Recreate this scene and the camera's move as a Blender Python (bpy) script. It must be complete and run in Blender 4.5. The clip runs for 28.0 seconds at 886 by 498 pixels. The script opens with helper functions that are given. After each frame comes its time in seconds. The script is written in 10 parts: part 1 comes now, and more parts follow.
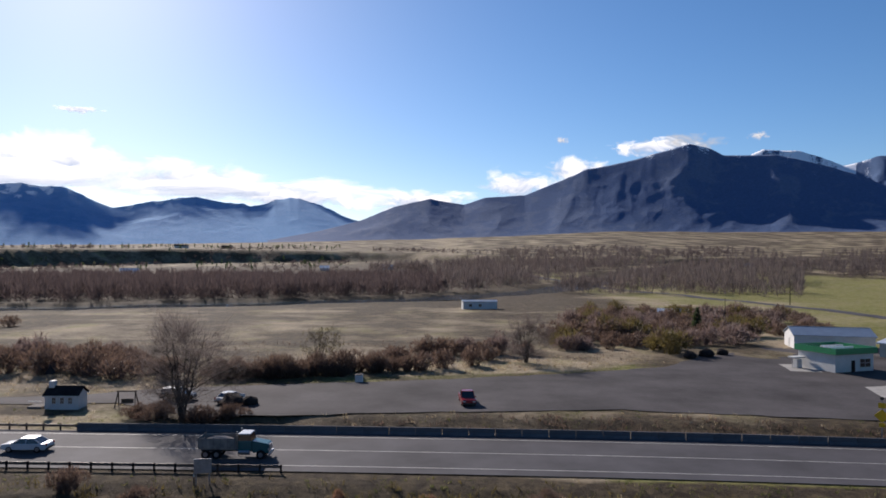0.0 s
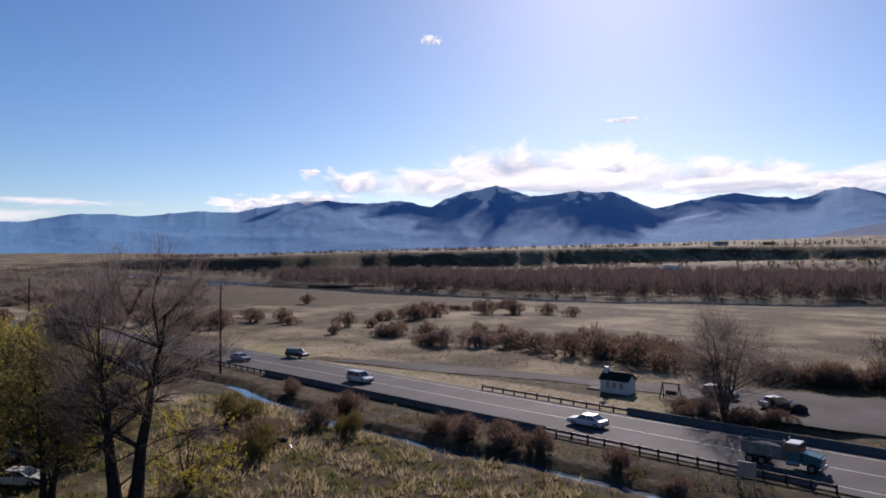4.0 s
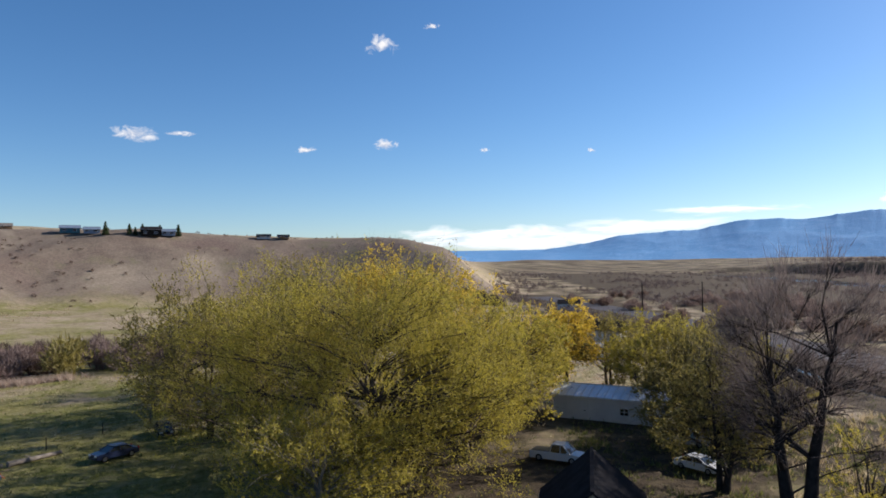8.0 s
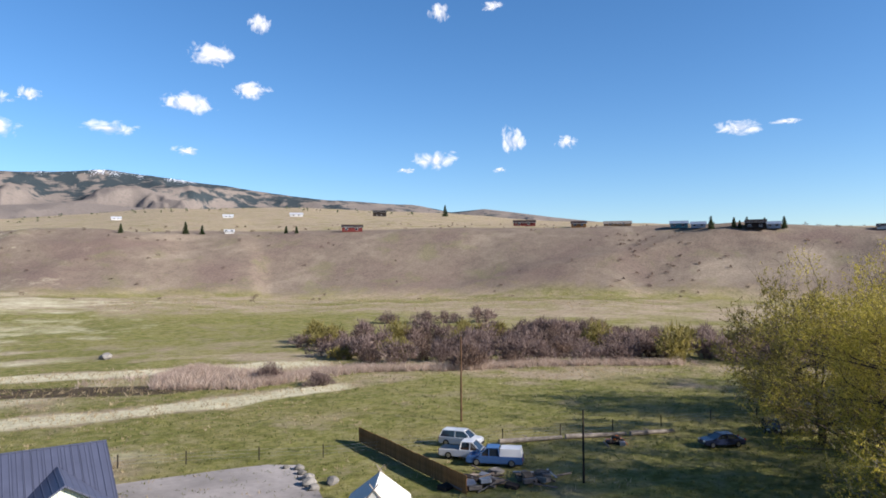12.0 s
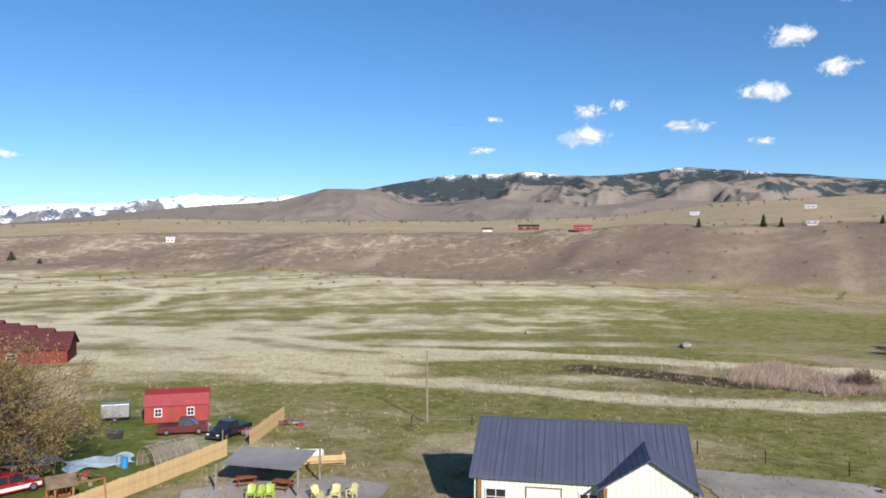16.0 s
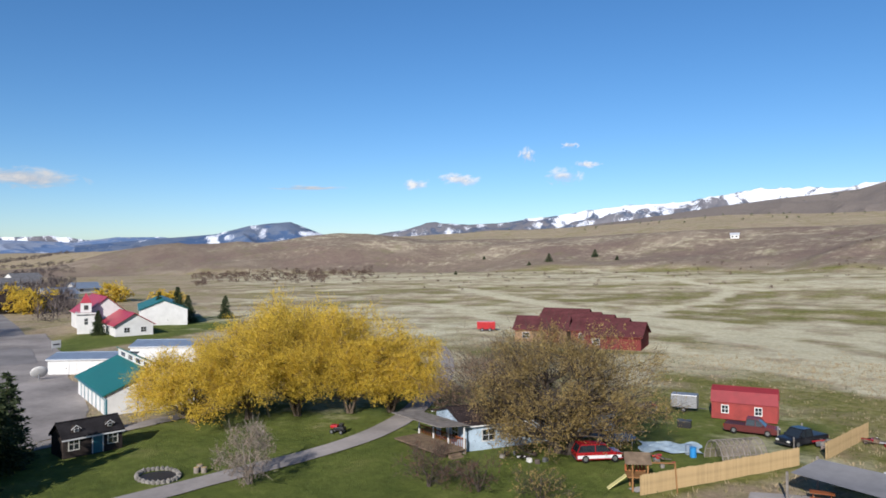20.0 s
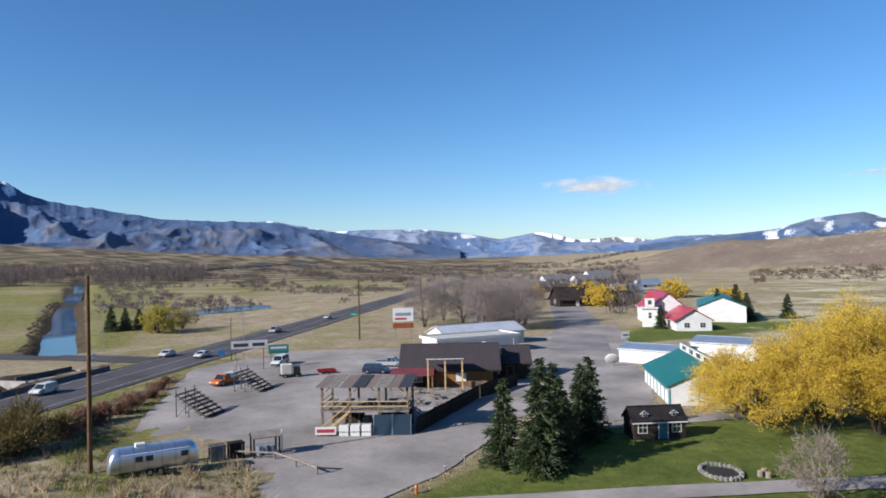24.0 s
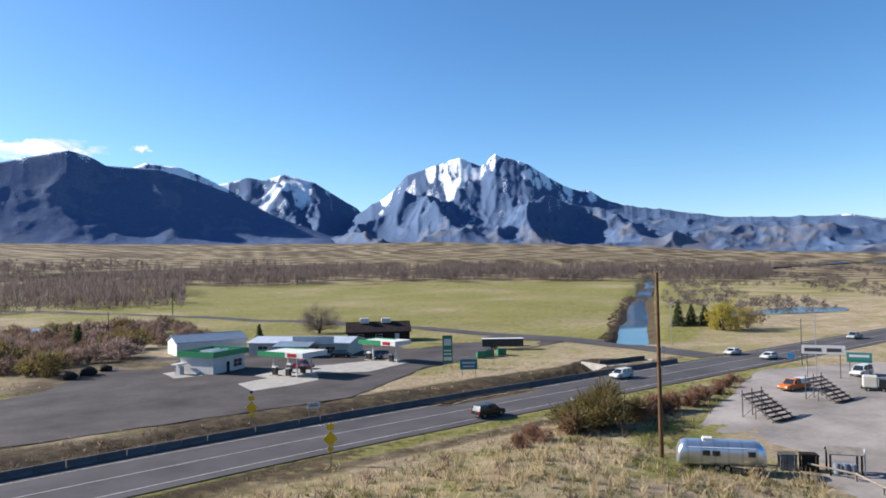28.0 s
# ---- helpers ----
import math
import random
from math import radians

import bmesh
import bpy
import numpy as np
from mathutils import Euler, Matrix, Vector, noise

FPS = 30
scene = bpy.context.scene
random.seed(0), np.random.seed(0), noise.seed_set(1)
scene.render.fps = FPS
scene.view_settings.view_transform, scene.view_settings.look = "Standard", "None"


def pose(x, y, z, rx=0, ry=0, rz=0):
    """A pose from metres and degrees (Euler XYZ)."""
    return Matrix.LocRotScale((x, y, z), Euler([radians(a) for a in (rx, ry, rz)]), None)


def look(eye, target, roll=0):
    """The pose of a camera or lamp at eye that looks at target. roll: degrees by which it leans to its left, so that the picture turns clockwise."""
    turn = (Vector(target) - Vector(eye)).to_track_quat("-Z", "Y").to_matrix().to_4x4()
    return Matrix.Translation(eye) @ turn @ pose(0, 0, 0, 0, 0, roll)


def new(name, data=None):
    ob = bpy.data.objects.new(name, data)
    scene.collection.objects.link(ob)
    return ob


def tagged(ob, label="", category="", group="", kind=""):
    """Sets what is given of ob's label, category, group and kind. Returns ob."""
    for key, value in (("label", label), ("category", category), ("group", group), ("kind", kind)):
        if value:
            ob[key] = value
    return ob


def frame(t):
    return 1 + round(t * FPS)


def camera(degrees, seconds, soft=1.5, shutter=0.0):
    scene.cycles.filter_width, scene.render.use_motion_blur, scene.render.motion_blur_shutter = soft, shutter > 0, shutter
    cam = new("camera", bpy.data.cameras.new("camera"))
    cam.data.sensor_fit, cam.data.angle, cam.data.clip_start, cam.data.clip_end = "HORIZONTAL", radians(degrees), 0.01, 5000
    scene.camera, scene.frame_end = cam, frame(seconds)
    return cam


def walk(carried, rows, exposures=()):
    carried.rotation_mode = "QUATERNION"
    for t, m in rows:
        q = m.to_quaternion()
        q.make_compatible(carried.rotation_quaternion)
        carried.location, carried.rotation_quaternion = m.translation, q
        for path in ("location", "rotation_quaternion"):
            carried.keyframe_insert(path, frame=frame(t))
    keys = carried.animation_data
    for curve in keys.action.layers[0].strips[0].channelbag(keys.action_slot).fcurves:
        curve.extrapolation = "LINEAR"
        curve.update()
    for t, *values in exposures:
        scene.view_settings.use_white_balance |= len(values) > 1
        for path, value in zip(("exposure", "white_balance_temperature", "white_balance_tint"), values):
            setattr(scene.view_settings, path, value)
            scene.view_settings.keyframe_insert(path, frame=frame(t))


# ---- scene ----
cam = camera(64.14, 28.0, soft=1.7)


def aim(t, yaw, pitch, roll):
    """The hovering camera, turned by yaw to its left, tilted up by pitch and rolled."""
    m = Matrix.Translation((0, 0, 20)) @ pose(0, 0, 0, 0, 0, yaw) @ pose(0, 0, 0, 90 + pitch)
    return t, m @ pose(0, 0, 0, 0, 0, roll)


PATH = [
    aim(0.0, -0.0, 0.86, 0.42),
    aim(0.5, 1.18, 0.82, 0.39),
    aim(1.0, 4.7, 0.81, 0.39),
    aim(1.5, 10.78, 0.75, 0.41),
    aim(2.0, 16.49, 0.67, 0.46),
    aim(3.0, 28.6, 0.47, 0.43),
    aim(6.0, 68.06, 1.15, -0.9),
    aim(7.0, 80.06, 1.22, -0.82),
    aim(8.0, 92.18, 1.25, -0.81),
    aim(9.0, 104.24, 1.28, -0.71),
    aim(10.0, 116.27, 1.26, -0.63),
    aim(11.0, 127.62, 1.25, -0.5),
    aim(12.0, 138.49, 1.21, -0.39),
    aim(15.0, 171.9, 0.9, 0.13),
    aim(16.0, 182.9, 0.81, 0.09),
    aim(17.0, 193.72, 0.76, 0.03),
    aim(18.0, 204.53, 0.68, -0.01),
    aim(19.0, 215.5, 0.62, -0.06),
    aim(20.0, 226.43, 0.55, -0.18),
    aim(21.0, 237.16, 0.51, -0.26),
    aim(24.0, 269.4, 0.86, -1.22),
    aim(25.0, 280.26, 1.06, -1.29),
    aim(26.0, 291.13, 1.24, -1.23),
    aim(27.0, 301.97, 1.42, -1.21),
    aim(28.0, 312.88, 1.58, -1.09),
]
walk(cam, PATH, exposures=[(0, 0.46, 6500, 15), (1, 0.46, 6500, 19), (3, 0.22, 6500, 17), (6, 0.53, 6700, 32), (7, 0.63, 6550, 18), (8, 0.73, 6450, 13), (11, 1.04, 6420, 13), (12.5, 1.1, 6450, 13), (15, 1.0, 6500, 11), (17, 0.74, 6450, 10), (20, 0.6, 6270, 11), (24, 0.84, 6180, 11), (28, 1.22, 6520, 10)])

# ---- sky and sun ----
SUN_AZ, SUN_EL = 28.0, 27.0            # turned left from +Y, above the horizon
world = bpy.data.worlds.new("world")
scene.world = world
world.use_nodes = True
sky = world.node_tree.nodes.new("ShaderNodeTexSky")
sky.sky_type = "NISHITA"
sky.sun_disc = False
sky.sun_elevation, sky.sun_rotation = radians(SUN_EL), radians(-SUN_AZ)
sky.altitude, sky.air_density, sky.dust_density, sky.ozone_density = 2000, 1.1, 1.7, 4.0
back = world.node_tree.nodes["Background"]
back.inputs["Strength"].default_value = 0.08
deep = world.node_tree.nodes.new("ShaderNodeHueSaturation")
deep.inputs["Saturation"].default_value = 1.17
world.node_tree.links.new(sky.outputs[0], deep.inputs["Color"])
world.node_tree.links.new(deep.outputs[0], back.inputs["Color"])
sun = new("sun", bpy.data.lights.new("sun", "SUN"))
sun.data.energy, sun.data.angle, sun.data.color = 5.0, radians(0.55), (1.0, 0.93, 0.85)
sun.matrix_world = look((0, 0, 300), (math.sin(radians(SUN_AZ)) * 300 / math.tan(radians(SUN_EL)), -math.cos(radians(SUN_AZ)) * 300 / math.tan(radians(SUN_EL)), 0))

# ---- materials ----
TONE = 0.69                            # all paints and plants are a little darker than they were mixed


def toned(c, k=TONE):
    return tuple(v * k for v in c)


def nodes(name):
    m = bpy.data.materials.new(name)
    m.use_nodes = True
    nt = m.node_tree
    return m, nt, nt.nodes["Principled BSDF"]


def add(nt, kind, **values):
    n = nt.nodes.new("ShaderNode" + kind)
    for key, value in values.items():
        if key in n.inputs:
            n.inputs[key].default_value = value
        elif key == "operation":
            n.operation = value
        elif key == "use_clamp":
            n.use_clamp = value
        elif key == "attribute_name":
            n.attribute_name = value
    return n


def coords(nt, kind="Object"):
    return nt.nodes.new("ShaderNodeTexCoord").outputs[kind]


def noise_of(nt, co, scale, detail=4.0, rough=0.6, distort=0.0):
    n = add(nt, "TexNoise", Scale=scale, Detail=detail, Roughness=rough, Distortion=distort)
    nt.links.new(co, n.inputs["Vector"])
    return n.outputs["Fac"]


def ramp(nt, fac, stops):
    r = nt.nodes.new("ShaderNodeValToRGB")
    e = r.color_ramp.elements
    while len(e) < len(stops):
        e.new(0.5)
    for item, (at, c) in zip(e, stops):
        item.position, item.color = at, (*c, 1) if len(c) == 3 else c
    nt.links.new(fac, r.inputs[0])
    return r.outputs["Color"]


def grey(v):
    return (v, v, v)


def mix(nt, fac, a, b, how="MIX"):
    n = nt.nodes.new("ShaderNodeMix")
    n.data_type, n.blend_type = "RGBA", how
    for i, v in ((0, fac), (6, a), (7, b)):
        if isinstance(v, (int, float)):
            n.inputs[i].default_value = v
        elif isinstance(v, tuple):
            n.inputs[i].default_value = (*v, 1)
        else:
            nt.links.new(v, n.inputs[i])
    return n.outputs[2]


def bump(nt, bsdf, height, strength, dist):
    b = add(nt, "Bump", Strength=strength, Distance=dist)
    nt.links.new(height, b.inputs["Height"])
    nt.links.new(b.outputs[0], bsdf.inputs["Normal"])


def surface(name, c, vary=0.25, scale=1.5, fine=14.0, rough=0.8, metal=0.0, bumpy=0.3, random=0.0, space="Object"):
    """A worn surface: the colour c with stains at one scale and grain at another."""
    m, nt, b = nodes(name)
    c = toned(c)
    co = coords(nt, space)
    big, small = noise_of(nt, co, scale), noise_of(nt, co, fine, 6, 0.7)
    dark, light = tuple(v * (1 - vary) for v in c), tuple(min(1, v * (1 + vary)) for v in c)
    col = ramp(nt, big, [(0.3, dark), (0.7, light)])
    col = mix(nt, 0.55, col, ramp(nt, small, [(0.3, grey(1 - vary)), (0.7, grey(1.0))]), "MULTIPLY")
    if random:
        info = nt.nodes.new("ShaderNodeObjectInfo")
        col = mix(nt, 1.0, col, ramp(nt, info.outputs["Random"], [(0, grey(1 - random)), (1, grey(1.0))]), "MULTIPLY")
    nt.links.new(col, b.inputs["Base Color"])
    b.inputs["Roughness"].default_value, b.inputs["Metallic"].default_value = rough, metal
    if rough >= 0.8:
        b.inputs["Specular IOR Level"].default_value = 0.06
    if bumpy:
        bump(nt, b, small, bumpy, 0.02)
    return m


def paint(name, c, rough=0.4, metal=0.0, vary=0.08):
    return surface(name, c, vary=vary, scale=0.8, fine=9, rough=rough, metal=metal, bumpy=0.05)


def leaf_material(name, stops):
    """Foliage or twigs, each clump with a tone of its own, letting some light through."""
    m, nt, b = nodes(name)
    geo = nt.nodes.new("ShaderNodeNewGeometry")
    col = ramp(nt, geo.outputs["Random Per Island"], [(at, toned(c, 0.84)) for at, c in stops])
    n = noise_of(nt, coords(nt), 0.25, 2)
    col = mix(nt, 0.6, col, ramp(nt, n, [(0.3, grey(0.6)), (0.7, grey(1.0))]), "MULTIPLY")
    nt.links.new(col, b.inputs["Base Color"])
    b.inputs["Roughness"].default_value = 0.7
    tr = nt.nodes.new("ShaderNodeBsdfTranslucent")
    nt.links.new(col, tr.inputs["Color"])
    mx = add(nt, "MixShader", Fac=0.48)
    nt.links.new(b.outputs[0], mx.inputs[1])
    nt.links.new(tr.outputs[0], mx.inputs[2])
    nt.links.new(mx.outputs[0], nt.nodes["Material Output"].inputs["Surface"])
    return m


def ground_material():
    """Meadow, dry grass, sage and soil, mixed by the zones that the ground's vertices carry."""
    m, nt, b = nodes("meadow")
    co = coords(nt)
    zone = add(nt, "Attribute", attribute_name="zone")
    sep = nt.nodes.new("ShaderNodeSeparateColor")
    nt.links.new(zone.outputs["Color"], sep.inputs[0])
    n1, n2, n3 = noise_of(nt, co, 0.018, 5, 0.6, 0.6), noise_of(nt, co, 0.16, 7, 0.7), noise_of(nt, co, 0.9, 8, 0.8)
    n4, n5 = noise_of(nt, co, 0.05, 7, 0.68, 0.4), noise_of(nt, co, 0.42, 8, 0.78, 0.3)
    tuft = ramp(nt, n5, [(0.46, grey(0)), (0.62, grey(1))])
    hollow = ramp(nt, n5, [(0.36, grey(1)), (0.48, grey(0))])
    green = ramp(nt, n2, [(0.3, (0.125, 0.135, 0.026)), (0.7, (0.245, 0.235, 0.068))])
    green = mix(nt, ramp(nt, n4, [(0.48, grey(0)), (0.62, grey(0.8))]), green, (0.25, 0.22, 0.08))
    green = mix(nt, mix(nt, 1.0, tuft, grey(0.5), "MULTIPLY"), green, (0.36, 0.31, 0.17))
    green = mix(nt, mix(nt, 1.0, hollow, grey(0.6), "MULTIPLY"), green, (0.085, 0.088, 0.022))
    dry = ramp(nt, n2, [(0.28, (0.27, 0.21, 0.135)), (0.5, (0.38, 0.305, 0.205)), (0.72, (0.49, 0.41, 0.295))])
    dry = mix(nt, ramp(nt, n4, [(0.50, grey(0)), (0.60, grey(0.8))]), dry, (0.28, 0.25, 0.11))
    dry = mix(nt, ramp(nt, n4, [(0.36, grey(0.75)), (0.45, grey(0))]), dry, (0.38, 0.30, 0.20))
    dry = mix(nt, mix(nt, 1.0, hollow, grey(0.55), "MULTIPLY"), dry, (0.17, 0.145, 0.07))
    hill = ramp(nt, n2, [(0.3, (0.175, 0.135, 0.105)), (0.7, (0.26, 0.21, 0.16))])
    hill = mix(nt, ramp(nt, n1, [(0.36, grey(0)), (0.5, grey(1))]), mix(nt, 0.7, hill, (0.195, 0.14, 0.118)), hill)
    hill = mix(nt, ramp(nt, n1, [(0.54, grey(0)), (0.68, grey(0.75))]), hill, (0.33, 0.275, 0.205))
    hill = mix(nt, ramp(nt, n4, [(0.55, grey(0)), (0.66, grey(0.6))]), hill, (0.20, 0.185, 0.10))
    soil = ramp(nt, n2, [(0.3, (0.042, 0.030, 0.023)), (0.55, (0.070, 0.053, 0.033)), (0.75, (0.125, 0.092, 0.055))])
    soil = mix(nt, mix(nt, 1.0, tuft, grey(0.5), "MULTIPLY"), soil, (0.20, 0.15, 0.085))

    def edge(channel, spread):
        a = add(nt, "Math", operation="MULTIPLY_ADD")
        nt.links.new(n2, a.inputs[0])
        a.inputs[1].default_value, a.inputs[2].default_value = spread, -spread * 0.5
        s = add(nt, "Math", operation="ADD", use_clamp=True)
        nt.links.new(a.outputs[0], s.inputs[0])
        nt.links.new(sep.outputs[channel], s.inputs[1])
        return ramp(nt, s.outputs[0], [(0.32, grey(0)), (0.68, grey(1))])
    col = mix(nt, edge(0, 1.5), dry, green)
    pale = ramp(nt, n2, [(0.3, (0.51, 0.465, 0.305)), (0.7, (0.66, 0.615, 0.43))])
    turf = add(nt, "Attribute", attribute_name="turf")
    col = mix(nt, turf.outputs["Fac"], col, ramp(nt, n2, [(0.3, (0.080, 0.108, 0.022)), (0.55, (0.135, 0.165, 0.036)), (0.75, (0.21, 0.205, 0.07))]))
    col = mix(nt, edge(2, 1.0), col, hill)
    worn = add(nt, "Math", operation="MULTIPLY_ADD", use_clamp=True)
    nt.links.new(n2, worn.inputs[0])
    worn.inputs[1].default_value = 1.0
    lower = add(nt, "Math", operation="SUBTRACT")
    nt.links.new(zone.outputs["Alpha"], lower.inputs[0])
    lower.inputs[1].default_value = 0.5
    nt.links.new(lower.outputs[0], worn.inputs[2])
    col = mix(nt, ramp(nt, worn.outputs[0], [(0.25, grey(0)), (0.7, grey(1))]), col, pale)
    col = mix(nt, edge(1, 0.9), col, soil)
    col = mix(nt, 0.35, col, ramp(nt, n1, [(0.3, grey(0.65)), (0.7, grey(1.0))]), "MULTIPLY")
    col = mix(nt, 0.8, col, ramp(nt, n3, [(0.3, grey(0.42)), (0.62, grey(1.0))]), "MULTIPLY")
    nt.links.new(col, b.inputs["Base Color"])
    b.inputs["Roughness"].default_value = 0.95
    b.inputs["Specular IOR Level"].default_value = 0.1
    bump(nt, b, n3, 1.0, 0.35)
    return m


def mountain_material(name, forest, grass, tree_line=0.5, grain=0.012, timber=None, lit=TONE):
    """Conifer slopes and open grass, with snow where the mesh carries it; far ranges pass colours with blue haze mixed
    in.
    """
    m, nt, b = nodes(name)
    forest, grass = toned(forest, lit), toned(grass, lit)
    co = coords(nt)
    geo = nt.nodes.new("ShaderNodeNewGeometry")
    xyz = nt.nodes.new("ShaderNodeSeparateXYZ")
    nt.links.new(geo.outputs["Position"], xyz.inputs[0])
    fall = add(nt, "VectorMath", operation="MULTIPLY")
    fall.inputs[1].default_value = (1, 1, 0.4)
    nt.links.new(co, fall.inputs[0])
    n1, n2 = noise_of(nt, co, grain, 8, 0.62, 0.5), noise_of(nt, fall.outputs[0], grain * 9, 8, 0.7)
    cover = n1
    if timber:
        # open slopes low down, timber higher up
        up = add(nt, "MapRange")
        nt.links.new(xyz.outputs["Z"], up.inputs["Value"])
        for key, value in zip(("From Min", "From Max", "To Min", "To Max"), (*timber, 0.16, -0.16)):
            up.inputs[key].default_value = value
        both = add(nt, "Math", operation="ADD")
        nt.links.new(up.outputs[0], both.inputs[0])
        nt.links.new(n1, both.inputs[1])
        cover = both.outputs[0]
    relief = add(nt, "Attribute", attribute_name="relief")
    sep = nt.nodes.new("ShaderNodeSeparateColor")
    nt.links.new(relief.outputs["Color"], sep.inputs[0])
    # timber keeps to the ravines, grass to the spurs
    spurs = add(nt, "Math", operation="MULTIPLY_ADD")
    nt.links.new(sep.outputs[1], spurs.inputs[0])
    spurs.inputs[1].default_value = 0.55
    nt.links.new(cover, spurs.inputs[2])
    less = add(nt, "Math", operation="SUBTRACT")
    nt.links.new(spurs.outputs[0], less.inputs[0])
    less.inputs[1].default_value = 0.2
    col = ramp(nt, less.outputs[0], [(tree_line - 0.05, forest), (tree_line + 0.05, grass)])
    col = mix(nt, 0.7, col, ramp(nt, n2, [(0.3, grey(0.6)), (0.7, grey(1.0))]), "MULTIPLY")
    s2 = add(nt, "Math", operation="MULTIPLY_ADD")
    nt.links.new(n2, s2.inputs[0])
    s2.inputs[1].default_value = 1.0
    nt.links.new(sep.outputs[0], s2.inputs[2])
    snow = ramp(nt, s2.outputs[0], [(0.95, grey(0)), (1.05, grey(1))])
    col = mix(nt, snow, col, (0.72, 0.75, 0.80))
    nt.links.new(col, b.inputs["Base Color"])
    b.inputs["Roughness"].default_value = 0.95
    b.inputs["Specular IOR Level"].default_value = 0.05
    bump(nt, b, n2, 0.6, 6)
    return m


M_GROUND = ground_material()
M_ASPHALT = surface("asphalt", (0.112, 0.107, 0.114), vary=0.25, scale=0.12, fine=6, rough=0.8, bumpy=0.25)
M_OLDASPHALT = surface("old_asphalt", (0.29, 0.275, 0.27), vary=0.3, scale=0.1, fine=3, rough=0.9, bumpy=0.3)
M_GRAVEL = surface("gravel", (0.36, 0.33, 0.31), vary=0.34, scale=0.09, fine=1.4, rough=0.95, bumpy=0.6)
M_LOT = surface("oiled_gravel", (0.108, 0.099, 0.10), vary=0.36, scale=0.08, fine=1.4, rough=0.9, bumpy=0.5)
M_LAWN = surface("lawn", (0.10, 0.165, 0.032), vary=0.35, scale=0.25, fine=3.0, rough=0.95, bumpy=0.9)
M_CONCRETE = surface("concrete", (0.45, 0.43, 0.40), vary=0.18, scale=0.6, fine=8, rough=0.85)
M_LINE = surface("road_paint", (0.68, 0.67, 0.62), vary=0.25, scale=1.0, fine=8, rough=0.7)
M_WATER, _nt, _b = nodes("water")
_b.inputs["Base Color"].default_value = (0.03, 0.06, 0.08, 1)
_b.inputs["Roughness"].default_value = 0.06
bump(_nt, _b, noise_of(_nt, coords(_nt), 0.9, 3), 0.12, 0.08)

# ---- mesh helpers ----
def polar(az, r):
    """The place at an angle, turned left from +Y, and a distance from the camera's foot."""
    return -math.sin(radians(az)) * r, math.cos(radians(az)) * r


def mesh_of(name, verts, faces, material, smooth=False):
    me = bpy.data.meshes.new(name)
    me.from_pydata([tuple(v) for v in verts], [], [tuple(f) for f in faces])
    me.materials.append(material)
    if smooth:
        me.polygons.foreach_set("use_smooth", [True] * len(me.polygons))
    me.update()
    return me


def grid_mesh(name, pts, material, wrap=False, smooth=True):
    """A sheet from an array of points of shape (rows, columns, 3)."""
    n, k = pts.shape[:2]
    i = np.arange(n * k).reshape(n, k)
    right = np.roll(i, -1, 1) if wrap else i[:, 1:]
    left = i if wrap else i[:, :-1]
    f = np.stack([left[:-1], right[:-1], right[1:], left[1:]], -1).reshape(-1, 4)
    me = bpy.data.meshes.new(name)
    me.vertices.add(n * k)
    me.vertices.foreach_set("co", pts.reshape(-1).astype(np.float32))
    me.loops.add(f.size)
    me.loops.foreach_set("vertex_index", f.reshape(-1).astype(np.int32))
    me.polygons.add(len(f))
    me.polygons.foreach_set("loop_start", np.arange(0, f.size, 4, dtype=np.int32))
    me.materials.append(material)
    me.polygons.foreach_set("use_smooth", np.full(len(f), smooth))
    me.update(calc_edges=True)
    return me


def waves(x, y, scale, seed, octaves=4):
    """Smooth random relief between about -1 and 1 from summed sines, for whole arrays."""
    rng = np.random.RandomState(seed)
    out, amp, total = np.zeros_like(x, dtype=float), 1.0, 0.0
    for _ in range(octaves):
        part_sum = np.zeros_like(out)
        for _k in range(5):
            a, p = rng.uniform(0, 2 * np.pi, 2)
            s = scale * rng.uniform(0.7, 1.4)
            part_sum += np.sin((x * np.cos(a) + y * np.sin(a)) / s * 2 * np.pi + p)
        out += amp * part_sum / 2.6
        total += amp
        amp, scale = amp * 0.5, scale * 0.47
    return out / total


def lattice(x, y, seed):
    """Smooth value noise between 0 and 1 on a lattice of unit cells, for whole arrays."""
    table = np.random.RandomState(seed).rand(256, 256)
    ix, iy = np.floor(x).astype(int), np.floor(y).astype(int)
    u, v = x - ix, y - iy
    u, v = u * u * u * (u * (u * 6 - 15) + 10), v * v * v * (v * (v * 6 - 15) + 10)
    ix, iy = ix % 255, iy % 255
    low = table[ix, iy] * (1 - u) + table[ix + 1, iy] * u
    return low * (1 - v) + (table[ix, iy + 1] * (1 - u) + table[ix + 1, iy + 1] * u) * v


def ridged(x, y, scale, seed, octaves=6, gain=0.66):
    """Branching ridges and ravines, between 0 and about 1."""
    out, weight, amp, total = 0.0, 1.0, 1.0, 0.0
    for k in range(octaves):
        c, s = math.cos(0.9 * k + 0.4), math.sin(0.9 * k + 0.4)
        n = 1 - np.abs(2 * lattice((x * c - y * s) / scale + 17.3 * k, (x * s + y * c) / scale + 5.1 * k, seed + k) - 1)
        n = n * n * weight
        out, total = out + n * amp, total + amp
        weight = np.clip(n * 2.6, 0, 1)
        amp, scale = amp * gain, scale * 0.48
    return out / total


def ring_table(az, table):
    """Values over all angles from a short table of (angle, value), joined round the circle."""
    a, v = zip(*table)
    return np.interp(az % 360, a, v, period=360)


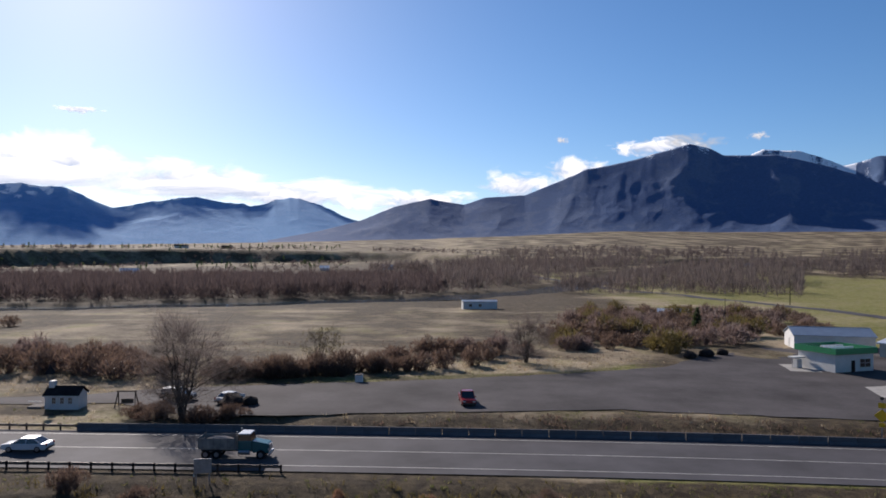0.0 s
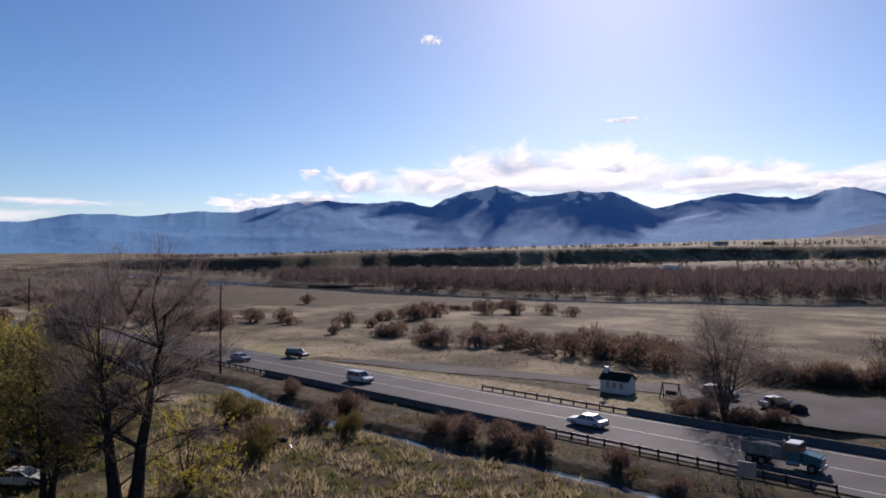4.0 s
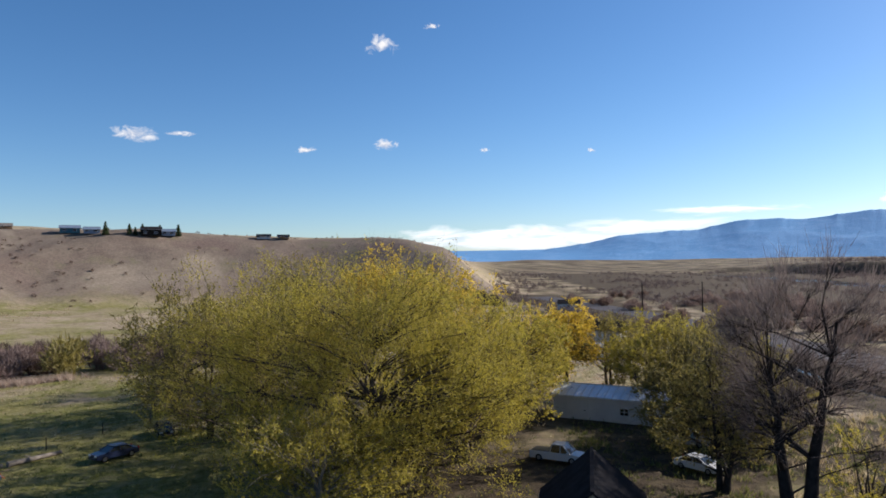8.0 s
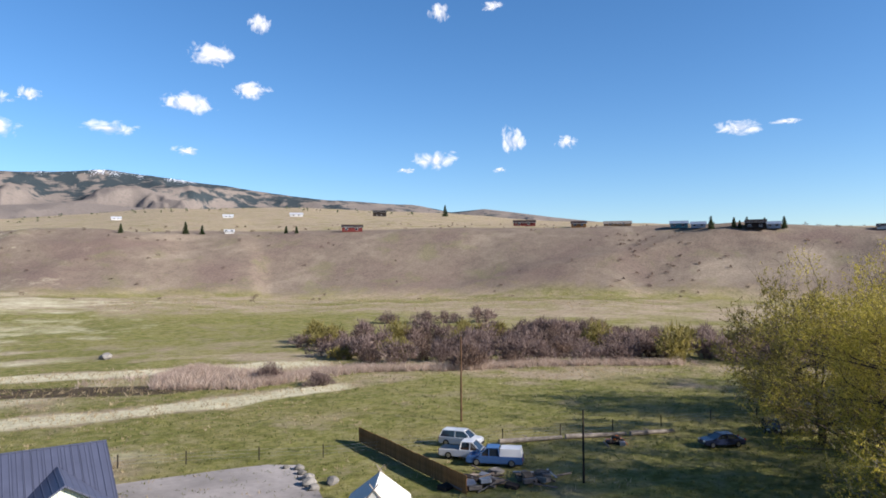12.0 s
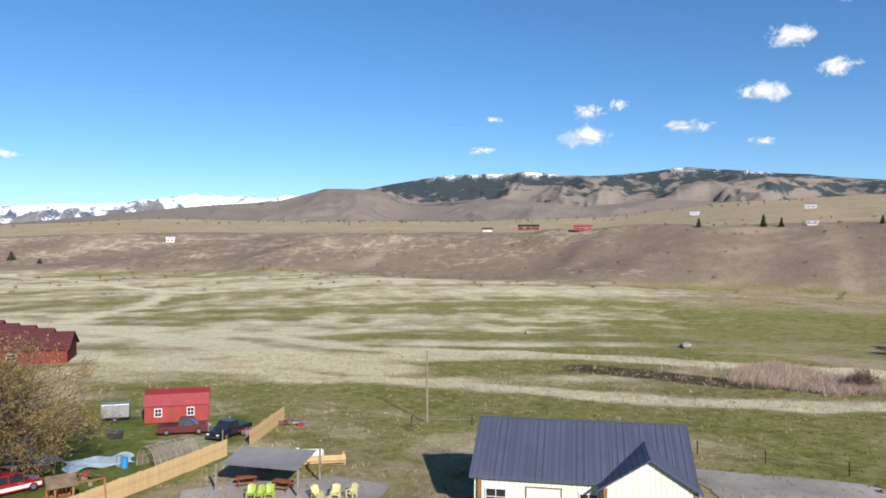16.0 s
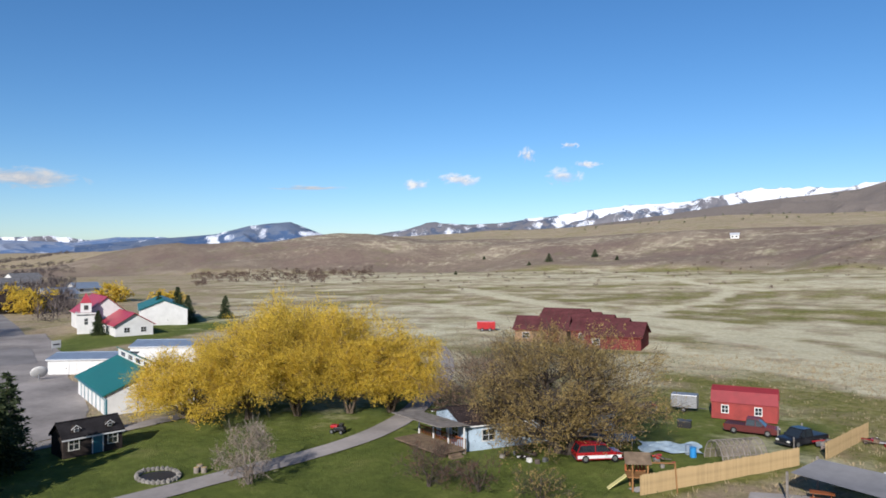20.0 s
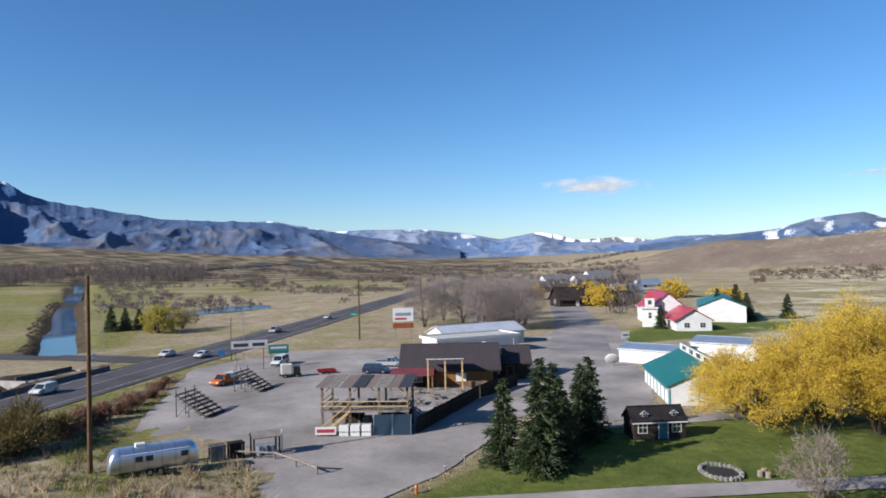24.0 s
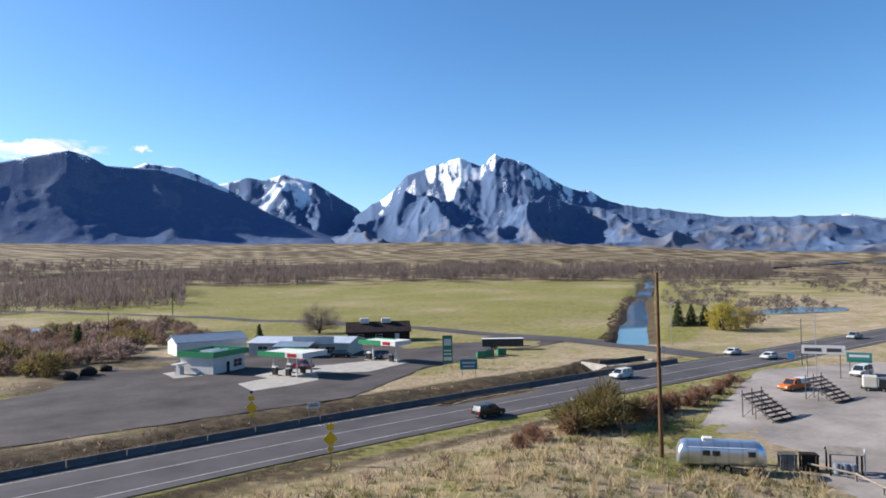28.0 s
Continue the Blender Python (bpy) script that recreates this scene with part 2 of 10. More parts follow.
def to_line(x, y, line):
    """The distance from a polyline, and how far along it (0 to 1) the nearest place is."""
    best, along = np.full(np.shape(x), 1e9), np.zeros(np.shape(x))
    n = len(line) - 1
    for k in range(n):
        (ax, ay), (bx, by) = line[k][:2], line[k + 1][:2]
        dx, dy = bx - ax, by - ay
        s = np.clip(((x - ax) * dx + (y - ay) * dy) / (dx * dx + dy * dy), 0, 1)
        d = np.hypot(x - ax - s * dx, y - ay - s * dy)
        along = np.where(d < best, (k + s) / n, along)
        best = np.minimum(best, d)
    return best, along


def inside(x, y, poly):
    hit = np.zeros(np.shape(x), bool)
    for (ax, ay), (bx, by) in zip(poly, poly[1:] + poly[:1]):
        cross = (ay > y) != (by > y)
        hit ^= cross & (x < (bx - ax) * (y - ay) / (by - ay + 1e-12) + ax)
    return hit


def ramp_up(v, a, b):
    s = np.clip((v - a) / (b - a), 0, 1)
    return s * s * (3 - 2 * s)


# ---- the plan ----
HIGHWAY = [(-420, 40), (-300, 62), (-200, 75), (-140, 77.5), (-100, 76.5), (-60, 74.5), (0, 73.7), (40, 71.5), (80, 65.5), (120, 59), (165, 51), (300, 31), (450, 10), (700, -30), (1100, -95)]
SIDE_ROAD = [(152, 62), (166, 95), (165, 135), (171, 182), (166, 280), (132, 470), (60, 760)]
RIVER = [(-870, 285), (-720, 318), (-600, 310), (-420, 285), (-270, 272), (-150, 285), (-90, 322), (-10, 362), (70, 480), (170, 690), (330, 850), (560, 900), (800, 560), (870, 345), (1150, 330), (1700, 260)]
CANAL = [(170, 91), (250, 131), (347, 181), (491, 250), (700, 350)]
DITCH = [(131, 76.5), (121, 74.6), (112, 73.4), (95, 72.6), (78, 73.5)]
CREEK = [(-140, 62), (-118, 60), (-100, 61.5), (-86, 58.2), (-76, 58.2), (-66, 55.4), (-58, 56.4), (-48, 55.6), (-40, 57.4), (-24, 57.2), (-10, 58.5)]
LOT_EAST = [(-106, 86), (-100, 92), (-75, 99), (-54, 101.5), (-44, 108), (-20, 113.5), (2, 118.5), (25, 126), (42, 134), (56, 151), (70, 166), (84, 164), (100, 168), (128, 140), (150, 136), (163, 128), (160, 105), (128, 101), (103, 101), (72, 87), (50, 90.5), (24, 95), (0, 93), (-30, 89), (-45, 97), (-62, 95.5), (-80, 90)]
LOT_BAR = [(136, 47), (110, 42), (95, 39), (78, 35.5), (72, 29), (74, 25), (70, 19), (63, 16), (57, 13), (59, 5), (66, 0.5), (76, -5), (88, -9), (91, -12), (84, -18), (87, -24), (93, -28), (112, -34), (128, -36), (150, -42), (205, -52), (206, -38), (180, -27), (176, 2), (162, 9), (160, 33)]
STREET = [(150, -30), (180, -36), (215, -43), (250, -48), (292, -52), (330, -62), (385, -70)]


def land(x, y):
    """The height of the ground at x, y, for whole arrays."""
    r, az = np.hypot(x, y), np.degrees(np.arctan2(-x, y)) % 360
    flat = ramp_up(r, 95, 260)
    z = -0.04 + waves(x, y, 9, 3, 3) * 0.05 + waves(x, y, 70, 5, 3) * 0.5 * flat
    # the valley floor rises slowly towards the mountains
    far_el = ring_table(az, [(0, 1.5), (15, 0.8), (29, 0.30), (57, -0.30), (75, 0.1), (88, 0.3), (100, 1), (255, 0.3), (270, 0.0), (285, 0.7), (305, 1.6), (313, 2.0), (335, 2.1), (346, 2.2)])
    far_z = 20 + np.tan(np.radians(far_el)) * 2600
    rise = np.clip((r - 520) / 2080, 0, 1) ** 1.15
    z = z + far_z * rise + waves(x, y, 320, 9, 2) * 1.5 * ramp_up(r, 900, 1500)
    # benches across the river
    scarp = ring_table(az, [(0, 6), (14, 12), (30, 15), (50, 13), (65, 8), (76, 0), (290, 0), (300, 6), (318, 4), (335, 3)])
    scarp_r = 980 + 120 * np.sin(np.radians(az * 5)) + 22 * np.sin(np.radians(az * 17 + 40))
    gullied = scarp_r + 26 * ridged(np.radians(az) * 980, az * 0 + 3, 90, 77, 3)
    z = z + scarp * 1.6 * ramp_up(r, gullied, gullied + 42)
    # the grass hills behind the town
    west = ramp_up(az, 85, 92) * (1 - ramp_up(az, 250, 262))
    foot = ring_table(az, [(85, 330), (100, 350), (125, 330), (150, 350), (170, 360), (190, 430), (215, 560), (240, 640), (262, 700)])
    toe = ring_table(az, [(85, 0), (100, 2), (125, 4), (150, 3), (190, 10), (220, 7), (262, 3)])
    rim = foot + ring_table(az, [(85, 90), (120, 110), (150, 110), (190, 190), (262, 200)])
    rim_el = ring_table(az, [(85, -1.6), (88, -0.9), (90, 0.1), (92, 1.3), (95, 1.95), (97, 2.15), (104, 2.05), (111, 2.45), (118, 2.75), (126, 2.8), (136, 2.75), (146, 2.75), (158, 2.5), (171, 2.2), (185, 2.15), (195, 2.1), (204, 1.9), (216, 1.45), (227, 1.25), (231, 1.6), (235, 1.75), (238.7, 1.15), (243, 1.05), (248.5, 0.95), (252, 0.3), (255, -0.5), (262, -1.2)])
    back_el = ring_table(az, [(85, -1.0), (97, 2.0), (111, 2.5), (122, 2.95), (130, 3.3), (138, 3.85), (150, 4.2), (160, 4.0), (170, 3.1), (180, 2.85), (204, 2.7), (216, 2.05), (227, 1.6), (236, 1.4), (250, 0.5), (262, 0)])
    rim_z, back_z = 20 + np.tan(np.radians(rim_el)) * rim, 20 + np.tan(np.radians(back_el)) * 1000
    hill = toe * ramp_up(r, 190, 0.98 * foot) + (rim_z - toe) * ramp_up(r, foot, rim) + np.clip(back_z - rim_z, 0, 60) * np.clip((r - rim) / (1000 - rim), 0, 1.6)
    gully = (waves(np.radians(az) * 420, r * 0.4, 130, 21, 3) * (1.3 + 2.6 * ramp_up(az, 175, 200)) - 0.9 * np.exp(-((az - 122.3 - (r - 380) * 0.02) / 2.2) ** 2)) * ramp_up(r, foot - 30, foot + 40) * (1 - 0.9 * ramp_up(r, rim - 25, rim + 10))
    z = np.where(west > 0, z * (1 - west) + west * (hill + gully + 11 * (ridged(x + 30, y, 190, 301, 4) - 0.35) * ramp_up(r, foot - 20, foot + 70) * (1 - 0.75 * ramp_up(r, rim - 30, rim + 5)) + waves(x, y, 9, 3, 3) * 0.05 + waves(x, y, 60, 5, 3) * 0.25 * flat), z)
    # the knoll below the camera and the bank beside the highway
    z = z + 1.4 * np.exp(-((x - 50) ** 2 / 500 + (y - 35) ** 2 / 160))
    d, _ = to_line(x, y, HIGHWAY)
    z = z * ramp_up(d, 7, 11) - 0.02 * (1 - ramp_up(d, 7, 11))
    z = z - 0.9 * np.exp(-((d - 13.5) / 2.2) ** 2) * ((y > 60) & (x > -32) & (x < 110))
    for line, wide, deep in ((RIVER, 17, 2.0), (CANAL, 4.4, 2.4), (CREEK, 1.4, 1.1), (DITCH, 2.0, 1.3)):
        d, _ = to_line(x, y, line)
        z = z - deep * (1 - ramp_up(d, wide * 0.75, wide * 1.35))
    return z


def height(x, y):
    return float(land(np.array([float(x)]), np.array([float(y)]))[0])


LAWN = [(58, 4), (66, -3), (74, -8), (82, -17), (84, -30), (88, -44), (92, -66), (84, -82), (64, -76), (52, -76), (46, -90), (28, -90), (25.6, -71), (31.4, -52), (40, -30), (50, -10)]
LAWN_CHURCH = [(160, -40), (168, -38), (182, -48), (190, -54), (214, -72), (236, -96), (212, -112), (186, -92), (168, -62)]


def soft_in(x, y, poly, edge):
    """Near 1 inside an outline, falling off over the given width."""
    d, _ = to_line(x, y, poly + poly[:1])
    return np.clip(0.5 + np.where(inside(x, y, poly), d, -d) / edge, 0, 1)


def zones(x, y, z):
    """Greenness, bare soil with some painted shade, and hill turf of the ground, as colours of its vertices."""
    r, az = np.hypot(x, y), np.degrees(np.arctan2(-x, y)) % 360
    w1, w2 = waves(x, y, 60, 31, 3), waves(x, y, 22, 33, 3)
    sector = lambda a0, a1, e: ramp_up(az, a0 - e, a0 + e) * (1 - ramp_up(az, a1 - e, a1 + e))
    g = 0.24 + 0.25 * w1

    def blend(g, m, v):
        return g * (1 - m) + m * v
    g = blend(g, ramp_up(y, 88, 105) * (1 - ramp_up(x, 80, 100)), 0.10 + 0.38 * w1)
    g = blend(g, ramp_up(y, 80, 100) * ramp_up(x, 80, 100), 0.55 + 0.35 * w1)
    g = blend(g, sector(293, 332, 3) * ramp_up(r, 185, 200) * (1 - ramp_up(r, 640, 760)), 0.68 + 0.22 * waves(x, y, 140, 35, 2))
    g = blend(g, sector(332, 340, 3) * ramp_up(r, 380, 420) * (1 - ramp_up(r, 700, 800)), 0.85)
    g = blend(g, sector(264, 288, 2) * ramp_up(r, 235, 260) * (1 - ramp_up(r, 430, 480)), 0.02 + 0.1 * w1)
    g = blend(g, sector(262, 294, 2) * ramp_up(r, 460, 520) * (1 - ramp_up(r, 700, 900)), 0.5 + 0.3 * w1)
    # the meadow below the hills, streaked across the line of sight
    meadow = sector(112, 246, 6) * ramp_up(-y, 30, 45)
    bands = np.sin((r + 16 * w1 + 0.25 * x) / 13.0) * 0.6 + 0.8 * w2 + 0.5 * np.sin((r - 0.4 * x + 9 * w2) / 31.0)
    bands = 0.7 * bands + 0.8 * np.sin((r + 0.12 * x + 7 * w2 + 10 * w1) / 4.2) * (0.4 + 0.6 * w1)
    g = blend(g, meadow, 0.50 + 0.32 * bands - 0.12 * ramp_up(az, 205, 235) - 0.12 * ramp_up(r, 150, 320))
    g = blend(g, meadow * (1 - ramp_up(r, 112, 128)) * (1 - ramp_up(az, 152, 170)), 0.80 + 0.3 * w2)
    wet = np.zeros_like(x)
    for turf in ([(62, -110), (30, -112), (12, -109), (12, -101), (30, -103), (60, -103)], [(33, -186), (0, -188), (-36, -186), (-60, -172), (-36, -174), (0, -178), (30, -178)], [(40, -168), (28, -163), (0, -160), (-30, -163), (-60, -150), (-70, -132), (-27, -148), (2, -156), (24, -159)], [(24, -133), (-19, -143), (-40, -134), (-23, -124), (9, -120), (20, -124)], [(20, -112), (-20, -102), (-45, -92), (-40, -80), (-10, -84), (22, -100)]):
        g = blend(g, soft_in(x, y, turf, 6), 0.9 + 0.3 * w2)
        wet = np.maximum(wet, soft_in(x, y, turf, 6))
    g = blend(g, sector(140, 178, 8) * ramp_up(r, 190, 230) * (1 - ramp_up(r, 255, 300)), 0.75 + 0.2 * w1)
    g = blend(g, soft_in(x, y, LAWN, 3), 1.25)
    g = blend(g, soft_in(x, y, LAWN_CHURCH, 3), 1.25)
    g = blend(g, sector(96, 126, 4) * (1 - ramp_up(r, 90, 97)), 1.0 + 0.15 * w2)
    g = blend(g, sector(60, 96, 4) * (1 - ramp_up(r, 84, 95)), 0.62 + 0.3 * w2)
    g = blend(g, soft_in(x, y, [(-30, 108), (2, 116.5), (30, 124), (45, 134), (40, 140), (20, 128), (-20, 120), (-40, 112)], 4), 0.75)
    west = ramp_up(az, 85, 88) * (1 - ramp_up(az, 258, 262))
    foot = ring_table(az, [(85, 330), (100, 350), (125, 330), (150, 350), (170, 360), (190, 430), (215, 560), (240, 640), (262, 700)])
    rim = foot + ring_table(az, [(85, 90), (120, 110), (150, 110), (190, 190), (262, 200)])
    hill = west * ramp_up(r, foot - 15, foot + 55) * (1 - 0.75 * ramp_up(r, rim - 4, rim + 25)) + (1 - west) * ramp_up(r, 950, 1150) * (0.40 + 0.3 * w1)
    g = blend(g, west * ramp_up(r, rim - 4, rim + 20), 0.02)
    soil = np.zeros_like(x)
    for line, wide in ((RIVER, 22), (CANAL, 7), (CREEK, 4), (DITCH, 5)):
        d, _ = to_line(x, y, line)
        soil = np.maximum(soil, 1.0 - ramp_up(d, wide * 0.8, wide * 1.25))
    d, _ = to_line(x, y, HIGHWAY)
    bank = ramp_up(d, 7.5, 9) * (1 - ramp_up(d, 19, 24)) * ramp_up(x, -45, -35) * (1 - ramp_up(x, 120, 150)) * (y > 60)
    soil = np.maximum(soil, bank * (0.75 + 0.25 * w2))
    ditch, _ = to_line(x, y, [(-20, -131), (-40, -117), (-58, -112)])
    soil = np.maximum(soil, 0.8 * (1 - ramp_up(ditch, 3, 7)))
    dry_ground, _ = to_line(x, y, [(-110, 87), (-85, 92), (-62, 93), (-50, 92)])
    soil = np.maximum(soil, 0.7 * (1 - ramp_up(dry_ground, 2, 4.5)))
    # browner fields; the shaded side of backlit grass is painted in as soil
    flats = ramp_up(y, 82, 100) * (1 - ramp_up(r, 900, 1100)) * (1 - ramp_up(x, 60, 120))
    soil = np.maximum(soil, flats * (0.60 + 0.22 * w1 + 0.16 * w2 + 0.3 * ramp_up(r, 270, 330)))
    scarp_r = 980 + 120 * np.sin(np.radians(az * 5)) + 22 * np.sin(np.radians(az * 17 + 40))
    soil = np.maximum(soil, (sector(8, 70, 2) + sector(292, 340, 3)) * ramp_up(r, scarp_r - 10, scarp_r + 10) * (1 - ramp_up(r, scarp_r + 50, scarp_r + 80)) * (0.48 + 0.2 * w2))
    soil = np.maximum(soil, sector(0, 90, 3) * ramp_up(r, 640, 800) * (0.55 + 0.3 * w1))
    soil = np.maximum(soil, sector(262, 359.5, 3) * ramp_up(r, 560, 760) * (0.56 + 0.4 * w1))
    soil = np.maximum(soil, sector(58, 87, 2) * ramp_up(r, 130, 180) * (0.52 + 0.25 * w1 + 0.2 * w2))
    gold = soft_in(x, y, [(-12, 136), (0, 127), (22, 128), (30, 138), (16, 148), (0, 146)], 5)
    soil, g = soil * (1 - gold), blend(g, gold, 0.1)
    g = blend(g, (1 - west) * ramp_up(r, 700, 850) * ramp_up(y, 100, 200), 0.05 + 0.15 * w1)
    # verges of the highway on the camera's side
    south = (y < 70) & (x > 15) & (x < 150)
    g = np.where(south, blend(g, ramp_up(d, 7, 8) * (1 - ramp_up(d, 10.5, 12.5)), 0.8 + 0.3 * w2), g)
    soil = np.where(south, np.maximum(soil, 0.62 * ramp_up(d, 10.5, 12) * (1 - ramp_up(d, 14, 17)) + 0.12 * w2), soil)
    g = blend(g, soft_in(x, y, [(70, 38), (84, 42), (104, 42), (112, 44), (110, 40), (96, 37), (80, 33), (70, 33), (64, 27), (60, 30)], 4), 0.85 + 0.4 * w2)
    # sandy tracks across the meadow and up the hill, and its bleached grass; brightness opposite the sun is painted in
    # as pale
    pale = meadow * ramp_up(az, 150, 175) * ramp_up(r, 66, 80) * np.clip(0.40 - 0.34 * bands, 0, 0.8) * (1 - wet) * (1 - 0.5 * ramp_up(r, foot - 15, foot + 40))
    pale = np.maximum(pale, 0.22 * sector(264, 290, 2) * ramp_up(r, 215, 250) * (1 - ramp_up(r, 400, 460)) + 0.0 * w1)
    for line, wide in (([(70, -134), (29, -120), (16, -117), (2, -113), (-14, -106), (-33, -100.5), (-62, -99)], 2.6), ([(59, -188), (41, -167), (24, -156), (1, -153), (-23, -145), (-45, -137), (-75, -126)], 3.6), ([(125, -207), (129, -236), (126, -261), (137, -300), (148, -328), (170, -340), (211, -378), (254, -413), (323, -461)], 3.0), ([(148, -328), (140, -318), (125, -310)], 2.0), ([(131, -200), (104, -192), (60, -162), (35, -139), (20, -128)], 7.0), ([(40, -132), (70, -136), (120, -150), (200, -190)], 4.0), ([(131, -200), (165, -215), (260, -260)], 5.0)):
        q, _ = to_line(x, y, line)
        on = 0.9 * (1 - ramp_up(q + 2.0 * w2, wide * 0.2, wide * 2.2))
        g, soil = blend(g, on, -0.2), soil * (1 - on)
        pale = np.maximum(pale, on)
    # brown rough grass; its backlit self-shade is painted in as extra soil
    near = (1 - ramp_up(d, 22, 30)) * (y < 75) * (1 - ramp_up(x, 0, 20))
    g = blend(g, near, 0.40 + 0.4 * w2)
    soil = np.maximum(soil, near * (0.9 + 0.2 * w2))
    rough = sector(8, 66, 3) * ramp_up(y, 8, 20) * (1 - ramp_up(y, 62, 70)) * (1 - ramp_up(r, 95, 105))
    soil = np.maximum(soil, rough * (0.88 + 0.25 * w2))
    # tree shade on the leaf litter under the willows, painted as soil
    soil = np.maximum(soil, sector(48, 98, 4) * (1 - ramp_up(r, 95, 110)) * (0.75 + 0.3 * w2))
    return np.clip(np.stack([g, soil, hill, pale], -1), 0, 1)


def build_ground():
    rings = np.concatenate([[0.0], np.linspace(1, 42, 14), np.arange(43, 140, 1.1), np.arange(140, 260, 2.2), 260 * 1.0105 ** np.arange(0, 160), 1390 * 1.028 ** np.arange(0, 46)])
    rings = np.append(rings[rings < 4850], 4950)
    az = np.arange(0, 360, 0.72)
    a, r = np.meshgrid(np.radians(az), rings)
    x, y = -np.sin(a) * r, np.cos(a) * r
    z = land(x, y)
    me = grid_mesh("ground", np.stack([x, y, z], -1), M_GROUND, wrap=True)
    col = me.color_attributes.new("zone", "FLOAT_COLOR", "POINT")
    col.data.foreach_set("color", zones(x, y, z).reshape(-1).astype(np.float32))
    lawn = np.maximum(soft_in(x, y, LAWN, 3), soft_in(x, y, LAWN_CHURCH, 3))
    turf = me.color_attributes.new("turf", "FLOAT_COLOR", "POINT")
    turf.data.foreach_set("color", np.repeat(lawn.reshape(-1, 1), 4, 1).reshape(-1).astype(np.float32))
    return tagged(new("ground", me), "wide valley ground of spring meadow, dry grass and bare hills", "ground", kind="structure")


def ribbon(name, line, lo, hi, up, material, step=3.0, follow=True):
    """A strip along a smoothed line, between two offsets to its left, a little above the ground."""
    pts = smooth_line(line, step)
    t = np.gradient(pts, axis=0)
    t /= np.linalg.norm(t, axis=1)[:, None]
    side = np.stack([-t[:, 1], t[:, 0]], 1)
    cols = np.linspace(lo, hi, 5 if hi - lo > 2 else 2)
    xy = pts[:, None, :] + side[:, None, :] * cols[None, :, None]
    z = (land(xy[..., 0], xy[..., 1]) if follow else np.zeros(xy.shape[:2])) + up
    return new(name, grid_mesh(name, np.concatenate([xy, z[..., None]], -1)[:, ::-1], material))


def smooth_line(line, step):
    p = np.array(line, float)
    q = [p[0], *[(p[i - 1] + 6 * p[i] + p[i + 1]) / 8 for i in range(1, len(p) - 1)], p[-1]]
    p = np.array(q)
    for _ in range(3):
        a = np.concatenate([p[:1], np.stack([0.75 * p[:-1] + 0.25 * p[1:], 0.25 * p[:-1] + 0.75 * p[1:]], 1).reshape(-1, 2), p[-1:]])
        p = a
    d = np.concatenate([[0], np.cumsum(np.hypot(*np.diff(p, axis=0).T))])
    s = np.arange(0, d[-1], step)
    return np.stack([np.interp(s, d, p[:, 0]), np.interp(s, d, p[:, 1])], 1)


def patch(name, poly, up, material, cell=1.5):
    """A flat area inside an outline, laid over the ground with a ragged worn edge."""
    p = np.array(poly)
    bm = bmesh.new()
    n = len(p)
    ring = []
    rng = random.Random(len(poly))
    for i in range(n):
        a, b = p[i], p[(i + 1) % n]
        k = max(1, int(np.hypot(*(b - a)) / 3))
        for j in range(k):
            q = a + (b - a) * j / k
            ring.append(bm.verts.new((q[0] + rng.uniform(-0.35, 0.35), q[1] + rng.uniform(-0.35, 0.35), up)))
    f = bm.faces.new(ring)
    bmesh.ops.triangulate(bm, faces=[f])
    if sum(g.normal.z for g in bm.faces) < 0:
        bmesh.ops.reverse_faces(bm, faces=bm.faces)
    me = bpy.data.meshes.new(name)
    bm.to_mesh(me)
    bm.free()
    me.materials.append(material)
    return new(name, me)


ground = build_ground()
highway = tagged(ribbon("road", HIGHWAY, -7.2, 7.2, 0.10, M_ASPHALT), "grey two-lane asphalt highway with worn paint lines", "road", kind="structure")
side_road = tagged(ribbon("road", SIDE_ROAD, -4.2, 4.2, 0.12, M_ASPHALT), "narrow asphalt side road past the green fields", "road", kind="structure")
street = tagged(ribbon("road", STREET, -6.5, 6.5, 0.09, M_OLDASPHALT), "pale village street leading away from the gravel lot", "road", kind="structure")
lot_east = tagged(patch("pavement", LOT_EAST, 0.07, M_LOT), "grey gravel and asphalt lot round the fuel station", "parking lot", kind="structure")
lot_bar = tagged(patch("pavement", LOT_BAR, 0.06, M_GRAVEL), "light grey gravel lot in front of the bar", "parking lot", kind="structure")
for water_line, water_wide, water_up, words in ((RIVER, 17, -1.1, "wide pale river between bare cottonwoods"), (CANAL, 4.4, -1.3, "straight blue canal through the green fields"), (CREEK, 1.3, -0.75, "small creek beside the highway")):
    pts_w = smooth_line(water_line, 6.0 if water_wide > 3 else 2.0)
    t_w = np.gradient(pts_w, axis=0)
    t_w /= np.linalg.norm(t_w, axis=1)[:, None]
    n_w = np.stack([-t_w[:, 1], t_w[:, 0]], 1) * water_wide * 1.15
    # the surface lies level across, at the height of the banks less the drop
    bank_z = np.maximum(land(*(pts_w + n_w * 1.5).T), land(*(pts_w - n_w * 1.5).T))
    bank_z = np.convolve(np.pad(bank_z, 3, "edge"), np.ones(7) / 7, "valid") + water_up
    sheet = np.stack([np.concatenate([pts_w - n_w, bank_z[:, None]], 1), np.concatenate([pts_w + n_w, bank_z[:, None]], 1)], 1)
    tagged(new("water", grid_mesh("water", sheet[:, ::-1], M_WATER)), words, "water", kind="structure")


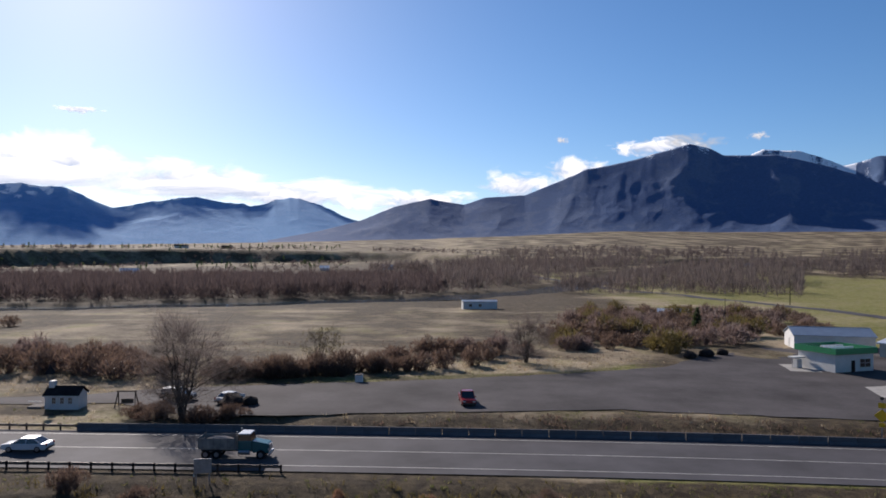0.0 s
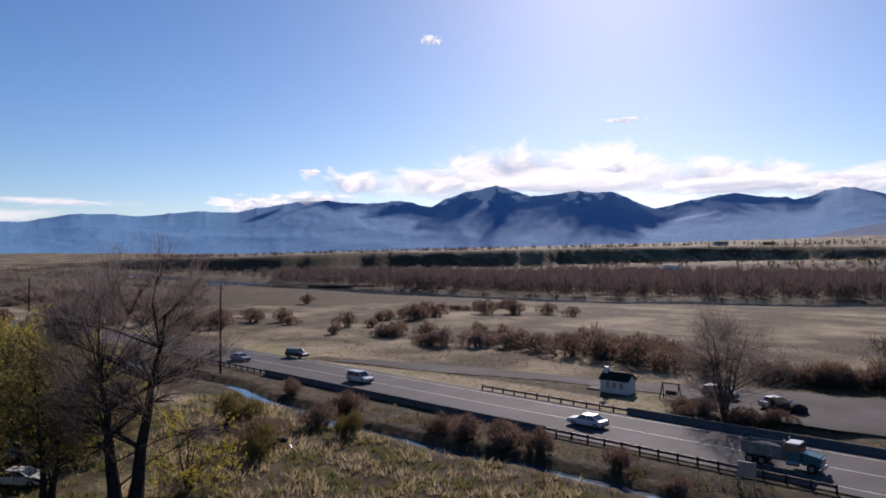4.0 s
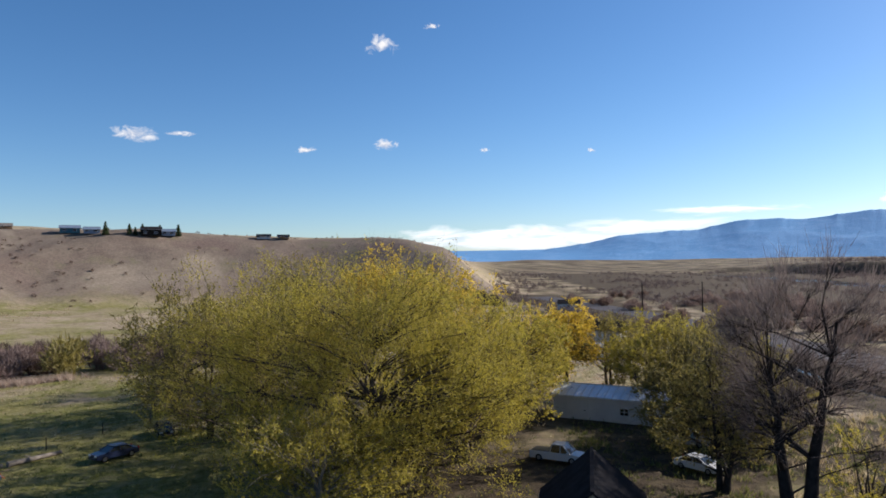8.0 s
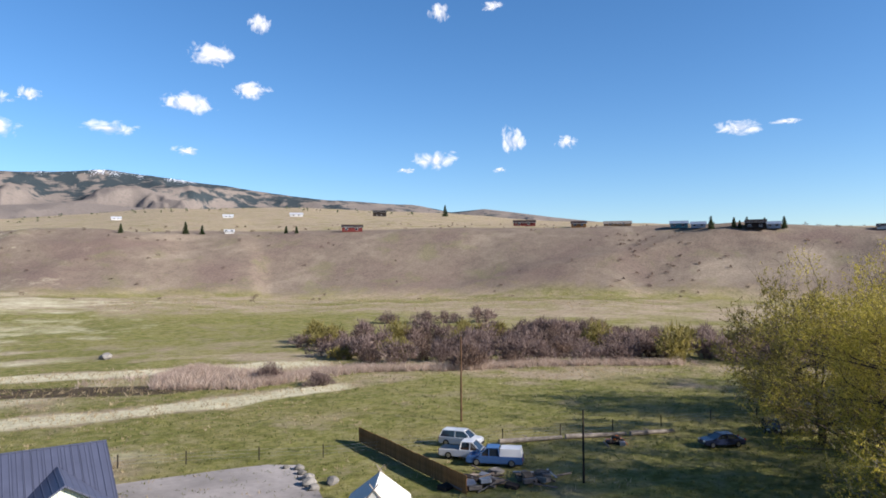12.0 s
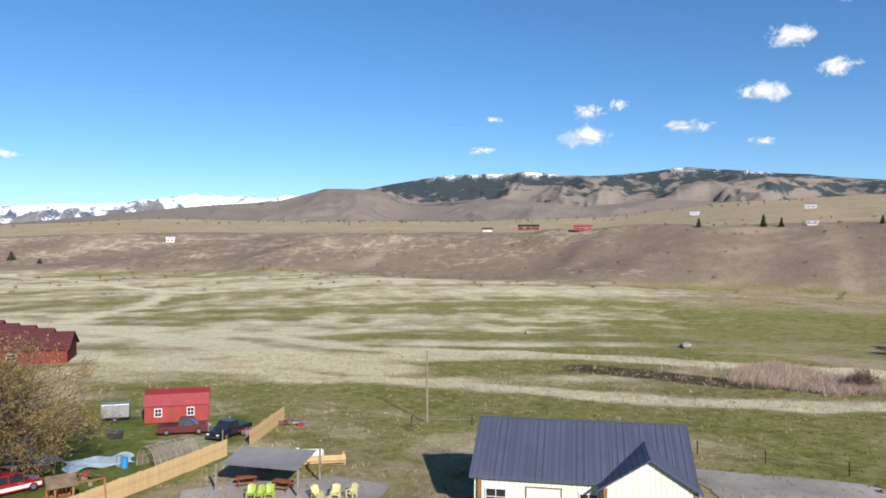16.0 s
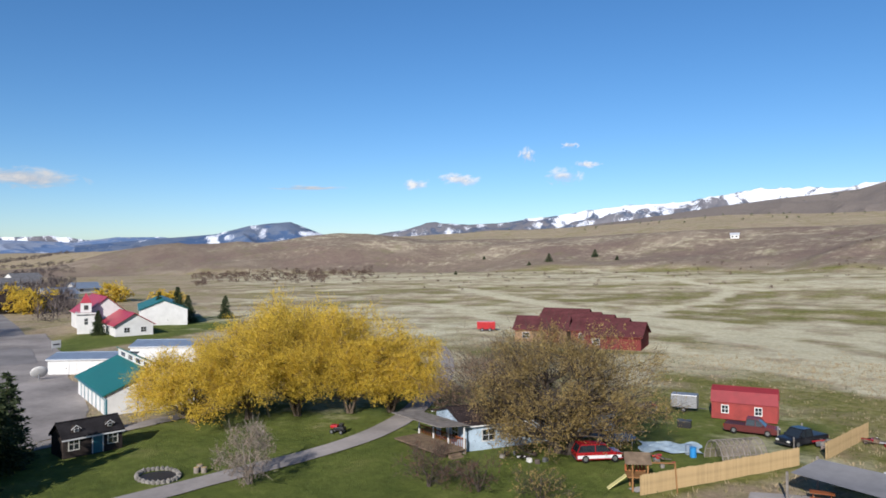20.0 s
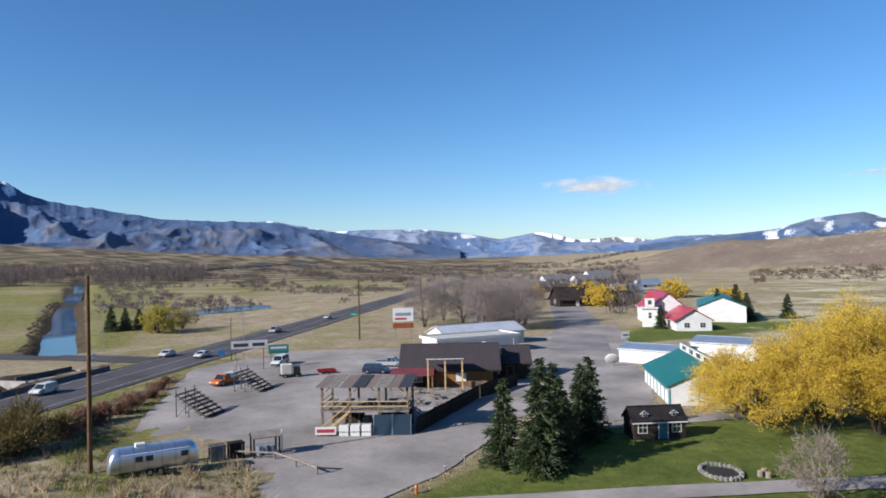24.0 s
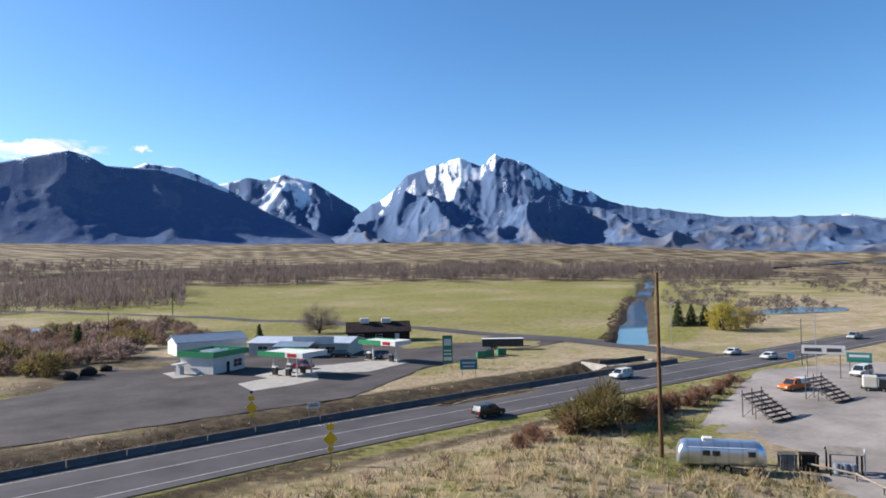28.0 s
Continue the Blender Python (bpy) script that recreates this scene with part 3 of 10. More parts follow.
def pond(x, y, a, b, turn, words):
    """A shallow pool with an uneven shore."""
    pts = []
    for i in range(40):
        s = i / 40 * 2 * math.pi
        k = 1 + 0.12 * math.sin(3 * s + x) + 0.08 * math.sin(5 * s + y)
        px, py = a * k * math.cos(s), b * k * math.sin(s)
        c, d = math.cos(radians(turn)), math.sin(radians(turn))
        pts.append((x + px * c - py * d, y + px * d + py * c))
    z = max(height(*p) for p in pts) + 0.05
    ob = new("water", mesh_of("water", [(px, py, z) for px, py in pts], [range(40)], M_WATER))
    return tagged(ob, words, "pond", kind="structure")


pond(305, 92, 13, 32, 70, "blue pond in a dry tan field")
pond(335, -18, 10, 48, -72, "blue pond behind bare trees beside the highway")
pond(-400, 285, 70, 14, 25, "pale backwater of the river in the flats")

# ---- mountains ----
def mountain_range(name, crest, r_foot, r_crest, material, label, seed, spur=0.22, rough=0.05, steps=64, step_az=0.15, snow=(9e3, 1e4), cut=520, rib=0.2, bend=0.75, streak=1.0):
    """A range along a crest given by a few summits (angle, rise in degrees): spurs and ravines run down from it."""
    crest = sorted(crest)
    az = np.arange(crest[0][0], crest[-1][0], step_az)
    el = np.interp(az, [c[0] for c in crest], [c[1] for c in crest])
    a2, s = np.meshgrid(az, np.concatenate([np.linspace(0, 1, steps), [1.06, 1.14, 1.25]]))
    r = r_foot + (r_crest - r_foot) * s
    top = 20 + np.tan(np.radians(el)) * r_crest
    x, y = -np.sin(np.radians(a2)) * r, np.cos(np.radians(a2)) * r
    crags = ridged(np.radians(az) * r_crest, az * 0 + 50, 260, seed + 3, 6) - 0.4
    jag = crags * rough * 0.75 * np.clip(top - 40, 0, 400)
    # the slopes follow a softened crest, and only the last rise its true line
    w = int(2.2 / step_az)
    bell = np.hanning(2 * w + 1)
    broad = np.convolve(np.pad(top, w, "edge"), bell / bell.sum(), "valid")
    jag = jag + top - broad
    top = broad
    bottom = land(-np.sin(np.radians(az)) * r_foot, np.cos(np.radians(az)) * r_foot) - 8
    prof = np.where(s <= 1, (1 - bend) * s + bend * np.clip(s, 0, 1) ** 1.6, 1 - (s - 1) * 2.2)
    size = np.clip(top - bottom, 0, None)
    arc = np.radians(a2) * r_crest
    warp = 35 * waves(x, y, 900, seed + 7, 2)
    ridges = ridged(arc + warp, r * 0.75 - warp, cut, seed, 7, 0.5)
    # narrow ribs and chutes that run straight down the upper slopes
    ribs = ridged(arc + 0.6 * warp + 60 * ridges, r * 0.28 + 40, cut * 0.34, seed + 21, 4)
    mask = np.clip(s, 0, 1) * np.clip(1 - s, 0, 1) * 4
    z = bottom + size * prof + size * np.clip(mask + 0.04, 0, 1) * spur * ((ridges - 0.33) * 2.2 + (ribs - 0.35) * rib * np.clip(s, 0, 1) * 2)
    z = z + jag * np.clip(s, 0, 1) ** 3
    me = grid_mesh(name, np.stack([x, y, z], -1)[:, ::-1], material)
    level = np.clip((z - snow[0]) / (snow[1] - snow[0]), -1, 1.5)
    chutes = ridged(arc + 25 * ridges, r * 0.3, cut * 0.13, seed + 33, 4, 0.6)
    even = lambda v: (v - v.mean()) / v.std()
    lying = np.clip(0.24 + 0.42 * level - streak * (0.16 * even(chutes) + 0.10 * even(ribs) + 0.05 * even(ridges)), 0, 1) * (level > -0.9)
    shade = np.clip(0.5 * ridges + 0.5 * ribs, 0, 1)
    data = np.stack([lying, shade, shade * 0, shade * 0 + 1], -1)[:, ::-1]
    me.color_attributes.new("relief", "FLOAT_COLOR", "POINT").data.foreach_set("color", data.reshape(-1).astype(np.float32))
    return tagged(new(name, me), label, "mountain", kind="structure")


# blue air haze is mixed into all these colours but the sage hills'
M_BLUE = mountain_material("hazy_far_forest", (0.13, 0.31, 0.55), (0.16, 0.34, 0.58), 0.5, lit=1.0)
M_BUTTE = mountain_material("hazy_butte_forest", (0.10, 0.17, 0.32), (0.19, 0.24, 0.34), 0.55, 0.016)
M_DARK = mountain_material("hazy_dark_forest", (0.095, 0.145, 0.26), (0.13, 0.175, 0.275), 0.58, lit=1.0)
M_PEAK = mountain_material("hazy_snow_peak", (0.095, 0.15, 0.265), (0.155, 0.17, 0.22), 0.64, 0.016, (70, 330), lit=0.9)
M_SOUTH = mountain_material("hazy_blue_hills", (0.14, 0.22, 0.38), (0.27, 0.32, 0.42), 0.56, 0.016, lit=0.9)
M_WEST = mountain_material("sage_hills", (0.06, 0.08, 0.09), (0.29, 0.25, 0.22), 0.42, 0.014, (90, 380))
M_NORTH = mountain_material("hazy_snow_crest", (0.13, 0.165, 0.24), (0.25, 0.245, 0.27), 0.5)
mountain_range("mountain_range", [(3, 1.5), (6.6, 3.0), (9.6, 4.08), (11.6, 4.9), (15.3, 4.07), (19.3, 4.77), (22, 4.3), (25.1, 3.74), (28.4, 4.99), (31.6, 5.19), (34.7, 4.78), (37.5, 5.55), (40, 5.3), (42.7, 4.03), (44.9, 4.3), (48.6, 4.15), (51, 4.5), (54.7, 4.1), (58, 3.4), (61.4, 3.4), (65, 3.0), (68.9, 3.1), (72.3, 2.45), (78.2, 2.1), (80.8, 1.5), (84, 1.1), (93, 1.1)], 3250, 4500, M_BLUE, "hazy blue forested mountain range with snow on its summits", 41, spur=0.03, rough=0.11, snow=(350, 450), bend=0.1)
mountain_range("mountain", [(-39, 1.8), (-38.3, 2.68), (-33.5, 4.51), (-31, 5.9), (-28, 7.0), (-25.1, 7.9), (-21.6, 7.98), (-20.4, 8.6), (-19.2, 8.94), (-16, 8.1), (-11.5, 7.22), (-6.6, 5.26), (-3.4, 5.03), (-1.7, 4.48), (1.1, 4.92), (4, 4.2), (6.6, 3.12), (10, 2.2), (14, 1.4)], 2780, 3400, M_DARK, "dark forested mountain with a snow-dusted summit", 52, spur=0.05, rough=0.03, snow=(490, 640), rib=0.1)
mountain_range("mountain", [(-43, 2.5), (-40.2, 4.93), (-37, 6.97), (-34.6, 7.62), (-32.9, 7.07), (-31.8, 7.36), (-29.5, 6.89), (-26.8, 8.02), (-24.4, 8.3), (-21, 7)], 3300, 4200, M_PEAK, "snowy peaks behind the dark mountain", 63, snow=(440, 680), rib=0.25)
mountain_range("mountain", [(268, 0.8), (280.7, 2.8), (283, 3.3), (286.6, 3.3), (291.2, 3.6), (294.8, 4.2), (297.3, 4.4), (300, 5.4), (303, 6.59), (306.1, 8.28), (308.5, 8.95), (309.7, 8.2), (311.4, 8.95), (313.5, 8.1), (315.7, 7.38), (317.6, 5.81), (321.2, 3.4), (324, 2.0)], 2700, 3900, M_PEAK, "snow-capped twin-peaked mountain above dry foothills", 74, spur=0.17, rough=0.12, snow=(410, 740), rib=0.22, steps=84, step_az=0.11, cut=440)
mountain_range("mountain_range", [(240, 0.6), (248.2, 1.5), (251.1, 1.45), (254, 1.03), (259.4, 1.2), (262.2, 1.96), (264.8, 1.55), (267.8, 2.14), (271.3, 2.5), (275.8, 2.51), (278.1, 2.43), (283.1, 3.3), (290, 3.2), (298, 3)], 3500, 4500, M_SOUTH, "pale snow-streaked ranges at the valley's end, tinted haze blue", 85, snow=(180, 400))
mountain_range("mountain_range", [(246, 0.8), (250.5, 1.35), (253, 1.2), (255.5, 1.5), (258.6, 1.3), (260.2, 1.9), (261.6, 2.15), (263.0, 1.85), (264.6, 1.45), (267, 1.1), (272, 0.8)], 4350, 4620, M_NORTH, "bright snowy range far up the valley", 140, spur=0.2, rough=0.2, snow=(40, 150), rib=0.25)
mountain_range("mountain", [(232, 0.6), (235.7, 1.61), (238.6, 2.73), (240, 2.6), (241.8, 2.39), (244.3, 1.72), (248.8, 1.3), (254, 0.8)], 2700, 3500, M_BUTTE, "wooded butte with thin snow patches, tinted haze blue", 96, snow=(105, 260), step_az=0.12)
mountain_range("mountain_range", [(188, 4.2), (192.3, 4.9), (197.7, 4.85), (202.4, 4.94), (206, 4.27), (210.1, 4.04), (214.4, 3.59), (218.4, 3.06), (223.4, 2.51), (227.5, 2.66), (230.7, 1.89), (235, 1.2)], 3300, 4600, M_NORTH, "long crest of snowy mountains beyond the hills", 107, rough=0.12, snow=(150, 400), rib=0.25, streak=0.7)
mountain_range("mountain", [(118, 2.3), (129.6, 3.69), (135.1, 4.44), (137.8, 4.2), (140.4, 4.72), (147.6, 5.17), (151.1, 5.5), (154.3, 5.95), (159, 6.5), (163.9, 7.05), (168, 6.7), (171.2, 6.51), (175.8, 6.99), (179, 6.9), (183, 6.8), (187, 6.1), (192, 5.0), (198, 3.6), (205, 2.6)], 2300, 3500, M_WEST, "brown sage mountain with dark timber and late snow", 118, spur=0.2, rough=0.03, snow=(400, 478), rib=0.05, streak=0.35)
mountain_range("mountain", [(150, 2.6), (158, 4.2), (166, 4.6), (172, 4.2), (178, 4.9), (185.6, 4.5), (188.2, 5.6), (192.3, 5.6), (196, 4.6), (204, 3.8), (212, 2.7), (222, 1.6)], 1500, 2200, M_WEST, "rounded brown foothills dotted with junipers", 129, spur=0.22, rough=0.03, snow=(600, 900), rib=0.05)

# ---- parts and plants ----
def part(name, bm, material, parent, label=""):
    """Link a bmesh or mesh as one object under a thing or a part."""
    if isinstance(bm, bmesh.types.BMesh):
        me = bpy.data.meshes.new(name)
        bm.to_mesh(me)
        bm.free()
        me.materials.append(material)
    else:
        me = bm
    ob = new(name, me)
    ob.parent = parent
    return tagged(ob, label)


def thing(name, label, category, group="", kind=""):
    return tagged(new(name), label, category, group, kind)


def tubes(runs, sides=5):
    """Tapered round limbs: each run is a list of (place, radius)."""
    vs, fs = [], []
    for run in runs:
        k = sides if run[0][1] > 0.05 else 3
        base = len(vs)
        for i, (p, r) in enumerate(run):
            a, b = run[max(i - 1, 0)][0], run[min(i + 1, len(run) - 1)][0]
            t = (b - a).normalized()
            u = t.orthogonal().normalized()
            w = t.cross(u)
            for j in range(k):
                s = 2 * math.pi * j / k
                vs.append(p + (u * math.cos(s) + w * math.sin(s)) * r)
        for i in range(len(run) - 1):
            for j in range(k):
                q = base + i * k
                fs.append((q + j, q + (j + 1) % k, q + k + (j + 1) % k, q + k + j))
    return vs, fs


def blades(centre, along, wide, seed):
    """Many thin leaves or twigs: a triangle each, from centre along its own vector."""
    rng = np.random.RandomState(seed)
    n = len(centre)
    side = np.cross(along, rng.normal(size=(n, 3)))
    side *= (wide / (np.linalg.norm(side, axis=1) + 1e-9))[:, None]
    v = np.stack([centre - side, centre + side, centre + along], 1).reshape(-1, 3)
    return v, np.arange(n * 3).reshape(n, 3)


def sprays(cen, per, reach, leaf, heart, seed, hang=0.0):
    """Fine leafy shoots: from each clump many short shoots fan outwards and up (or hang), each set with small leaves."""
    rng = np.random.RandomState(seed)
    each = 11
    shoots = np.repeat(cen, max(1, int(per * 1.25 / each)), 0)
    n = len(shoots)
    way = shoots - heart
    way /= np.linalg.norm(way, axis=1)[:, None] + 1e-6
    way = way * 0.4 + rng.normal(size=(n, 3)) * 0.62 + np.array([0, 0, 0.55 - 1.1 * hang])
    way *= (reach * rng.uniform(0.5, 1.35, n) / (np.linalg.norm(way, axis=1) + 1e-6))[:, None]
    foot = shoots + rng.normal(size=(n, 3)) * reach * np.array([0.5, 0.5, 0.42]) - way * 0.35
    t = np.tile(np.linspace(0.15, 1.0, each), n)[:, None]
    w = np.repeat(way, each, 0)
    m = n * each
    pts = np.repeat(foot, each, 0) + w * t + rng.normal(size=(m, 3)) * reach * 0.06
    pts[:, 2] = np.maximum(pts[:, 2], 0.25)
    turn = w / (np.linalg.norm(w, axis=1)[:, None] + 1e-6) + rng.normal(size=(m, 3)) * 0.6
    turn *= (leaf * rng.uniform(0.8, 1.7, m) / (np.linalg.norm(turn, axis=1) + 1e-6))[:, None]
    return blades(pts, turn, leaf * rng.uniform(0.22, 0.42, m), seed + 1)


def bulk(name, v, f, material):
    """A mesh of very many small faces, quickly."""
    me = bpy.data.meshes.new(name)
    v, f = np.asarray(v, np.float32), np.asarray(f, np.int32)
    me.vertices.add(len(v))
    me.vertices.foreach_set("co", v.reshape(-1))
    me.loops.add(f.size)
    me.loops.foreach_set("vertex_index", f.reshape(-1))
    me.polygons.add(len(f))
    me.polygons.foreach_set("loop_start", np.arange(0, f.size, f.shape[1], dtype=np.int32))
    me.materials.append(material)
    me.update(calc_edges=True)
    return me


def tree(x, y, h, wide, label, crown_mat, bark, seed, clumps=70, per=150, leaf=0.2, stems=1, thick=0.35, low=0.25, hang=0.0, puff=0.12, twigs=18, group="", flat=0.5, name="tree", subs=3):
    """A broadleaved tree: stems, limbs that reach for clumps within an uneven crown, twigs, and leaf sprays round them."""
    rng = random.Random(seed)
    nr = np.random.RandomState(seed)
    z0 = height(x, y) - 0.1
    top = thing(name, label, "tree", group)
    top.location = (x, y, z0)
    runs, stem_list = [], []
    for s in range(stems):
        a = 2 * math.pi * s / max(stems, 1) + rng.uniform(0, 1)
        lean = wide * (0.0 if stems == 1 else rng.uniform(0.08, 0.24))
        p0 = Vector((math.cos(a) * thick * (stems > 1), math.sin(a) * thick * (stems > 1), 0))
        tip = Vector((math.cos(a) * lean, math.sin(a) * lean, h * rng.uniform(0.62, 0.82)))
        pts = []
        for i in range(7):
            u = i / 6
            p = p0.lerp(tip, u) + Vector((rng.uniform(-1, 1), rng.uniform(-1, 1), 0)) * wide * 0.018 * (i > 0)
            pts.append((p, max(0.03, thick * (1.25 if i == 0 else 1) * (1 - 0.85 * u))))
        runs.append(pts)
        stem_list.append(pts)
    centres = []
    for k in range(clumps):
        # fill an uneven rounded crown, more at its outside
        a, up = rng.uniform(0, 2 * math.pi), rng.uniform(-flat, 1)
        rad = rng.uniform(0.35, 1.0) ** 0.5 * (1 + 0.22 * math.sin(3 * a + seed) + 0.12 * math.sin(7 * a))
        cz = h * low + h * (1 - low) * (0.42 + 0.52 * up * rad)
        span = math.sqrt(max(0.05, 1 - up * up)) * rad * wide * 0.5
        c = Vector((math.cos(a) * span, math.sin(a) * span, cz))
        if c.z < h * low * 0.5:
            continue
        centres.append(c)
        stem = stem_list[rng.randrange(stems)]
        near = min(range(1, 6), key=lambda i: abs(stem[i][0].z - (c.z - 0.45 * (c.xy - stem[i][0].xy).length)))
        b, br = stem[near]
        mid = b.lerp(c, 0.5) + Vector((rng.uniform(-1, 1), rng.uniform(-1, 1), rng.uniform(0.2, 1.2))) * wide * 0.035
        r0 = min(br * 0.55, thick * 0.42) * rng.choice((1.0, 0.5, 0.4, 0.32, 0.28)) + 0.01
        runs.append([(b, r0), (b.lerp(mid, 0.55), r0 * 0.75), (mid, r0 * 0.55), (mid.lerp(c, 0.6), r0 * 0.33), (c, max(0.012, r0 * 0.15))])
        for _ in range(subs if per else subs * 3):
            e = c + Vector((rng.gauss(0, 1), rng.gauss(0, 1), rng.gauss(0.2, 0.8))) * wide * puff * 0.9
            runs.append([(mid.lerp(c, rng.uniform(0.3, 0.9)), r0 * 0.25 + 0.008), (c.lerp(e, 0.5), r0 * 0.15 + 0.006), (e, 0.008)])
    v, f = tubes(runs)
    part("trunk", mesh_of("trunk", v, f, bark, smooth=True), bark, top)
    cen = np.array([tuple(c) for c in centres])
    vs, fs = [], []
    if per:
        v, f = sprays(cen, per, wide * puff * 1.05, leaf * 1.4, np.array([0, 0, h * 0.3]), seed, hang)
        part("crown", bulk("crown", v, f, crown_mat), crown_mat, top)["kind"] = "stuff"
    if twigs:
        pts = np.repeat(cen, twigs * (1 if per else 2), 0) + nr.normal(size=(len(cen) * twigs * (1 if per else 2), 3)) * wide * puff * 0.6
        way = (pts - np.array([0, 0, h * 0.3])) * 0.08 + nr.normal(size=pts.shape) * wide * 0.03 + np.array([0, 0, wide * 0.02])
        v, f = blades(pts, way, 0.016, seed)
        fine = bark if per else crown_mat
        part("twig_cover", bulk("twig_cover", v, f, fine), fine, top)["kind"] = "stuff"
    return top


def spruce(x, y, h, wide, label, material, seed, group=""):
    """A conifer: a straight trunk and whorls of drooping boughs with ragged needle fans."""
    rng = np.random.RandomState(seed)
    top = thing("spruce_tree", label, "tree", group)
    top.location = (x, y, height(x, y) - 0.1)
    v, f = tubes([[(Vector((0, 0, 0)), 0.02 * h), (Vector((0, 0, h * 0.5)), 0.012 * h), (Vector((0, 0, h)), 0.01)]], 7)
    part("trunk", mesh_of("trunk", v, f, M_BARK), M_BARK, top)
    cs, al = [], []
    tiers = int(9 + h * 2.2)
    for i in range(tiers):
        u = (i + 0.5) / tiers
        z = h * (0.06 + 0.93 * u)
        reach = wide * 0.5 * (1 - u) ** 0.85 + 0.08
        for j in range(int(7 + 9 * (1 - u))):
            a = rng.uniform(0, 2 * np.pi)
            ln = reach * rng.uniform(0.65, 1.15)
            tip = np.array([np.cos(a) * ln, np.sin(a) * ln, -0.22 * ln + 0.12 * ln * u])
            n = int(10 + 10 * (1 - u))
            s = rng.uniform(0.1, 1, n)[:, None]
            base = np.array([0, 0, z]) + tip * s + rng.normal(size=(n, 3)) * 0.05 * ln
            cs.append(base)
            al.append(tip / ln * 0.28 * (0.5 + 0.08 * h) + rng.normal(size=(n, 3)) * 0.16 + np.array([0, 0, 0.02]))
    v, f = blades(np.concatenate(cs), np.concatenate(al), 0.05 + 0.006 * h, seed)
    part("crown", bulk("crown", v, f, material), material, top)
    return top


def shrub_mesh(material, seed, h, wide, stems=2300, twig=0.026):
    """A bare or budding bush: several rounded heads of very fine twigs over leaning stems."""
    rng = np.random.RandomState(seed)
    heads = rng.randint(6, 10)
    spot = rng.normal(size=(heads, 2)) * wide * 0.21
    high = h * rng.uniform(0.55, 1.0, heads) * np.clip(1.1 - np.hypot(*spot.T) / wide, 0.45, 1)
    broad = wide * rng.uniform(0.16, 0.27, heads)
    k = rng.randint(0, heads, stems)
    a, u = rng.uniform(0, 2 * np.pi, stems), rng.uniform(-0.55, 1, stems)
    shell = rng.uniform(0.45, 1, stems) ** 0.5
    ring = np.sqrt(np.clip(1 - u * u, 0, 1))
    out = np.stack([np.cos(a) * ring, np.sin(a) * ring, u], 1)
    base = np.stack([spot[k, 0] + out[:, 0] * broad[k] * shell, spot[k, 1] + out[:, 1] * broad[k] * shell, high[k] * (0.5 + 0.43 * u * shell)], 1)
    base[:, 2] = np.maximum(base[:, 2], 0.05)
    along = (out * 0.6 + rng.normal(size=(stems, 3)) * 0.5 + np.array([0, 0, 0.4])) * (0.115 * h * rng.uniform(0.6, 1.4, stems))[:, None]
    v, f = blades(base, along, np.full(stems, twig + 0.0045 * h), seed)
    n = stems // 8
    k = rng.randint(0, heads, n)
    foot = np.concatenate([spot[k] * 0.6 + rng.normal(size=(n, 2)) * 0.15, np.zeros((n, 1))], 1)
    tip = np.concatenate([spot[k] + rng.normal(size=(n, 2)) * 0.5 * broad[k][:, None], (high[k] * rng.uniform(0.6, 1.02, n))[:, None]], 1)
    v2, f2 = blades(foot, tip - foot, np.full(n, 0.035), seed + 1)
    return bulk("shrub", np.concatenate([v, v2]), np.concatenate([f, f2 + len(v)]), material)


M_BARK = surface("bark", (0.10, 0.082, 0.068), vary=0.4, scale=2, fine=20, rough=0.95, bumpy=0.6)
M_DEADBARK = surface("dead_bark", (0.05, 0.042, 0.038), vary=0.4, scale=2, fine=20, rough=0.95, bumpy=0.6)
M_TANBARK = surface("tan_bark", (0.19, 0.145, 0.105), vary=0.35, scale=2, fine=20, rough=0.95, bumpy=0.5)
M_PALEBARK = surface("pale_bark", (0.30, 0.26, 0.22), vary=0.3, scale=2, fine=20, rough=0.95, bumpy=0.5)
M_SPRING = leaf_material("spring_leaves", [(0.0, (0.36, 0.30, 0.04)), (0.5, (0.50, 0.42, 0.06)), (1.0, (0.62, 0.51, 0.09))])
M_OLIVE = leaf_material("olive_leaves", [(0.0, (0.18, 0.155, 0.04)), (0.5, (0.28, 0.235, 0.06)), (1.0, (0.38, 0.31, 0.09))])
M_GOLD = leaf_material("golden_catkins", [(0.0, (0.62, 0.43, 0.03)), (0.5, (0.84, 0.60, 0.06)), (1.0, (0.95, 0.72, 0.12))])
M_BUDS = leaf_material("brown_buds", [(0.0, (0.27, 0.18, 0.055)), (0.5, (0.42, 0.30, 0.10)), (1.0, (0.54, 0.41, 0.15))])
M_BLOSSOM = leaf_material("pink_buds", [(0.0, (0.30, 0.22, 0.17)), (1.0, (0.46, 0.36, 0.28))])
M_RUSTTWIG = leaf_material("rust_twigs", [(0.0, (0.13, 0.065, 0.045)), (1.0, (0.23, 0.13, 0.09))])
M_RUSTBUD = leaf_material("rust_buds", [(0.0, (0.20, 0.12, 0.08)), (0.6, (0.32, 0.20, 0.13)), (1.0, (0.42, 0.30, 0.16))])
M_NEEDLE = leaf_material("needles", [(0.0, (0.03, 0.055, 0.024)), (0.5, (0.065, 0.10, 0.038)), (1.0, (0.13, 0.16, 0.06))])
M_TWIG = leaf_material("grey_twigs", [(0.0, (0.13, 0.10, 0.092)), (1.0, (0.28, 0.225, 0.20))])
M_PALETWIG = leaf_material("pale_twigs", [(0.0, (0.27, 0.22, 0.205)), (1.0, (0.50, 0.42, 0.385))])
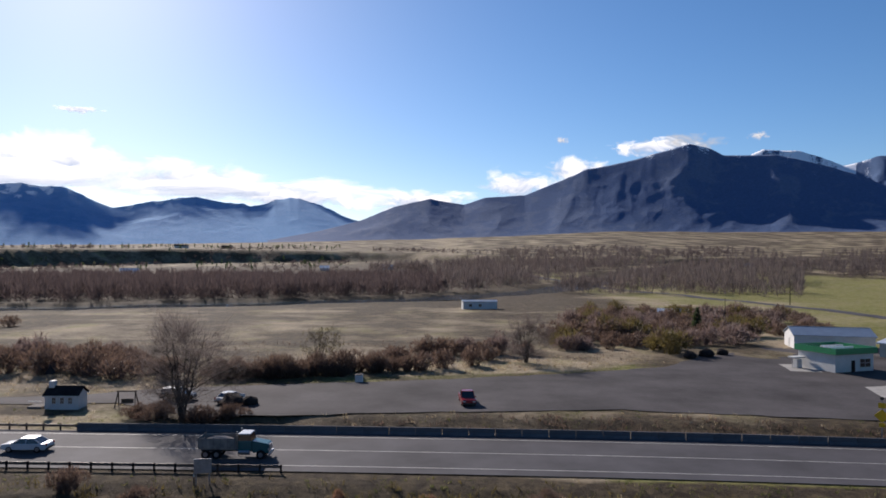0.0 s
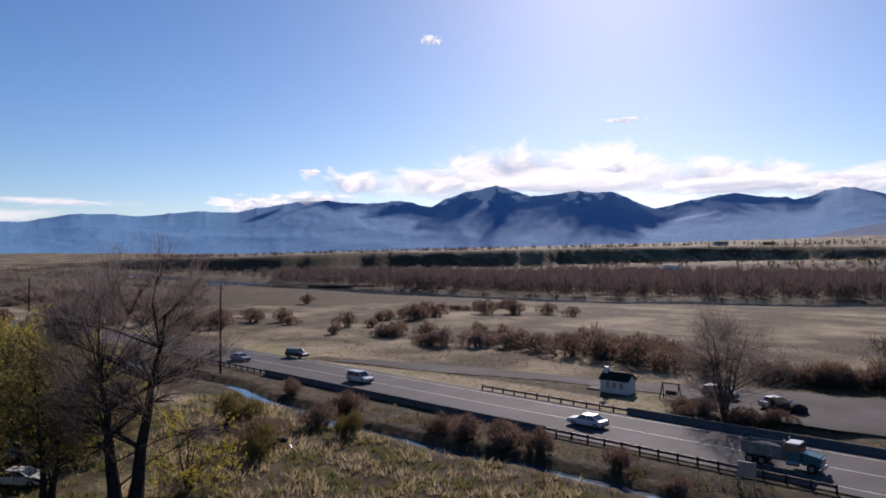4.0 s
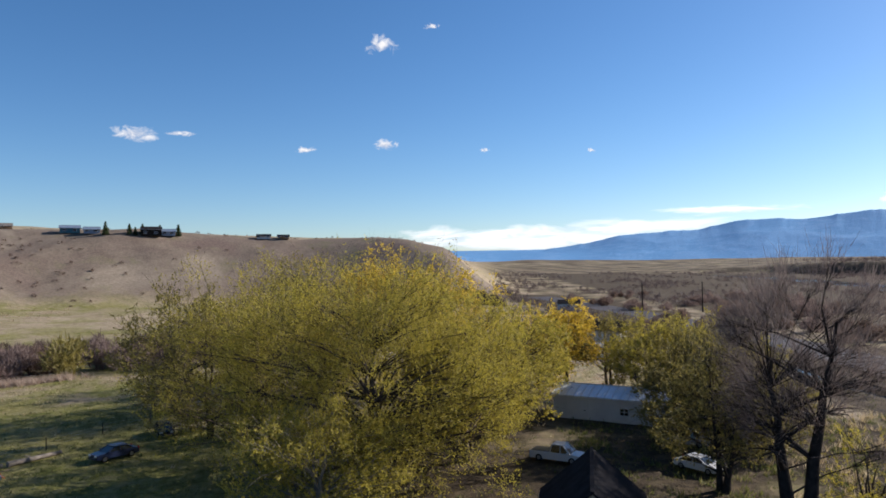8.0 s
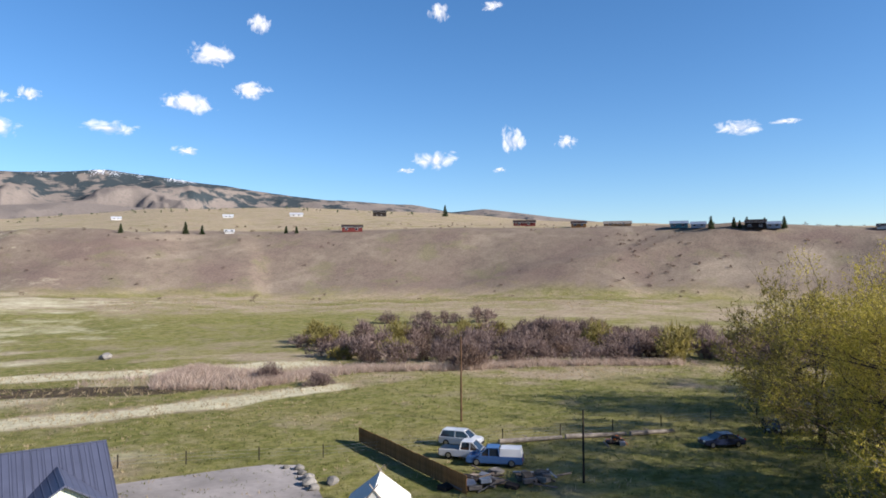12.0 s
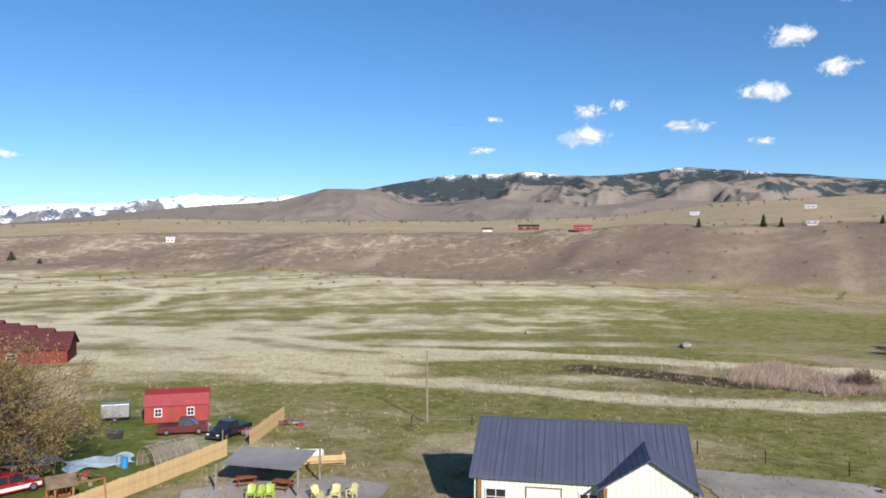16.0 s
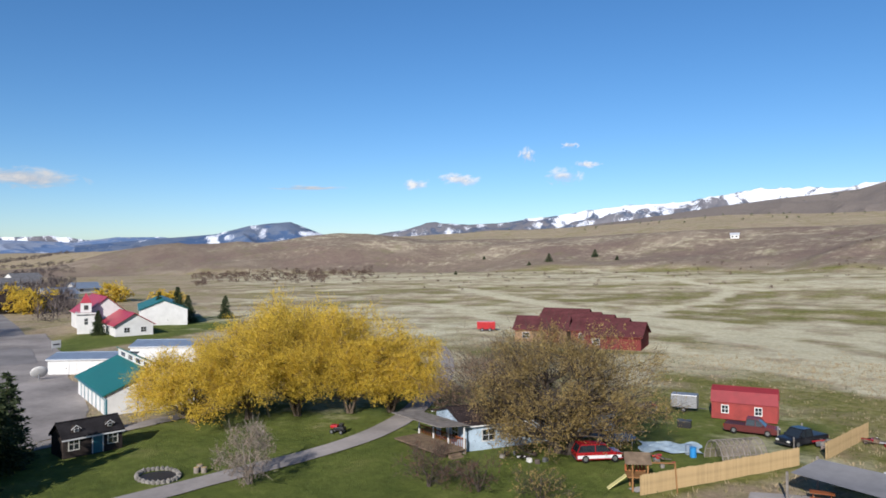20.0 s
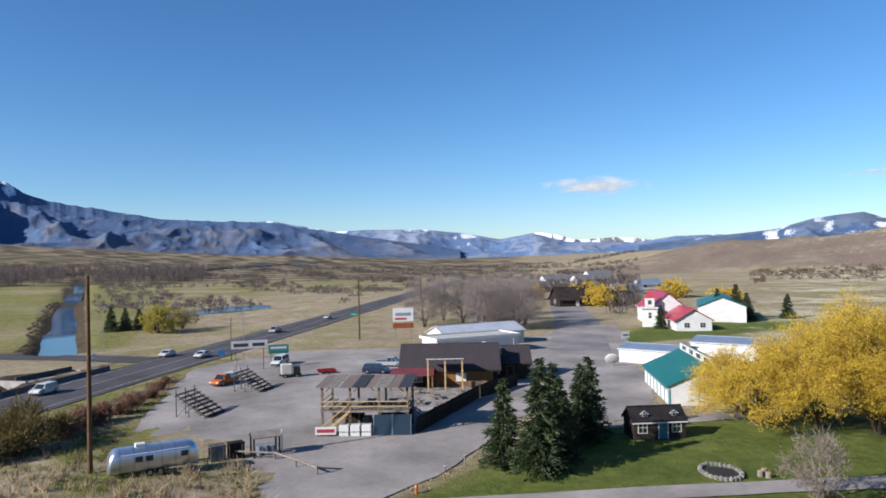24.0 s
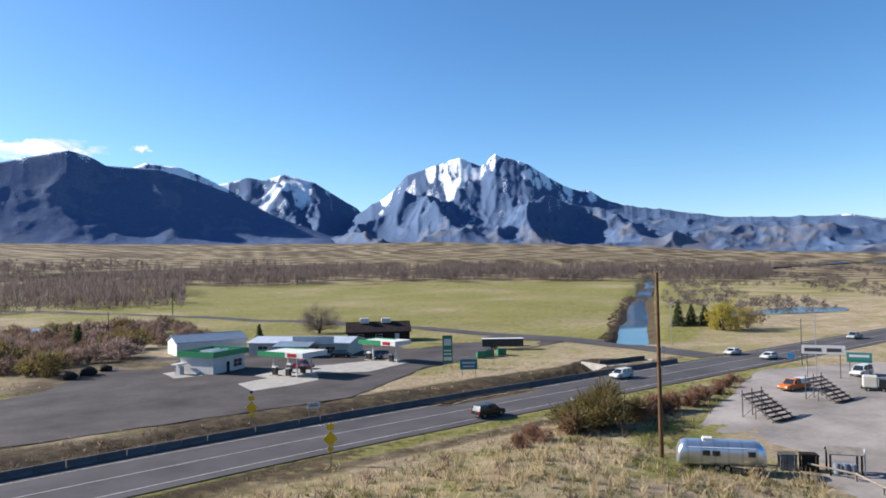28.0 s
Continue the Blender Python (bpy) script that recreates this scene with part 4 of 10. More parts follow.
M_BRUSH = leaf_material("brown_brush", [(0.0, (0.11, 0.072, 0.058)), (0.6, (0.19, 0.125, 0.095)), (1.0, (0.28, 0.19, 0.13))])
M_PURPLE = leaf_material("purple_brush", [(0.0, (0.16, 0.108, 0.096)), (0.6, (0.25, 0.176, 0.152)), (1.0, (0.36, 0.27, 0.222))])
M_GREENBRUSH = leaf_material("budding_brush", [(0.0, (0.11, 0.082, 0.027)), (1.0, (0.21, 0.165, 0.055))])
M_STRAW = leaf_material("straw", [(0.0, (0.38, 0.28, 0.14)), (0.5, (0.54, 0.42, 0.24)), (1.0, (0.70, 0.58, 0.38))])
M_REED = leaf_material("red_reeds", [(0.0, (0.20, 0.10, 0.06)), (0.5, (0.30, 0.16, 0.10)), (1.0, (0.45, 0.30, 0.20))])
M_TUFT = leaf_material("green_tufts", [(0.0, (0.08, 0.11, 0.02)), (0.6, (0.17, 0.18, 0.045)), (1.0, (0.34, 0.29, 0.12))])

# trees beside the cabin
tree(*polar(98, 66), 20.3, 24, "large cottonwood in fresh yellow-green leaf", M_SPRING, M_BARK, 11, clumps=250, per=330, leaf=0.105, thick=0.55, low=0.04, flat=0.95, puff=0.075)
tree(*polar(102.5, 57), 9.5, 12, "low yellow-green boughs of a cottonwood", M_SPRING, M_PALEBARK, 10, clumps=90, per=150, leaf=0.12, thick=0.25, low=0.05, flat=0.9, puff=0.1, stems=2)
tree(*polar(71.6, 84), 12.0, 11, "olive willow beside the metal shed", M_OLIVE, M_BARK, 9, clumps=90, per=150, leaf=0.15, thick=0.28, stems=3, low=0.05, flat=0.9)
tree(*polar(107, 74), 20.0, 19, "yellow-green cottonwood with pale dead boughs", M_SPRING, M_TANBARK, 12, clumps=150, per=260, leaf=0.11, thick=0.42, low=0.1, flat=0.85, puff=0.09)
tree(*polar(90.5, 72), 18.0, 15, "yellow-green cottonwood in fresh leaf", M_SPRING, M_TANBARK, 13, clumps=140, per=260, leaf=0.11, thick=0.4, low=0.1, flat=0.85, puff=0.09)
tree(*polar(112.5, 104), 18.5, 18, "olive willow at the edge of the meadow", M_OLIVE, M_BARK, 14, clumps=100, per=110, leaf=0.2, thick=0.4, low=0.08, stems=3, flat=0.9, puff=0.09)
tree(*polar(103, 106), 20.3, 19, "olive-green cottonwood among others", M_OLIVE, M_BARK, 15, clumps=90, per=110, leaf=0.2, thick=0.4, flat=0.8)
tree(*polar(97, 120), 21.2, 17, "golden willow in early spring", M_GOLD, M_BARK, 16, clumps=90, per=120, leaf=0.22, thick=0.4, hang=0.8)
tree(*polar(91.5, 112), 19.8, 14, "golden willow in early spring", M_GOLD, M_BARK, 17, clumps=80, per=120, leaf=0.22, thick=0.4, hang=0.8)
tree(*polar(82.4, 112), 13.4, 11, "golden willow behind the metal shed", M_GOLD, M_BARK, 18, clumps=80, per=120, leaf=0.22, thick=0.35, hang=0.8)
tree(*polar(85.6, 98), 13.5, 13, "yellow-green willow behind the metal shed", M_SPRING, M_TANBARK, 19, clumps=70, per=110, leaf=0.2, thick=0.3)
tree(*polar(75.5, 108), 12.5, 13, "yellow-green willow in a row of trees", M_SPRING, M_TANBARK, 20, clumps=60, per=90, leaf=0.2, thick=0.3, stems=2)
tree(*polar(79.2, 112), 12.2, 12, "thin olive cottonwood with bare boughs", M_OLIVE, M_BARK, 21, clumps=70, per=70, leaf=0.18, thick=0.3, stems=2)
tree(*polar(71.0, 66), 13.0, 11.5, "half-bare cottonwood with dark twisted limbs", M_OLIVE, M_DEADBARK, 22, clumps=100, per=110, leaf=0.14, thick=0.34, stems=2, low=0.15, twigs=40, flat=0.7)
tree(*polar(66.0, 60), 19.4, 13, "tall bare old cottonwood with dark limbs", M_TWIG, M_DEADBARK, 23, clumps=110, per=0, thick=0.62, stems=2, low=0.3, twigs=70, puff=0.09, flat=0.75)
tree(*polar(61.5, 64), 7.0, 8, "budding yellow-green shrub beside the creek", M_SPRING, M_BARK, 24, clumps=40, per=60, leaf=0.12, thick=0.12, stems=5, low=0.05, flat=0.9, twigs=30)
tree(*polar(94.3, 88), 17.6, 18, "yellow-green cottonwood behind the others", M_SPRING, M_TANBARK, 30, clumps=120, per=170, leaf=0.15, thick=0.4, low=0.1, flat=0.85, puff=0.09)
for k, (ta, tr, th, tw, tm) in enumerate([(73.6, 82, 13.5, 11, M_OLIVE), (70.2, 94, 12.5, 11, M_SPRING), (68.0, 84, 10.5, 10, M_OLIVE), (72.6, 102, 12.5, 12, M_SPRING), (76.6, 100, 12.0, 10, M_SPRING), (87.5, 84, 15.5, 13, M_SPRING), (84.6, 118, 14.2, 12, M_GOLD), (101, 128, 21.6, 16, M_GOLD), (106, 126, 20.6, 16, M_SPRING), (110.5, 88, 17.5, 14, M_OLIVE)]):
    tree(*polar(ta, tr), th, tw, "willow in early leaf in a grove beside the creek", tm, M_DEADBARK if tr < 90 else M_BARK, 130 + k, clumps=90, per=120, leaf=0.16, thick=0.28, stems=2, low=0.06, flat=0.9, puff=0.09, twigs=26, subs=4, group="creek grove")
# the gravel lot across the highway
tree(-33.2, 90.5, 13.2, 12, "bare multi-stemmed tree in the gravel lot", M_TWIG, M_BARK, 25, clumps=90, per=0, thick=0.2, stems=6, low=0.12, twigs=60, flat=0.9)
tree(16.5, 139, 9.5, 8, "bare upright poplar beside the lot", M_TWIG, M_BARK, 26, clumps=60, per=0, thick=0.15, stems=5, low=0.05, twigs=70, flat=0.9)
tree(-22, 127, 8.5, 7, "thin bare tree with yellow buds", M_GREENBRUSH, M_BARK, 27, clumps=40, per=30, leaf=0.12, thick=0.12, stems=4, low=0.1, twigs=40)
tree(139.6, 184.5, 8.8, 12, "round bare tree behind the fuel station", M_TWIG, M_BARK, 28, clumps=80, per=0, thick=0.25, stems=3, low=0.08, twigs=70, flat=0.9)
# willows and house trees of the village
for k, (tx, ty, th, tw) in enumerate([(82.0, -37.0, 8.6, 13), (79.5, -42.5, 12.2, 14), (77, -48, 14.4, 16), (73.5, -53.5, 13.4, 15), (70.5, -57.8, 10.2, 12), (83, -51, 14.0, 14)]):
    tree(tx, ty, th, tw, "golden weeping willow on the lawn", M_GOLD, M_TANBARK, 31 + k, clumps=210, per=330, leaf=0.09, thick=0.2, stems=5, low=0.10, hang=0.3, puff=0.085, flat=0.5, twigs=8, group="willow row", name="willow_tree")
tree(43.6, -58.2, 12.8, 17.5, "olive-brown budding tree over the blue house", M_BUDS, M_BARK, 41, clumps=210, per=200, leaf=0.10, thick=0.45, low=0.12, stems=2, flat=0.7, puff=0.08, twigs=40)
tree(52.5, -58.6, 9.8, 14, "reddish bare tree over the blue house", M_RUSTBUD, M_BARK, 42, clumps=130, per=110, leaf=0.10, thick=0.25, stems=2, low=0.1, flat=0.8, twigs=50)
tree(57.0, -30.5, 6.0, 5.5, "pale pink budding tree on the lawn", M_BLOSSOM, M_PALEBARK, 43, clumps=50, per=45, leaf=0.09, thick=0.12, stems=3, low=0.1, flat=0.9, twigs=50)
tree(45.5, -41.5, 4.0, 5.0, "small rust-coloured fruit tree on the lawn", M_RUSTTWIG, M_BARK, 44, clumps=40, per=40, leaf=0.08, thick=0.1, stems=3, low=0.15, flat=0.8, twigs=40)
tree(41.5, -43.5, 2.8, 4.0, "small rust-coloured shrub on the lawn", M_RUSTTWIG, M_BARK, 45, clumps=26, per=40, leaf=0.08, thick=0.06, stems=4, low=0.1, flat=0.8, twigs=40)
tree(36.5, -45.5, 2.6, 4.5, "grey budding shrub on the lawn", M_BUDS, M_BARK, 46, clumps=26, per=40, leaf=0.08, thick=0.06, stems=4, low=0.1, flat=0.8, twigs=40)
for k, (tx, ty, th, tw) in enumerate([(68.6, -6.2, 8.6, 4.8), (65.8, -9.3, 10.9, 5.6), (69.5, -11.2, 9.8, 5.2), (76.4, -15.3, 8.6, 5.0), (73.5, -12.5, 7.6, 4.4), (79.2, -16.8, 9.0, 5.0)]):
    spruce(tx, ty, th, tw, "dark green spruce on the lawn", M_NEEDLE, 51 + k, "spruce clump")
for tx, ty, th, tw in [(216, -86, 9.5, 5), (212, -90, 11, 7), (208, -91.5, 8.5, 6), (212, -105.5, 7.6, 5.5), (191, -60.5, 6.5, 4), (216, 99, 8.0, 5), (219, 96, 7.0, 5), (222, 93, 6.5, 5), (70.5, 196, 7.5, 4.5), (112, 176, 5.5, 2.8)]:
    spruce(tx, ty, th, tw, "dark spruce standing alone", M_NEEDLE, int(tx), "")
tree(211.7, 83, 9.0, 10, "yellow-green willow beside the canal", M_SPRING, M_BARK, 61, clumps=70, per=110, leaf=0.22, thick=0.3, stems=3, low=0.05, flat=0.9)
tree(223, 80, 6.5, 9, "brown willow beside the canal", M_BUDS, M_BARK, 62, clumps=40, per=80, leaf=0.22, thick=0.2, stems=3, low=0.05, flat=0.9)
for k, (tx, ty, th, tw) in enumerate([(214, 4, 15, 14), (232, -2, 15, 14), (205, -16, 16, 14), (198, -22, 15, 13), (212, -26, 15, 14), (226, -20, 15, 13), (196, -13, 14, 11), (240, -14, 14, 13), (252, -28, 13, 12), (222, -8, 16, 13)]):
    tree(tx, ty, th, tw, "bare pale cottonwood beside the village street", M_PALETWIG, M_PALEBARK, 63 + k, clumps=75, per=0, thick=0.26, stems=3, low=0.1, twigs=80, puff=0.11, flat=0.9, group="street cottonwoods")
for k, (az, r, th, tw) in enumerate([(256.6, 290, 10, 15), (258.6, 300, 9, 9), (251.5, 330, 8, 14), (247.8, 300, 6, 12), (262, 340, 8, 9)]):
    tree(*polar(az, r), th, tw, "golden willow among the village houses", M_GOLD, M_BARK, 81 + k, clumps=50, per=90, leaf=0.35, thick=0.25, stems=3, low=0.05, hang=0.6, flat=0.9)

# brush and thickets
SHRUBS, THIN_SHRUBS = [], []
for mat_k, (sm, sh) in enumerate([(M_BRUSH, 3.4), (M_PURPLE, 4.2), (M_GREENBRUSH, 4.0), (M_REED, 2.2), (M_OLIVE, 4.6)]):
    SHRUBS.append([shrub_mesh(sm, 200 + mat_k * 10 + i, sh, sh * 1.45) for i in range(3)])
    THIN_SHRUBS.append([shrub_mesh(sm, 200 + mat_k * 10 + i, sh, sh * 1.45, 950, 0.06) for i in range(3)])
rng_s = random.Random(77)


FAR_SHRUBS = {}


def shrub(x, y, kind, scale, label, group):
    me = rng_s.choice(SHRUBS[kind])
    m = Matrix.LocRotScale((x, y, height(x, y) - 0.1), Euler((0, 0, rng_s.uniform(0, 6.3))), (scale * rng_s.uniform(0.9, 1.3), scale * rng_s.uniform(0.9, 1.3), scale * rng_s.uniform(0.95, 1.3)))
    if math.hypot(x, y) > 128:
        FAR_SHRUBS.setdefault((group, kind, label), []).append((THIN_SHRUBS[kind][SHRUBS[kind].index(me)], m))
        return None
    ob = new("shrub", me)
    ob.matrix_world = m
    return tagged(ob, label, "shrub", group)


def join_far_shrubs():
    """Distant thickets, in which no bush can be told from the next, as one mesh each."""
    for (group, kind, label), items in FAR_SHRUBS.items():
        vs, fs, n = [], [], 0
        for me, m in items:
            co = np.zeros(len(me.vertices) * 3, np.float32)
            me.vertices.foreach_get("co", co)
            ix = np.zeros(len(me.loops), np.int32)
            me.loops.foreach_get("vertex_index", ix)
            mm = np.array(m)
            vs.append(co.reshape(-1, 3) @ mm[:3, :3].T + mm[:3, 3])
            fs.append(ix.reshape(len(me.polygons), -1) + n)
            n += len(me.vertices)
        material = items[0][0].materials[0]
        tagged(new("brush", bulk("brush", np.concatenate(vs), np.concatenate(fs), material)), label, "brush", kind="stuff")


def thicket(outline, spacing, kinds, scale, label, group, jitter=0.45):
    """Shrubs spread over an area."""
    xs, ys = [p[0] for p in outline], [p[1] for p in outline]
    gx = min(xs)
    while gx < max(xs):
        gy = min(ys)
        while gy < max(ys):
            px, py = gx + rng_s.uniform(-1, 1) * spacing * jitter, gy + rng_s.uniform(-1, 1) * spacing * jitter
            if inside(np.array([px]), np.array([py]), outline)[0]:
                shrub(px, py, rng_s.choice(kinds), scale * rng_s.uniform(0.75, 1.2), label, group)
            gy += spacing
        gx += spacing


thicket([(31, 196), (47, 151), (60, 158), (72, 172), (92, 184), (105, 190), (129, 262), (80, 262), (44, 254)], 8.6, [0, 0, 0, 1, 2], 1.35, "bare brown willow brush in a dense thicket", "roadside thicket")
thicket([(-74, -123), (-92, -97), (-119, -85), (-136, -67), (-160, -75), (-165, -120), (-120, -150), (-95, -165)], 7.0, [1, 1, 1, 0, 1, 0, 4], 1.25, "bare purple-brown willow brush in the meadow", "meadow thicket")
thicket([(-130, -68), (-142, -50), (-152, -30), (-170, -40), (-165, -75)], 7.5, [0, 1], 1.5, "dark bare willow brush behind the trees", "meadow thicket")
for px, py, s in [(-21.5, 122, 1.2), (-17, 124, 1.4), (-12, 127, 1.0), (-28, 119, 1.2), (-4, 129, 1.1), (0, 131, 1.0), (6, 134, 1.1), (9, 141, 1.2), (-9, 139, 1.1), (-37, 118, 1.0), (-45, 117, 1.3), (-53, 117, 1.5), (-60, 120, 1.6), (-68, 121, 1.5), (-75, 122, 1.4), (-84, 125, 1.4), (-92, 129, 1.1), (-62, 126, 1.5), (-70, 128, 1.4), (-100, 133, 1.1), (-110, 136, 1.0), (-120, 128, 1.1), (-128, 127, 1.1), (-35, 88.5, 0.8), (-30, 88.5, 0.8), (-27, 90, 0.7), (-38, 89, 0.6)]:
    shrub(px, py, 0, s, "bare dark brown bush beyond the gravel lot", "field bushes")
for px, py, s in [(-190, 113, 1.3), (-183, 120, 1.2), (-177, 126, 1.3), (-168, 122, 0.9), (-152, 130, 1.2), (-160, 150, 1.0), (-148, 135, 0.8), (-141, 116, 0.8), (-200, 130, 1.0), (-235, 180, 1.2), (-150, 190, 1.4), (-142, 196, 1.6), (-135, 205, 1.3), (-125, 205, 1.1), (-205, 105, 1.2)]:
    shrub(px, py, 0, s, "lone dark bush on the dry flats", "flats bushes")
for px, py, k, s in [(75.5, 47, 2, 1.5), (79, 46, 2, 1.35), (72, 46, 3, 1.2), (84, 44.5, 3, 1.3), (88, 45, 3, 1.4), (92, 44.5, 3, 1.3), (97, 43.5, 3, 1.2), (102, 44, 3, 1.0), (66, 47.5, 3, 1.0), (108, 44, 3, 0.9), (115, 45.5, 3, 0.9), (62, 46.5, 3, 0.8), (121, 46, 3, 0.8)]:
    shrub(px, py, k, s, "rust and olive brush on the bank below the highway", "bank brush")
for px, py, k, s in [(-63, -102, 1, 0.7), (-59, -112, 1, 0.8), (-141, -186, 1, 1.2), (-149, -178, 1, 1.2), (-155, -172, 1, 1.3), (-163, -165, 1, 1.3), (-50, 59.5, 0, 0.9), (-45, 60, 0, 0.9), (-41, 60, 0, 0.8), (-32, 60.5, 0, 0.7), (-54, 60, 0, 0.8), (-66, 52, 0, 0.8), (-60, 51.5, 2, 0.7), (-26, 60.5, 0, 0.6), (-70, 60, 0, 0.8), (-84, 61.5, 0, 0.8), (-9, 61, 3, 0.5), (-1, 60.5, 3, 0.5), (9, 60.5, 0, 0.5), (-66, 44, 0, 0.9), (-75, 47, 2, 0.9), (-60, 40, 2, 0.8)]:
    shrub(px, py, k, s, "bare brush in the rough grass", "rough bushes")


def brush_row(line, gap, kinds, scale, label, group):
    """Bushes in an uneven hedge along a line."""
    for px, py in smooth_line(line, gap):
        shrub(px + rng_s.uniform(-1.6, 1.6), py + rng_s.uniform(-2.2, 2.2), rng_s.choice(kinds), scale * rng_s.uniform(0.65, 1.2), label, group)


brush_row([(-112, 114), (-101, 117), (-96, 124), (-89, 132), (-80, 138)], 3.1, [0, 0, 1], 0.95, "dark purple-brown hedge bush on the dry flats", "flats hedge")
brush_row([(-130, 119), (-124, 123)], 3.0, [0], 1.0, "dark purple-brown hedge bush on the dry flats", "flats hedge")
thicket([(-80, 130), (-64, 119), (-51, 121), (-60, 138), (-72, 143), (-84, 141)], 5.0, [0, 0, 1], 1.0, "dark bare brush in a thicket beyond the lot", "flats hedge")
brush_row([(-36, 118), (-27, 120.5), (-17, 123)], 2.4, [0], 1.0, "dark bare bush beyond the gravel lot", "field bushes")
brush_row([(-15, 124.5), (-6, 127.5)], 2.6, [0], 0.95, "dark bare bush beyond the gravel lot", "field bushes")
brush_row([(-10, 144), (0, 149), (8, 149), (17, 152)], 2.7, [0, 0, 1], 1.05, "dark bare bush in a field hedge", "field hedge")
thicket([(22, 153), (35, 159), (46, 166), (60, 212), (38, 200), (28, 178)], 5.6, [0, 0, 1, 2], 1.15, "bare brown willow brush in a dense thicket", "roadside thicket")
thicket([(-163, 150), (-148, 156), (-150, 172), (-166, 168)], 6.0, [0, 1], 1.5, "tall bare willow clump on the flats", "flats willows")
brush_row([(-172, 184), (-165, 197), (-164, 226)], 4.0, [0, 1], 0.9, "dark purple-brown hedge bush on the dry flats", "flats hedge")

# dark banks of the canal and clumps down the valley
brush_row([(166, 96), (205, 117), (246, 138), (300, 166), (347, 190), (420, 225)], 3.0, [0], 0.24, "dark weeds on the canal bank", "canal bank brush")
for cx, cy, n in [(-262, 96, 7), (-240, 112, 6), (-300, 70, 7), (-225, 70, 5), (-330, 110, 8), (-196, 58, 5), (-210, 92, 5), (-370, 140, 8), (-280, 130, 6), (-170, 100, 4), (-340, 60, 6), (-400, 90, 6)]:
    for _ in range(n):
        shrub(cx + rng_s.gauss(0, 9), cy + rng_s.gauss(0, 6), rng_s.choice([0, 0, 1]), rng_s.uniform(0.8, 1.6), "dark bare bush among brush down the valley", "valley brush")

join_far_shrubs()

# ---- building helpers ----
def box(bm, x0, y0, z0, x1, y1, z1):
    """An upright block between two corners, into bm."""
    v = [bm.verts.new(p) for p in ((x0, y0, z0), (x1, y0, z0), (x1, y1, z0), (x0, y1, z0), (x0, y0, z1), (x1, y0, z1), (x1, y1, z1), (x0, y1, z1))]
    for f in ((3, 2, 1, 0), (4, 5, 6, 7), (0, 1, 5, 4), (1, 2, 6, 5), (2, 3, 7, 6), (3, 0, 4, 7)):
        bm.faces.new([v[i] for i in f])
    return bm


def block(x0, y0, z0, x1, y1, z1, edge=0.0):
    """A block as a bmesh of its own, with its edges rounded off."""
    bm = box(bmesh.new(), x0, y0, z0, x1, y1, z1)
    if edge:
        bmesh.ops.bevel(bm, geom=bm.edges[:], offset=edge, segments=2, affect="EDGES", profile=0.6)
    return bm


def beam(bm, p, q, w, t=None):
    """A square bar from p to q."""
    p, q, t = Vector(p), Vector(q), t or w
    d = (q - p).normalized()
    u = d.cross(Vector((0, 0, 1)))
    u = u.normalized() if u.length > 0.01 else Vector((1, 0, 0))
    n = u.cross(d)
    v = []
    for c in (p, q):
        for a, b in ((-1, -1), (1, -1), (1, 1), (-1, 1)):
            v.append(bm.verts.new(c + u * a * w / 2 + n * b * t / 2))
    for f in ((3, 2, 1, 0), (4, 5, 6, 7), (0, 1, 5, 4), (1, 2, 6, 5), (2, 3, 7, 6), (3, 0, 4, 7)):
        bm.faces.new([v[i] for i in f])
    return bm


def bar(p, q, w, t=None):
    return beam(bmesh.new(), p, q, w, t)


def rod(p, q, r, r2=None, sides=8):
    v, f = tubes([[(Vector(p), r), (Vector(q), r2 or r)]], sides)
    bm = bmesh.new()
    vs = [bm.verts.new(c) for c in v]
    for face in f:
        bm.faces.new([vs[i] for i in face])
    k = len(v) // 2
    bm.faces.new(vs[:k][::-1])
    bm.faces.new(vs[k:])
    return bm


def extrude(profile, depth, axis="x"):
    """A closed side profile of (a, z) pairs drawn out along x or y, centred."""
    bm = bmesh.new()
    h = depth / 2
    put = (lambda a, z, s: (s, a, z)) if axis == "x" else (lambda a, z, s: (a, s, z))
    lo, hi = [bm.verts.new(put(a, z, -h)) for a, z in profile], [bm.verts.new(put(a, z, h)) for a, z in profile]
    n = len(profile)
    for i in range(n):
        bm.faces.new((lo[i], lo[(i + 1) % n], hi[(i + 1) % n], hi[i]))
    bm.faces.new(lo[::-1])
    bm.faces.new(hi)
    bmesh.ops.recalc_face_normals(bm, faces=bm.faces)
    return bm


def place(top, x, y, rot, z=None):
    top.matrix_world = pose(x, y, height(x, y) if z is None else z, 0, 0, rot)
    return top


